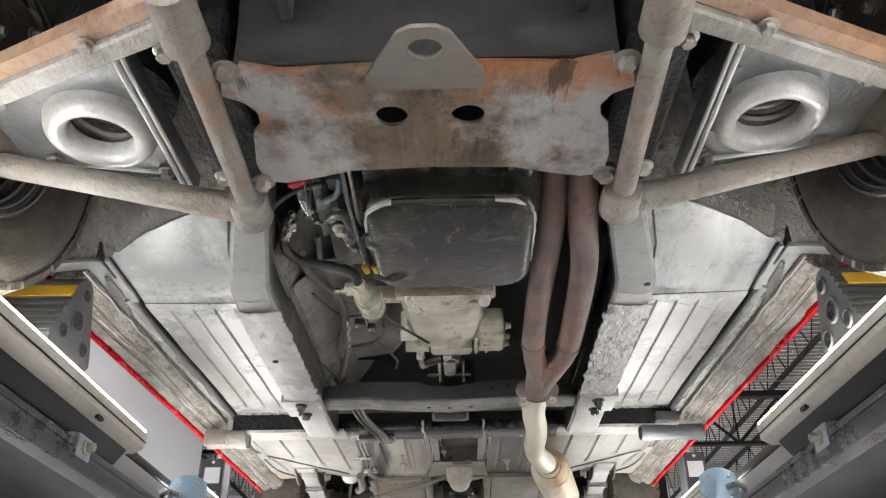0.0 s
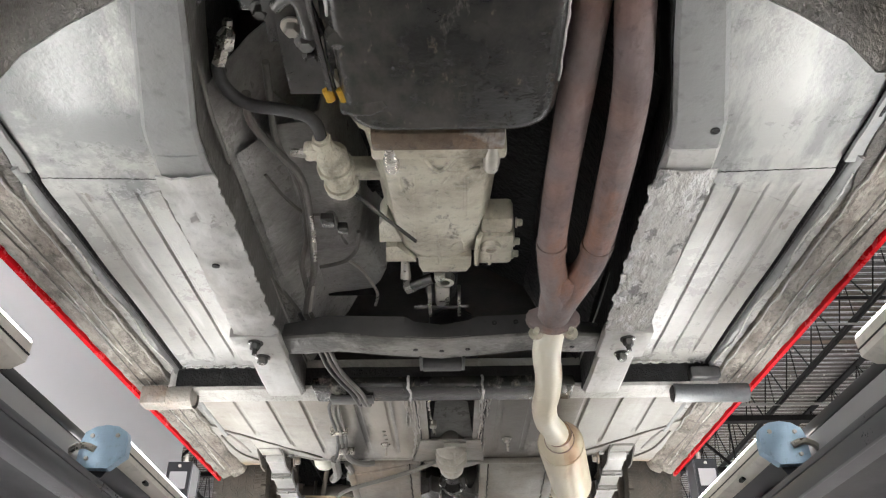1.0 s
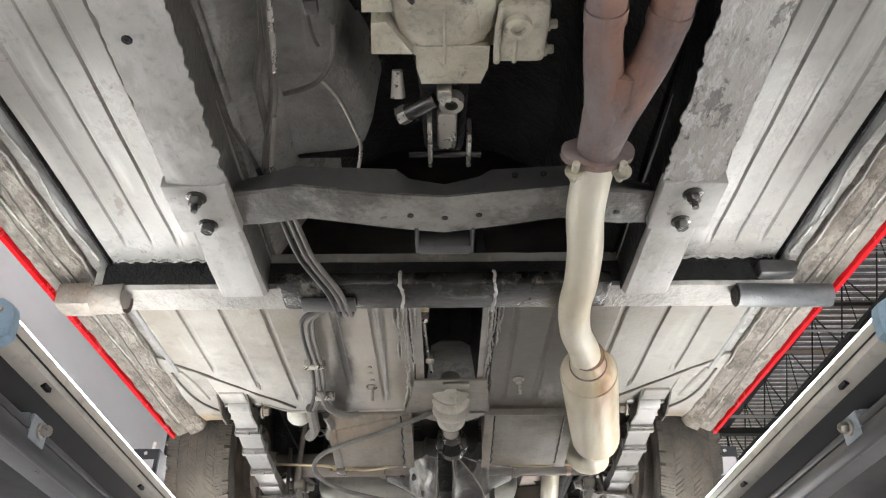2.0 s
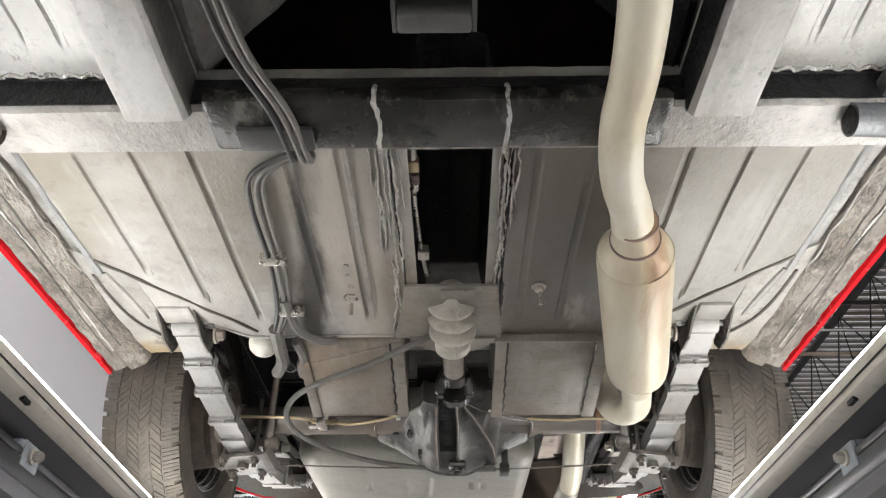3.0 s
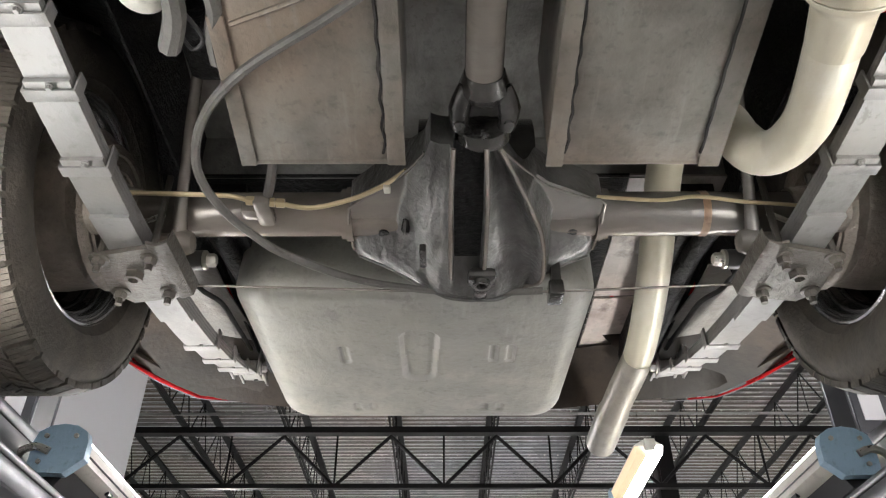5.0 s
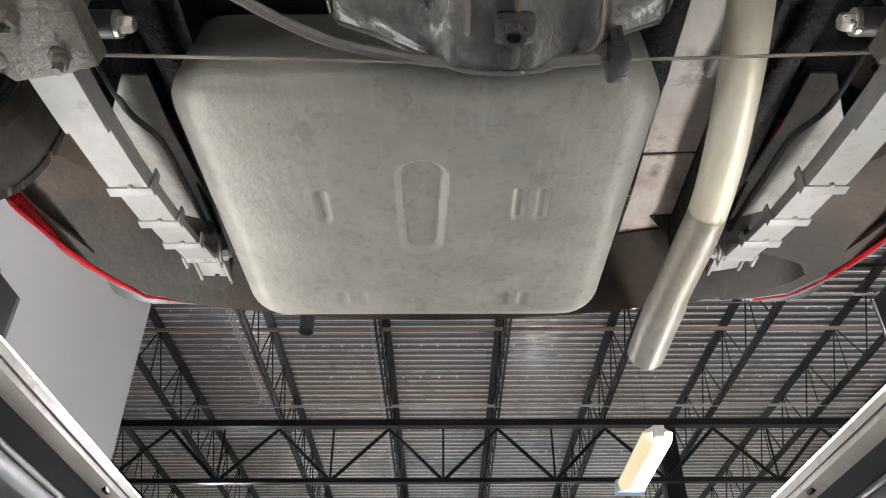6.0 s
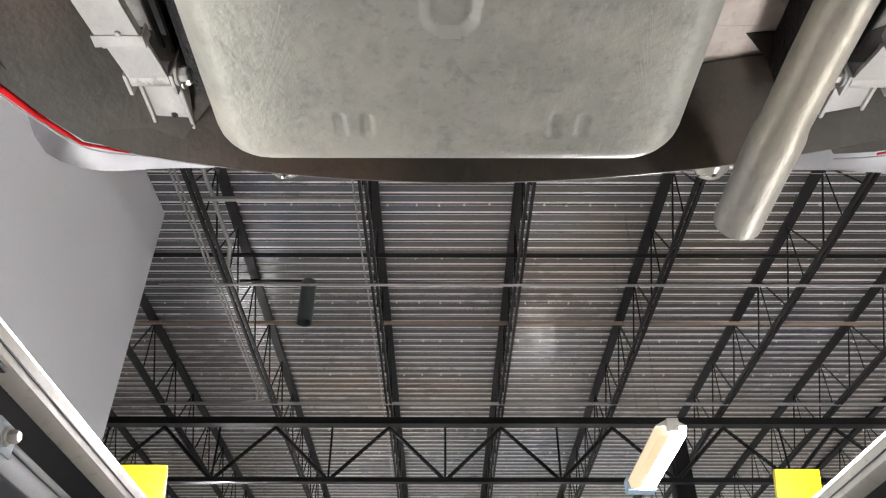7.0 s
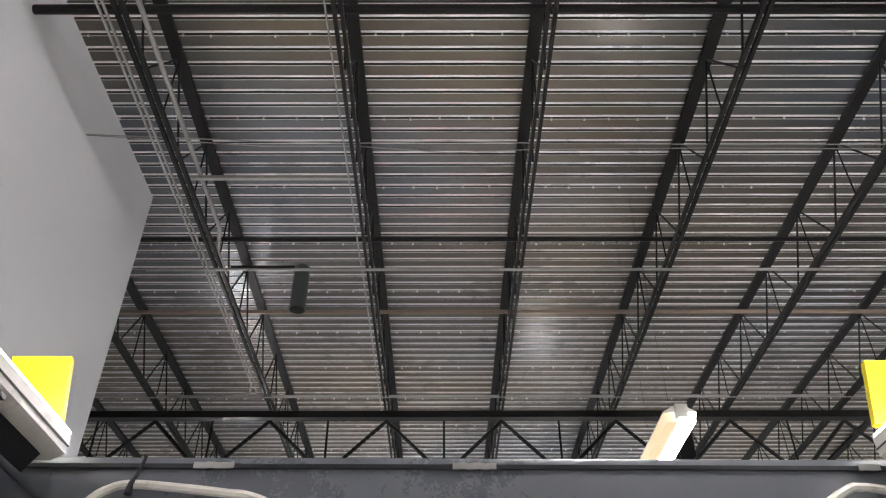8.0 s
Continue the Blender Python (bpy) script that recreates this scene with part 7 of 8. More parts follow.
prop = cp("propshaft", Shape().tube([(0.016, 1.80, 1.905), (0.018, 2.05, 1.885)], 0.024, 20, 1), AXLE, None, "dull grey steel propshaft")
uj = Shape().tube([(-0.016, 2.10, 1.880), (0.055, 2.10, 1.880)], 0.013, 14, 1)
uj.tube([(0.0185, 2.04, 1.886), (0.019, 2.062, 1.884), (0.019, 2.075, 1.883)], [0.026, 0.033, 0.028], 18, 1)
for x in (-0.012, 0.051):
    uj.tube([(x * 0.7 + 0.006, 2.062, 1.880), (x, 2.085, 1.868), (x * 0.95, 2.115, 1.862)], [0.013, 0.015, 0.012], 12, 3)
    uj.lathe([(0, 0.007), (-0.004, 0.007), (-0.004, 0.003)], (x, 2.098, 1.852), "z", 12)
uj.tube([(0.0195, 2.118, 1.876), (0.02, 2.138, 1.874)], [0.036, 0.038], 24, 1)
uj.bolt((0.02, 2.112, 1.845), 0.005, 0.006)
part("universal_joint", uj, IRON, prop)

# ---- leaf springs ----
def spring_line(t):
    """Height of the lowest leaf's top along the spring, t from 0 (front eye) to 1."""
    y = 1.83 + (3.015 - 1.83) * t
    z = 1.862 + 0.075 * t - 0.29 * t * (1 - t)
    return y, z


for s in (-1, 1):
    x0, w = s * 0.490, 0.027

    def leaf(t0, t1, drop):
        rows_ = []
        for k in range(17):
            t = t0 + (t1 - t0) * k / 16
            y, z = spring_line(t)
            rows_.append([(x0 - w, y, z - drop), (x0 + w, y, z - drop)])
        return Shape().grid(rows_, (0, 0, 0.0062))
    spr = cp("leaf_spring", leaf(0.0, 1.0, 0.0), SPRING, None, "grey painted leaf spring")
    for k, (a, b) in enumerate(((0.06, 0.93), (0.14, 0.84), (0.24, 0.74), (0.33, 0.60))):
        part("leaf", leaf(a, b, 0.0068 * (k + 1)), SPRING, spr)
    for t in (0.075, 0.155, 0.255, 0.725, 0.825, 0.915):
        y, z = spring_line(t)
        n_ = sum(1 for a, b in ((0.06, 0.93), (0.14, 0.84), (0.24, 0.74), (0.33, 0.60)) if a < t < b)
        zb = z - 0.0068 * n_
        c_ = Shape().box(x0 - w - 0.005, x0 + w + 0.005, y - 0.009, y + 0.009, zb - 0.004, zb - 0.0003, 0.001)
        for e in (-1, 1):
            c_.box(x0 + e * (w + 0.0035) - 0.0016, x0 + e * (w + 0.0035) + 0.0016, y - 0.009, y + 0.009, zb - 0.003, z + 0.014, 0.0008)
        c_.bolt((x0 + 0.004, y - 0.014, zb - 0.001), 0.004, 0.006)
        part("spring_clip", c_, SPRING, spr)
    y, z = spring_line(0.0)
    eye = Shape().lathe([(-w, 0.021), (w, 0.021), (w, 0.012), (-w, 0.012)], (x0, y - 0.012, z + 0.018), "x", 24, True)
    part("front_eye", eye, SPRING, spr)
    hx_ = s * 0.498
    hb = cp("spring_hanger", Shape().box(hx_ - 0.030, hx_ + 0.030, 1.742, 1.80, 1.874, 1.888, 0.004), REARFLOOR, None, "grey pressed spring hanger")
    part("hanger_pin", Shape().tube([(x0 - 0.05, 1.818, 1.88), (x0 + 0.05, 1.818, 1.88)], 0.008, 8, 1), IRON, hb)
    for e in (-1, 1):
        sweep = [[(hx_ + e * (0.032 + 0.05 * (1.885 - zz)), yy, zz) for yy, zz in row] for row in (((1.750, 1.886), (1.82, 1.886), (1.890, 1.886)), ((1.756, 1.876), (1.82, 1.868), (1.888, 1.868)), ((1.790, 1.862), (1.825, 1.848), (1.872, 1.848)))]
        part("cheek", Shape().grid(sweep, (e * 0.004, 0, 0)), ARCHM, hb, "dark hanger cheek plate")
    cp("hanger_bolt", Shape().bolt((x0 - s * 0.048, 1.835, 1.868), 0.012, 0.016, "x", -s), ARM)
    # axle plate, U-bolts, damper link
    up = Shape().plate([(x0 - s * 0.050, 2.271), (x0 + s * 0.046, 2.296), (x0 + s * 0.053, 2.393), (x0 + s * 0.028, 2.424), (x0 - s * 0.040, 2.414), (x0 - s * 0.068, 2.398), (x0 - s * 0.066, 2.276)], 1.781, 1.789)
    sp_ = cp("spring_plate", up.wobble(0.002, 30), PLATEM, None, "dirty steel spring plate")
    part("plate_fold", Shape().grid([[(x0 - s * x, y, z) for x, z in ((0.040, 1.780), (0.056, 1.776), (0.070, 1.782), (0.074, 1.80))] for y in (2.261, 2.306, 2.356, 2.404)], (0, 0, 0.005)), PLATEM, sp_)
    for dx in (-0.037, 0.037):
        for yy in (2.298, 2.391):
            part("u_bolt", Shape().tube([(x0 + dx, yy, 1.758), (x0 + dx, yy, 1.93)], 0.0055, 8, 1).bolt((x0 + dx, yy, 1.781), 0.010, 0.012), PLATEM, sp_)
    part("centre_nut", Shape().lathe([(0, 0.014), (-0.012, 0.014), (-0.012, 0.008), (-0.004, 0.007)], (x0, 2.341, 1.781), "z", 6), PLATEM, sp_)
    xi = x0 - s * 0.050
    lk = Shape().lathe([(s * -0.026, 0.006), (s * -0.022, 0.016), (s * -0.010, 0.021), (s * 0.004, 0.021), (s * 0.012, 0.014)], (xi - s * 0.008, 2.331, 1.83), "x", 20)
    lk = cp("damper_link", lk, AXLE, None, "ball-jointed damper link")
    part("link_rod", Shape().tube([(xi - s * 0.010, 2.321, 1.842), (xi - s * 0.022, 2.266, 1.90), (xi - s * 0.06, 2.13, 2.02)], [0.012, 0.0085, 0.0085], 10, 3), AXLE, lk)
    part("link_nut", Shape().lathe([(0, 0.012), (s * 0.016, 0.012)], (xi + s * 0.004, 2.326, 1.83), "x", 6), ARM, lk)
    bs = Shape().lathe([(0.0, 0.016), (s * -0.045, 0.016), (s * -0.046, 0.011)], (xi + s * 0.018, 2.398, 1.842), "x", 18)
    bs = cp("damper_bush", bs, SATIN, None, "black rubber bush")
    part("bush_nut", Shape().bolt((xi - s * 0.028, 2.398, 1.842), 0.011, 0.018, "x", -s), STEEL, bs)
    cp("damper_body", Shape().box(xi - s * 0.08 - 0.035, xi - s * 0.08 + 0.035, 2.06, 2.16, 1.99, 2.10, 0.012), DARK, None, "black lever damper")
    cp("bump_rod", Shape().tube([(xi - s * 0.02, 2.42, 1.93), (xi - s * 0.03, 2.7, 1.96), (xi - s * 0.025, 2.98, 1.94)], 0.018, 12, 4), DARK)
    rail = Shape().loft([[(x0 - s * x, y, z) for x, z in ((0.05, 2.03), (0.05, 1.955), (0.11, 1.955), (0.11, 2.03))] for y in (2.44, 2.7, 2.98, 3.05)])
    cp("rear_chassis_rail", rail, DARK, None, "black rear chassis rail")
    # rear shackle
    y, z = spring_line(1.0)
    shk = Shape().lathe([(-w, 0.017), (w, 0.017)], (x0, y, z + 0.014), "x", 20)
    for e in (-1, 1):
        shk.box(x0 + e * 0.031 - 0.003, x0 + e * 0.031 + 0.003, y - 0.012, y + 0.024, z - 0.004, z + 0.075, 0.002)
    shk.bolt((x0 - s * 0.034, y, z + 0.014), 0.011, 0.014, "x", -s)
    cp("rear_shackle", shk, SPRING)
    sb = Shape().box(x0 - 0.025, x0 + 0.025, 3.045, 3.135, 1.962, 1.968, 0.002)
    for e in (-1, 1):
        sb.box(x0 + e * 0.027 - 0.003, x0 + e * 0.027 + 0.003, 3.03, 3.145, 1.957, 2.05, 0.002)
    sb.box(x0 - 0.03, x0 + 0.03, 3.136, 3.142, 1.957, 2.05, 0.002)
    sb = cp("shackle_bracket", sb, SPRING, None, "grey shackle bracket")
    part("bracket_hole", Shape().lathe([(-0.0006, 0.005), (0.0006, 0.005), (0.0006, 0.001), (-0.0006, 0.001)], (x0 + 0.004, 3.105, 1.9612), "z", 10, True), DARK, sb)
    cp("shackle_bolt", Shape().bolt((x0 - s * 0.032, 3.04, 1.972), 0.012, 0.012, "x", -s), STEEL, None, "bright shackle bolt")

# ---- fuel tank ----
def tank_dent(x, y):
    """Depth of the long tapered slot and the short slots pressed into the bottom."""
    def soft(v):
        v = min(1.0, max(0.0, v))
        return v * v * (3 - 2 * v)
    yy = min(2.834, max(2.668, y))
    t = (yy - 2.668) / 0.166
    d = 0.010 * soft((0.041 - 0.005 * t - math.hypot(x + 0.079 + 0.004 * t, y - yy)) / 0.014)
    for cx, y0, y1, r, h in ((-0.225, 2.707, 2.768, 0.0105, 0.006), (0.062, 2.702, 2.762, 0.0105, 0.006), (0.096, 2.702, 2.762, 0.0105, 0.006),
                             (-0.225, 3.0, 3.03, 0.010, 0.004), (-0.190, 3.0, 3.03, 0.010, 0.004), (0.055, 3.0, 3.03, 0.010, 0.004), (0.090, 3.0, 3.03, 0.010, 0.004)):
        d = max(d, h * soft((r - math.hypot(x - cx, y - min(y1, max(y0, y)))) / 0.006))
    return d + 0.0006 * noise.noise(Vector((x * 70, y * 160, 0)))


def tank_shape():
    bm = bmesh.new()
    bmesh.ops.create_cube(bm, size=1)
    for p in bm.verts:
        low = p.co.z < 0
        front = p.co.y < 0
        x = -0.084 + p.co.x * (0.628 if low else 0.65)
        y = (2.470 if front else 3.110) if low else (2.53 if front else 3.125)
        z = (1.834 if front else 1.858) if low else 2.02
        p.co = (x, y, z)
    up = [e for e in bm.edges if abs(e.verts[0].co.z - e.verts[1].co.z) > 0.1]
    bmesh.ops.bevel(bm, geom=up, offset=0.068, segments=6, affect="EDGES", profile=0.5)
    low = [e for e in bm.edges if e.verts[0].co.z < 1.9 and e.verts[1].co.z < 1.9 and any(abs(f.normal.z) < 0.7 for f in e.link_faces)]
    bmesh.ops.bevel(bm, geom=low, offset=0.048, segments=8, affect="EDGES", profile=0.5)
    # pressed recesses in the flat bottom
    bm.normal_update()
    flat = max((f for f in bm.faces if f.normal.z < -0.9), key=lambda f: f.calc_area())
    n_, c_ = flat.normal.copy(), flat.calc_center_median()
    rim_edges = list(flat.edges)
    bmesh.ops.delete(bm, geom=[flat], context="FACES_ONLY")
    nx, ny = 132, 112
    net = []
    for j in range(ny + 1):
        row = []
        for i in range(nx + 1):
            x, y = -0.27 + 0.41 * i / nx, 2.60 + 0.455 * j / ny
            z = c_.z - (n_.x * (x - c_.x) + n_.y * (y - c_.y)) / n_.z
            row.append(bm.verts.new((x, y, z + tank_dent(x, y))))
        net.append(row)
    quads = [bm.faces.new((net[j][i], net[j + 1][i], net[j + 1][i + 1], net[j][i + 1])) for j in range(ny) for i in range(nx)]
    bm.edges.index_update()
    inner_edges = [e for e in {e for f in quads for e in f.edges} if len(e.link_faces) == 1]
    bmesh.ops.triangle_fill(bm, edges=rim_edges + sorted(inner_edges, key=lambda e: e.index), use_beauty=True, normal=(0, 0, -1))
    return Shape().take(bm)


tank = cp("fuel_tank", tank_shape(), TANKM, None, "grey textured fuel tank with pressed ribs", 60)
# paler slot walls: the side light they catch is put into the colour
tank.data.materials.append(SLOTSHINE)
for f in tank.data.polygons:
    if len(f.vertices) == 4 and -0.26 < f.center.x < 0.13 and 2.61 < f.center.y < 2.95 and abs(f.normal.z) < 0.93:
        f.material_index = 1

# ---- cables, lines and small parts ----
def line(name, pts, r, mat, label=""):
    return cp(name, Shape().tube(pts, r, 8, 6), mat, None, label)


line("handbrake_cable", [(-0.005, 1.85, 1.885), (-0.043, 1.842, 1.858), (-0.149, 1.914, 1.842), (-0.2595, 1.987, 1.834), (-0.321, 2.054, 1.832), (-0.352, 2.125, 1.828), (-0.352, 2.175, 1.816), (-0.332, 2.235, 1.810), (-0.303, 2.285, 1.808), (-0.270, 2.325, 1.806), (-0.178, 2.383, 1.800), (-0.076, 2.407, 1.794), (0.02, 2.412, 1.790), (0.12, 2.40, 1.786)], 0.0062, PALE_HOSE, "pale ribbed handbrake cable")
line("brake_rod", [(-0.43, 2.405, 1.80), (0.0, 2.408, 1.789), (0.17, 2.403, 1.788), (0.42, 2.405, 1.80)], 0.0020, AXLE, "thin steel brake rod")
cp("brake_compensator", Shape().box(0.128, 0.152, 2.385, 2.425, 1.772, 1.80, 0.005).box(0.134, 0.15, 2.395, 2.415, 1.80, 1.85, 0.003), IRON)
cp("cable_bracket", Shape().box(-0.285, -0.245, 1.97, 2.03, 1.856, 1.868, 0.004), BATT)
line("axle_brake_line", [(-0.50, 2.26, 1.87), (-0.40, 2.262, 1.868), (-0.345, 2.262, 1.865), (-0.32, 2.268, 1.862)], 0.0038, BRASS, "brass brake line")
line("axle_brake_line", [(-0.288, 2.272, 1.862), (-0.275, 2.273, 1.860), (-0.229, 2.282, 1.858), (-0.17, 2.263, 1.858), (-0.119, 2.231, 1.858), (-0.085, 2.20, 1.86)], 0.0038, BRASS, "brass brake line")
for x_, y_ in ((-0.315, 2.268), (-0.286, 2.272), (-0.272, 2.274)):
    cp("pipe_nut", Shape().tube([(x_ - 0.006, y_, 1.861), (x_ + 0.006, y_ + 0.001, 1.861)], 0.0075, 6, 1), BRASS, None, "brass pipe nut")
line("axle_hose", [(-0.298, 2.285, 1.866), (-0.285, 2.25, 1.872), (-0.272, 2.20, 1.885), (-0.266, 2.15, 1.92), (-0.25, 2.12, 1.98)], 0.0075, PALE_HOSE, "rubber brake hose to the axle")
line("axle_brake_line", [(0.19, 2.262, 1.862), (0.28, 2.268, 1.860), (0.336, 2.262, 1.862), (0.40, 2.276, 1.864), (0.46, 2.285, 1.866), (0.52, 2.30, 1.872)], 0.003, BRASS, "brass brake line")
cp("pipe_clip", Shape().box(-0.118, -0.108, 2.225, 2.24, 1.85, 1.858, 0.002), WHITEP, None, "white pipe clip")
cp("brake_union", Shape().box(-0.312, -0.286, 2.262, 2.322, 1.852, 1.872, 0.005).box(-0.334, -0.296, 2.288, 2.312, 1.856, 1.875, 0.004), AXLE, None, "cast brake union block")
for dx, z in ((0.0, 1.868), (0.012, 1.866), (0.022, 1.869)):
    line("fuel_line", [(-0.275 + dx, 0.93, 1.895), (-0.255 + dx, 1.02, 1.87), (-0.235 + dx, 1.10, 1.845), (-0.20 + dx, 1.18, 1.827), (-0.19 + dx, 1.27, 1.83), (-0.20 + dx, 1.30, z), (-0.265 + dx, 1.345, z), (-0.282 + dx, 1.42, z), (-0.286 + dx, 1.58, z), (-0.30 + dx, 1.72, z), (-0.318 + dx * 0.5, 1.80, z - 0.01)], 0.0042, PALE_HOSE if dx else HOSE)
cp("line_clip", Shape().box(-0.25, -0.155, 1.205, 1.245, 1.823, 1.832, 0.003), SATIN)
for y in (1.56, 1.735):
    cp("line_clip", Shape().box(-0.30, -0.255, y, y + 0.014, 1.858, 1.878, 0.003), STEEL)
line("fuel_hose", [(-0.318, 1.80, 1.862), (-0.32, 1.86, 1.852), (-0.325, 1.92, 1.85), (-0.345, 1.97, 1.85)], 0.013, PALE_HOSE, "pale rubber fuel hose")
line("fuel_hose", [(-0.285, 1.70, 1.868), (-0.275, 1.80, 1.862), (-0.24, 1.85, 1.862), (-0.21, 1.86, 1.868)], 0.009, PALE_HOSE)
line("fuel_hose", [(-0.29, 1.86, 1.866), (-0.284, 1.92, 1.862), (-0.295, 1.96, 1.862), (-0.298, 2.0, 1.86)], 0.010, PALE_HOSE)
pump = cp("fuel_pump", Shape().lathe([(0.0, 0.0), (0.004, 0.018), (0.014, 0.028), (0.026, 0.031), (0.05, 0.03), (0.1, 0.03)], (-0.366, 1.915, 1.862), "z", 28), WHITEP, None, "white round fuel pump cap")
line("pump_wire", [(-0.335, 1.94, 1.86), (-0.322, 1.975, 1.855), (-0.305, 1.96, 1.855), (-0.318, 1.93, 1.86)], 0.0025, HOSE)
# wires and pipes beside the engine and the gearbox
for pts_, r_, m_ in (([(-0.251, 0.143, 1.885), (-0.264, 0.161, 1.888), (-0.278, 0.196, 1.89), (-0.292, 0.272, 1.892), (-0.291, 0.328, 1.895), (-0.299, 0.4, 1.898), (-0.308, 0.459, 1.9)], 0.0032, HOSE),
                     ([(-0.316, 0.456, 1.9), (-0.322, 0.542, 1.901), (-0.312, 0.604, 1.901), (-0.299, 0.642, 1.902), (-0.302, 0.695, 1.903), (-0.313, 0.762, 1.904), (-0.296, 0.84, 1.904), (-0.277, 0.945, 1.905)], 0.0036, PALE_HOSE),
                     ([(-0.302, 0.379, 1.9), (-0.315, 0.469, 1.901), (-0.32, 0.557, 1.902), (-0.319, 0.676, 1.903), (-0.323, 0.795, 1.904), (-0.315, 0.898, 1.905)], 0.0028, HOSE),
                     ([(-0.241, 0.313, 1.905), (-0.246, 0.368, 1.904), (-0.225, 0.434, 1.904), (-0.202, 0.488, 1.903), (-0.201, 0.561, 1.902), (-0.213, 0.677, 1.902), (-0.224, 0.772, 1.901), (-0.252, 0.879, 1.901), (-0.268, 0.95, 1.9)], 0.0062, PALE_HOSE),
                     ([(-0.208, 0.268, 1.915), (-0.216, 0.339, 1.914), (-0.223, 0.42, 1.912), (-0.211, 0.499, 1.911), (-0.209, 0.571, 1.91), (-0.22, 0.67, 1.909), (-0.244, 0.762, 1.908), (-0.25, 0.867, 1.906), (-0.267, 0.96, 1.905)], 0.0052, PALE_HOSE),
                     ([(-0.201, 0.588, 1.9), (-0.211, 0.692, 1.9), (-0.232, 0.811, 1.9), (-0.265, 0.963, 1.9)], 0.0045, STEEL),
                     ([(-0.26, 0.516, 1.925), (-0.244, 0.568, 1.924), (-0.22, 0.615, 1.923), (-0.19, 0.623, 1.922), (-0.17, 0.619, 1.922), (-0.164, 0.691, 1.921), (-0.159, 0.712, 1.92)], 0.0026, PALE_HOSE),
                     ([(-0.136, 0.68, 1.925), (-0.145, 0.737, 1.926), (-0.166, 0.778, 1.928), (-0.189, 0.796, 1.929), (-0.22, 0.808, 1.93)], 0.0036, PALE_HOSE),
                     ([(-0.163, 0.778, 1.925), (-0.145, 0.818, 1.929), (-0.132, 0.874, 1.932), (-0.125, 0.927, 1.936), (-0.134, 0.984, 1.94)], 0.003, STEEL),
                     ([(-0.311, 0.51, 1.9), (-0.301, 0.596, 1.901), (-0.295, 0.676, 1.902), (-0.293, 0.775, 1.904), (-0.293, 0.898, 1.905)], 0.0015, STEEL)):
    line("wire", pts_, r_, m_)
line("engine_wire", [(-0.120, -0.03, 1.875), (-0.15, 0.006, 1.872), (-0.185, 0.028, 1.87), (-0.206, 0.042, 1.87), (-0.202, 0.05, 1.872), (-0.18, 0.05, 1.88)], 0.0042, RED, "red engine hose")
line("engine_wire", [(-0.135, 0.035, 1.872), (-0.145, 0.073, 1.87), (-0.158, 0.082, 1.868), (-0.162, 0.092, 1.87), (-0.155, 0.11, 1.88)], 0.0045, TEAL, "dark teal engine hose")
line("wire", [(-0.185, 0.0, 1.875), (-0.186, 0.05, 1.868), (-0.192, 0.102, 1.867), (-0.188, 0.095, 1.87), (-0.178, 0.04, 1.875)], 0.0016, HOSE)
line("dipstick_tube", [(-0.119, -0.03, 1.872), (-0.120, 0.08, 1.868), (-0.122, 0.19, 1.86), (-0.118, 0.245, 1.85)], 0.0028, STEEL, "thin steel dipstick tube")
cp("engine_mount", Shape().grid([[(-0.178, 0.052, 1.872), (-0.16, 0.06, 1.88)], [(-0.18, 0.12, 1.868), (-0.155, 0.13, 1.876)], [(-0.182, 0.19, 1.868), (-0.172, 0.195, 1.876)]], (0, 0, 0.005)), IRON, None, "pale folded engine mount plate")
cp("engine_mount", Shape().tube([(-0.166, 0.14, 1.87), (-0.15, 0.125, 1.868), (-0.135, 0.13, 1.866), (-0.130, 0.17, 1.862)], [0.008, 0.009, 0.012, 0.014], 10, 3), IRON, None, "cast engine mount arm")
cp("bracket_bolt", Shape().bolt((-0.139, 0.185, 1.866), 0.010, 0.012), PANM)
line("wire", [(-0.165, 0.055, 1.875), (-0.21, 0.07, 1.872), (-0.255, 0.12, 1.868), (-0.270, 0.176, 1.866), (-0.275, 0.25, 1.868), (-0.282, 0.332, 1.872), (-0.285, 0.42, 1.875)], 0.003, PALE_HOSE)
for x, y in ((-0.167, 1.711), (0.168, 1.675)):
    cp("floor_stud", Shape().bolt((x, y, 1.878), 0.009, 0.01).tube([(x + 0.002, y + 0.004, 1.87), (x + 0.002, y + 0.008, 1.845)], 0.0035, 8, 1), STEEL)
for x, y in ((-0.163, 1.603), (-0.163, 1.636), (-0.162, 1.673)):
    cp("floor_rivet", Shape().bolt((x, y, 1.879), 0.005, 0.004, washer=False), UNDER)
line("handbrake_link", [(-0.04, 1.38, 1.90), (-0.04, 1.46, 1.895), (-0.035, 1.57, 1.89), (-0.028, 1.65, 1.885)], 0.0035, STEEL)
adj = cp("cable_adjuster", Shape().box(-0.048, -0.030, 1.348, 1.372, 1.888, 1.904, 0.003), BRASS, None, "brass and steel cable adjuster")
part("adjuster_top", Shape().tube([(-0.040, 1.30, 1.903), (-0.040, 1.346, 1.897)], [0.006, 0.008], 8, 1), STEEL, adj)
part("clevis", Shape().box(-0.050, -0.030, 1.374, 1.396, 1.886, 1.906, 0.003), DOWNP, adj, "rusty clevis")
part("adjuster_nut", Shape().tube([(-0.040, 1.396, 1.896), (-0.040, 1.418, 1.896)], 0.008, 6, 1), STEEL, adj)
part("link_clip", Shape().box(-0.041, -0.022, 1.570, 1.594, 1.880, 1.898, 0.003), STEEL, adj, "bright link clip")


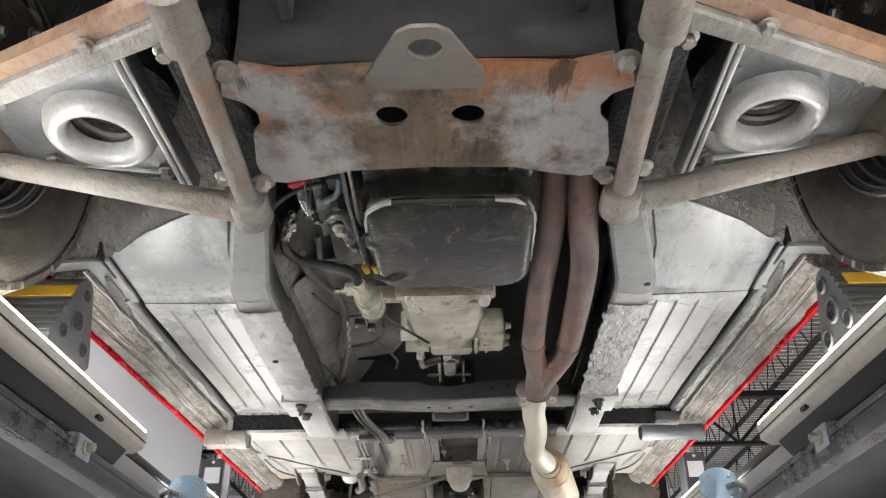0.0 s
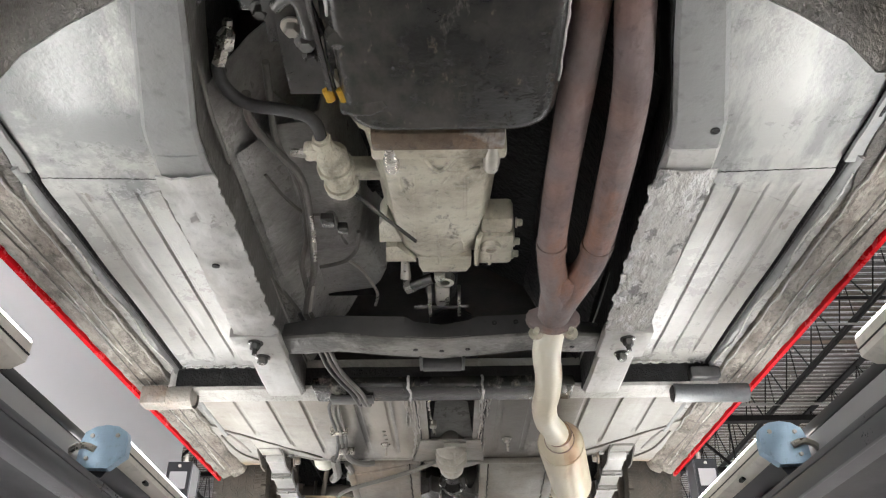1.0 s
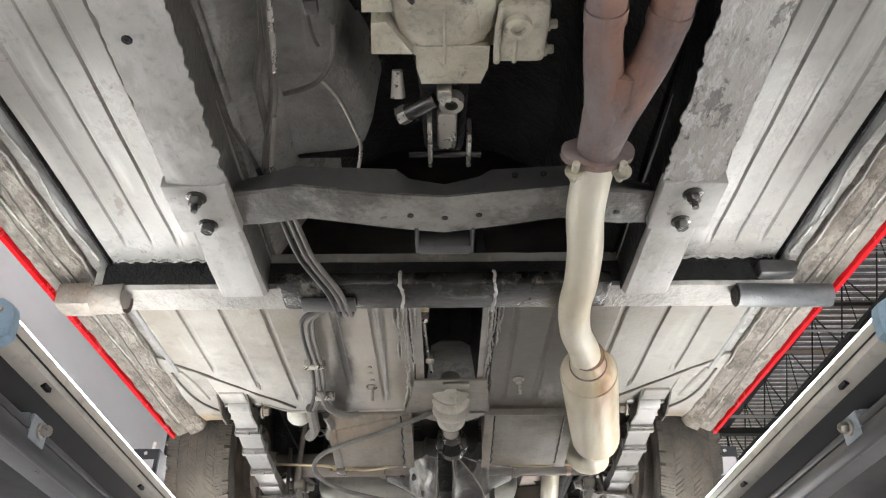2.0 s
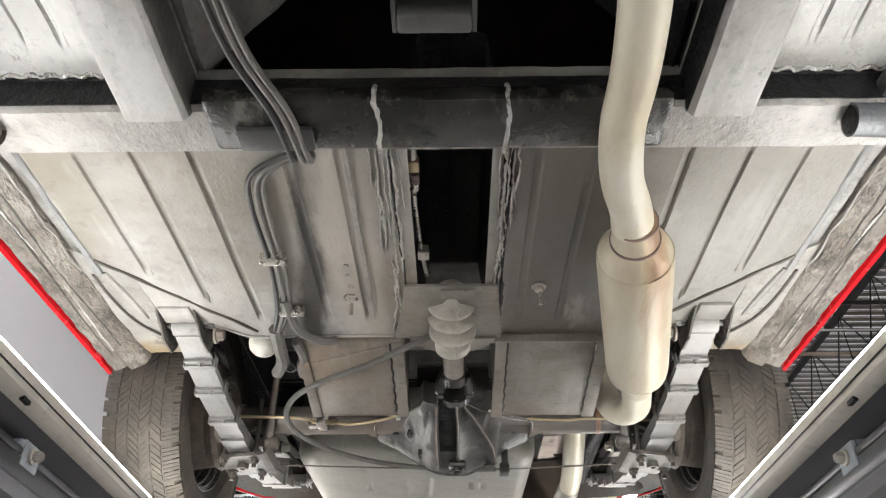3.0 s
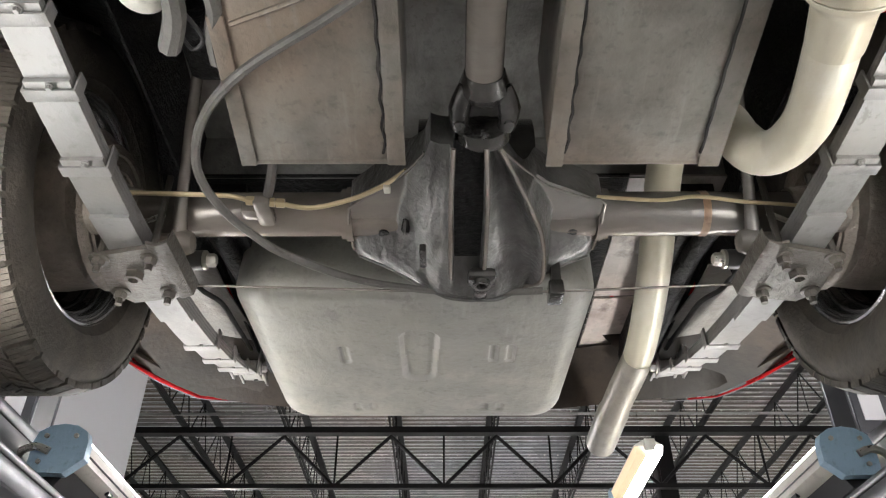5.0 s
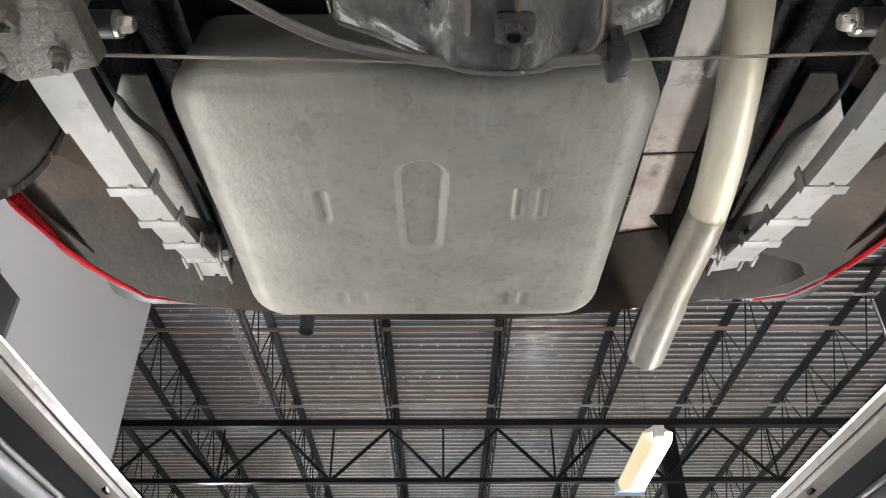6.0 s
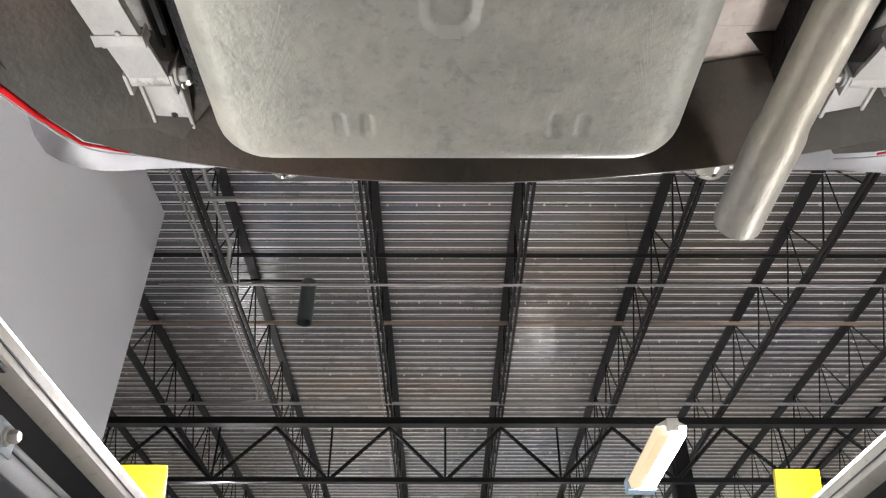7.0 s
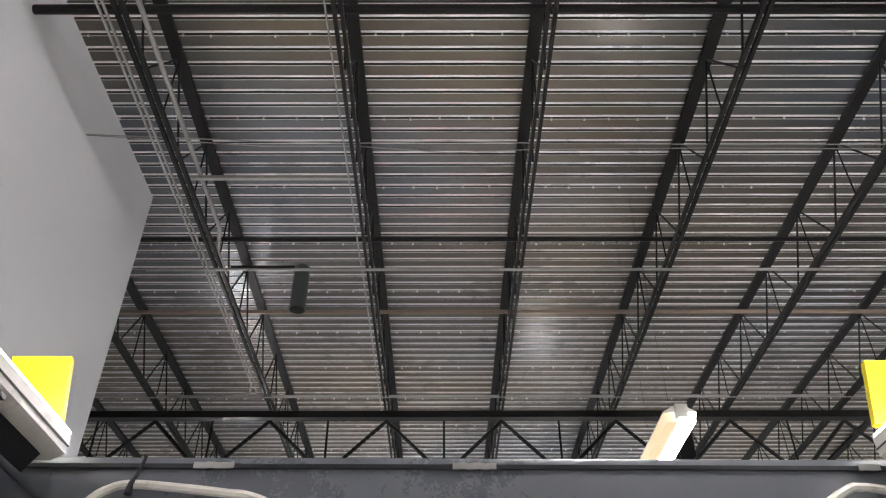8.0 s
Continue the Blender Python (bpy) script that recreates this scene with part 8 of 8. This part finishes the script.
# ---- wheels ----
def wheel(x, y, z, s):
    """A wheel whose outer face looks along s."""
    w = cp("wheel", Shape().lathe([(s * a, r) for a, r in ((-0.066, 0.19), (-0.062, 0.182), (-0.03, 0.172), (0.0, 0.160), (0.03, 0.168), (0.062, 0.182), (0.066, 0.19), (0.06, 0.176), (0.035, 0.16), (0.02, 0.02), (0.012, 0.02), (0.02, 0.15), (0.0, 0.153), (-0.03, 0.163), (-0.06, 0.175))], (x, y, z), "x", 40, True), RIMM, None, "steel wheel with a dark rim")
    prof = [(-0.068, 0.186), (-0.080, 0.20), (-0.088, 0.23), (-0.086, 0.255), (-0.078, 0.275), (-0.068, 0.2855), (-0.03, 0.289), (0.03, 0.289), (0.068, 0.2855), (0.078, 0.275), (0.086, 0.255), (0.088, 0.23), (0.080, 0.20), (0.068, 0.186), (0.05, 0.19), (-0.05, 0.19)]
    t = Shape().lathe([(s * a, r) for a, r in prof], (x, y, z), "x", 56, True)
    tread = Shape()
    # (edge, edge, slant, count, filled share, slits in a block)
    rowsets = ((-0.083, -0.050, 0.008, 60, 0.84, 3), (-0.046, -0.0255, -0.030, 60, 0.80, 2), (-0.0225, -0.002, 0.036, 60, 0.82, 2),
               (0.002, 0.0225, -0.036, 60, 0.82, 2), (0.0255, 0.046, 0.030, 60, 0.80, 2), (0.050, 0.083, -0.008, 60, 0.84, 3))
    for row, (a0, a1, skew, n, fill, cuts) in enumerate(rowsets):
        for k in range(n):
            base = 2 * math.pi * (k + 0.43 * row + 0.10 * math.sin(k * 1.7)) / n
            half = math.pi / n * fill / cuts
            for c in range(cuts):
                mid = base + (2 * c + 1 - cuts) * half
                vs = []
                for r_, sh in ((0.2815, 1.0), (0.2915, 0.90 if cuts > 1 else 0.94)):
                    for a_, sk in ((a0, -skew), (a1, skew)):
                        rr = r_ - (0.010 if abs(a_) > 0.06 else 0.0)
                        for e in (-1, 1):
                            ang = mid + e * half * sh + sk
                            vs.append((x + a_, y + rr * math.cos(ang), z + rr * math.sin(ang)))
                tread.add(vs, [(0, 1, 3, 2), (4, 6, 7, 5), (0, 4, 5, 1), (2, 3, 7, 6), (0, 2, 6, 4), (1, 5, 7, 3)])
    part("tyre", t, RUBBER, w, "dusty black tyre", 25)
    tagged(part("tread", tread, RUBBER, w, "worn block tread with slits", 25), kind="stuff")
    for a_, r_ in ((-0.064, 0.1875), (-0.054, 0.179), (-0.04, 0.172), (-0.02, 0.165)):
        part("rim_step", Shape().lathe([(s * (a_ + 0.0055 * math.cos(q_)), r_ + 0.0045 * math.sin(q_) - 0.006) for q_ in [2 * math.pi * k / 8 for k in range(8)]], (x, y, z), "x", 48, True), RIMEDGE if r_ > 0.17 else RIMM, w, "glossy step of the rim")
    part("rim_well", Shape().lathe([(s * a_, r_) for a_, r_ in ((-0.062, 0.178), (-0.05, 0.170), (-0.03, 0.162), (0.0, 0.152), (0.0, 0.156), (-0.03, 0.166), (-0.05, 0.174))], (x, y, z), "x", 48, True), RIMM, w, "glossy black rim well")
    for k in range(5):
        a_ = 1.25 * k + 0.4
        part("drum_bolt", Shape().bolt((x - s * 0.101, y + 0.075 * math.cos(a_), z + 0.075 * math.sin(a_)), 0.008, 0.012, "x", -s), STEEL, w)
    part("brake_drum", Shape().lathe([(s * a, r) for a, r in ((-0.10, 0.03), (-0.10, 0.10), (-0.085, 0.125), (-0.03, 0.132), (0.01, 0.132), (0.012, 0.03))], (x, y, z), "x", 40), DRUM, w, "rusty brake drum")
    return w


wheel(-0.655, -0.08, 1.965, -1)
wheel(0.655, -0.08, 1.965, 1)
wheel(-0.655, 2.346, 1.907, -1)
wheel(0.655, 2.346, 1.907, 1)
for s in (-1, 1):
    bp = Shape().tube([(s * 0.552, 2.344, 1.892), (s * 0.54, 2.344, 1.892)], [0.12, 0.11], 32, 1)
    cp("backplate", bp, DRUM, None, "rusty brake backplate")
    for r_ in (0.045, 0.072, 0.098):
        cp("backplate_rib", Shape().lathe([(s * -0.004, r_ - 0.004), (0.0, r_ - 0.006), (0.0, r_ + 0.006), (s * -0.004, r_ + 0.004)], (s * 0.54, 2.344, 1.892), "x", 32, True), DRUM)
    cp("axle_hub", Shape().tube([(s * 0.50, 2.344, 1.892), (s * 0.535, 2.344, 1.892), (s * 0.54, 2.344, 1.892)], [0.04, 0.044, 0.06], 20, 1), DRUM)
    cp("brake_pipe", Shape().tube([(s * 0.45, 2.30, 1.86), (s * 0.50, 2.31, 1.845), (s * 0.525, 2.29, 1.835)], 0.004, 8, 4), STEEL)
    cyl = cp("wheel_cylinder", Shape().lathe([(s * 0.004, 0.036), (s * -0.020, 0.034), (s * -0.034, 0.024), (s * -0.038, 0.006)], (s * 0.536, 2.268, 1.845), "x", 18).wobble(0.003, 40), DRUM, None, "rusty wheel cylinder")
    for yy, zz in ((2.245, 1.83), (2.29, 1.825), (2.275, 1.872)):
        part("cylinder_bolt", Shape().bolt((s * 0.515, yy, zz), 0.008, 0.014, "x", -s), ARM, cyl)
    lever = cp("brake_lever", Shape().tube([(s * 0.532, 2.36, 1.80), (s * 0.515, 2.325, 1.792), (s * 0.47, 2.30, 1.80)], [0.010, 0.008, 0.005], 8, 3), ARM, None, "rusty handbrake lever")
    part("lever_pin", Shape().bolt((s * 0.474, 2.302, 1.799), 0.007, 0.012), STEEL, lever)

# ---- wires and small brackets beside the engine ----
line("wire", [(0.255, 0.28, 1.90), (0.26, 0.42, 1.885), (0.262, 0.58, 1.882), (0.268, 0.76, 1.885)], 0.0035, HOSE)
for x, y, z, a in ((-0.175, 0.585, 1.895, 0.02), (-0.155, 0.62, 1.90, 0.016), (-0.17, 0.10, 1.885, 0.02), (-0.145, 0.04, 1.88, 0.022), (-0.205, 0.13, 1.90, 0.018)):
    cp("wire_clip", Shape().box(x - a / 2, x + a / 2, y, y + a * 1.3, z - 0.006, z + 0.006, 0.002), IRON)
for x, y, z in ((-0.15, 0.10, 1.875), (-0.185, 0.15, 1.88), (-0.135, 0.20, 1.86)):
    cp("bracket_bolt", Shape().bolt((x, y, z), 0.008, 0.012), IRON)
cp("engine_bracket", Shape().plate([(-0.185, -0.01), (-0.15, -0.03), (-0.135, 0.04), (-0.14, 0.11), (-0.165, 0.13), (-0.18, 0.06)], 1.884, 1.889, [circle(-0.16, 0.05, 0.009, 14)]), IRON, None, "dirty steel engine bracket")

# ---- clutter round the front hubs ----
for s in (-1, 1):
    cp("damper_arm", Shape().tube([(s * 0.30, -0.30, 2.02), (s * 0.42, -0.31, 1.99), (s * 0.58, -0.24, 2.00)], [0.02, 0.016, 0.014], 12, 4), IRON, None, "dirty damper arm")
    cp("damper_arm", Shape().tube([(s * 0.31, -0.40, 2.0), (s * 0.44, -0.40, 1.97), (s * 0.60, -0.30, 1.98)], [0.018, 0.015, 0.014], 12, 4), IRON, None, "dirty damper arm")
    cp("brake_hose", Shape().tube([(s * 0.36, -0.42, 1.93), (s * 0.44, -0.44, 1.90), (s * 0.52, -0.40, 1.89), (s * 0.56, -0.33, 1.91)], 0.008, 10, 5), HOSE, None, "black brake hose")
    cal = Shape().box(s * 0.565 - 0.035, s * 0.565 + 0.035, -0.33, -0.22, 1.90, 2.0, 0.012)
    cp("brake_caliper", cal.wobble(0.004, 30), AXLE, None, "dirty brake caliper")
    cp("brake_disc", Shape().lathe([(-0.005, 0.06), (-0.005, 0.125), (0.005, 0.125), (0.005, 0.06)], (s * 0.60, -0.08, 1.965), "x", 40, True), ORANGE, None, "rusty brake disc")
    cp("hub_shell", Shape().lathe([(0.0, 0.03), (s * 0.03, 0.05), (s * 0.05, 0.058), (s * 0.07, 0.06)], (s * 0.57, -0.08, 1.965), "x", 24), ORANGE, None, "rusty front hub")
    for k in range(4):
        cp("tie_rod_end", Shape().tube([(s * (0.40 + 0.04 * k), -0.36 + 0.01 * k, 1.915), (s * (0.425 + 0.04 * k), -0.355 + 0.01 * k, 1.913)], [0.012, 0.010][k % 2], 10, 1), IRON)
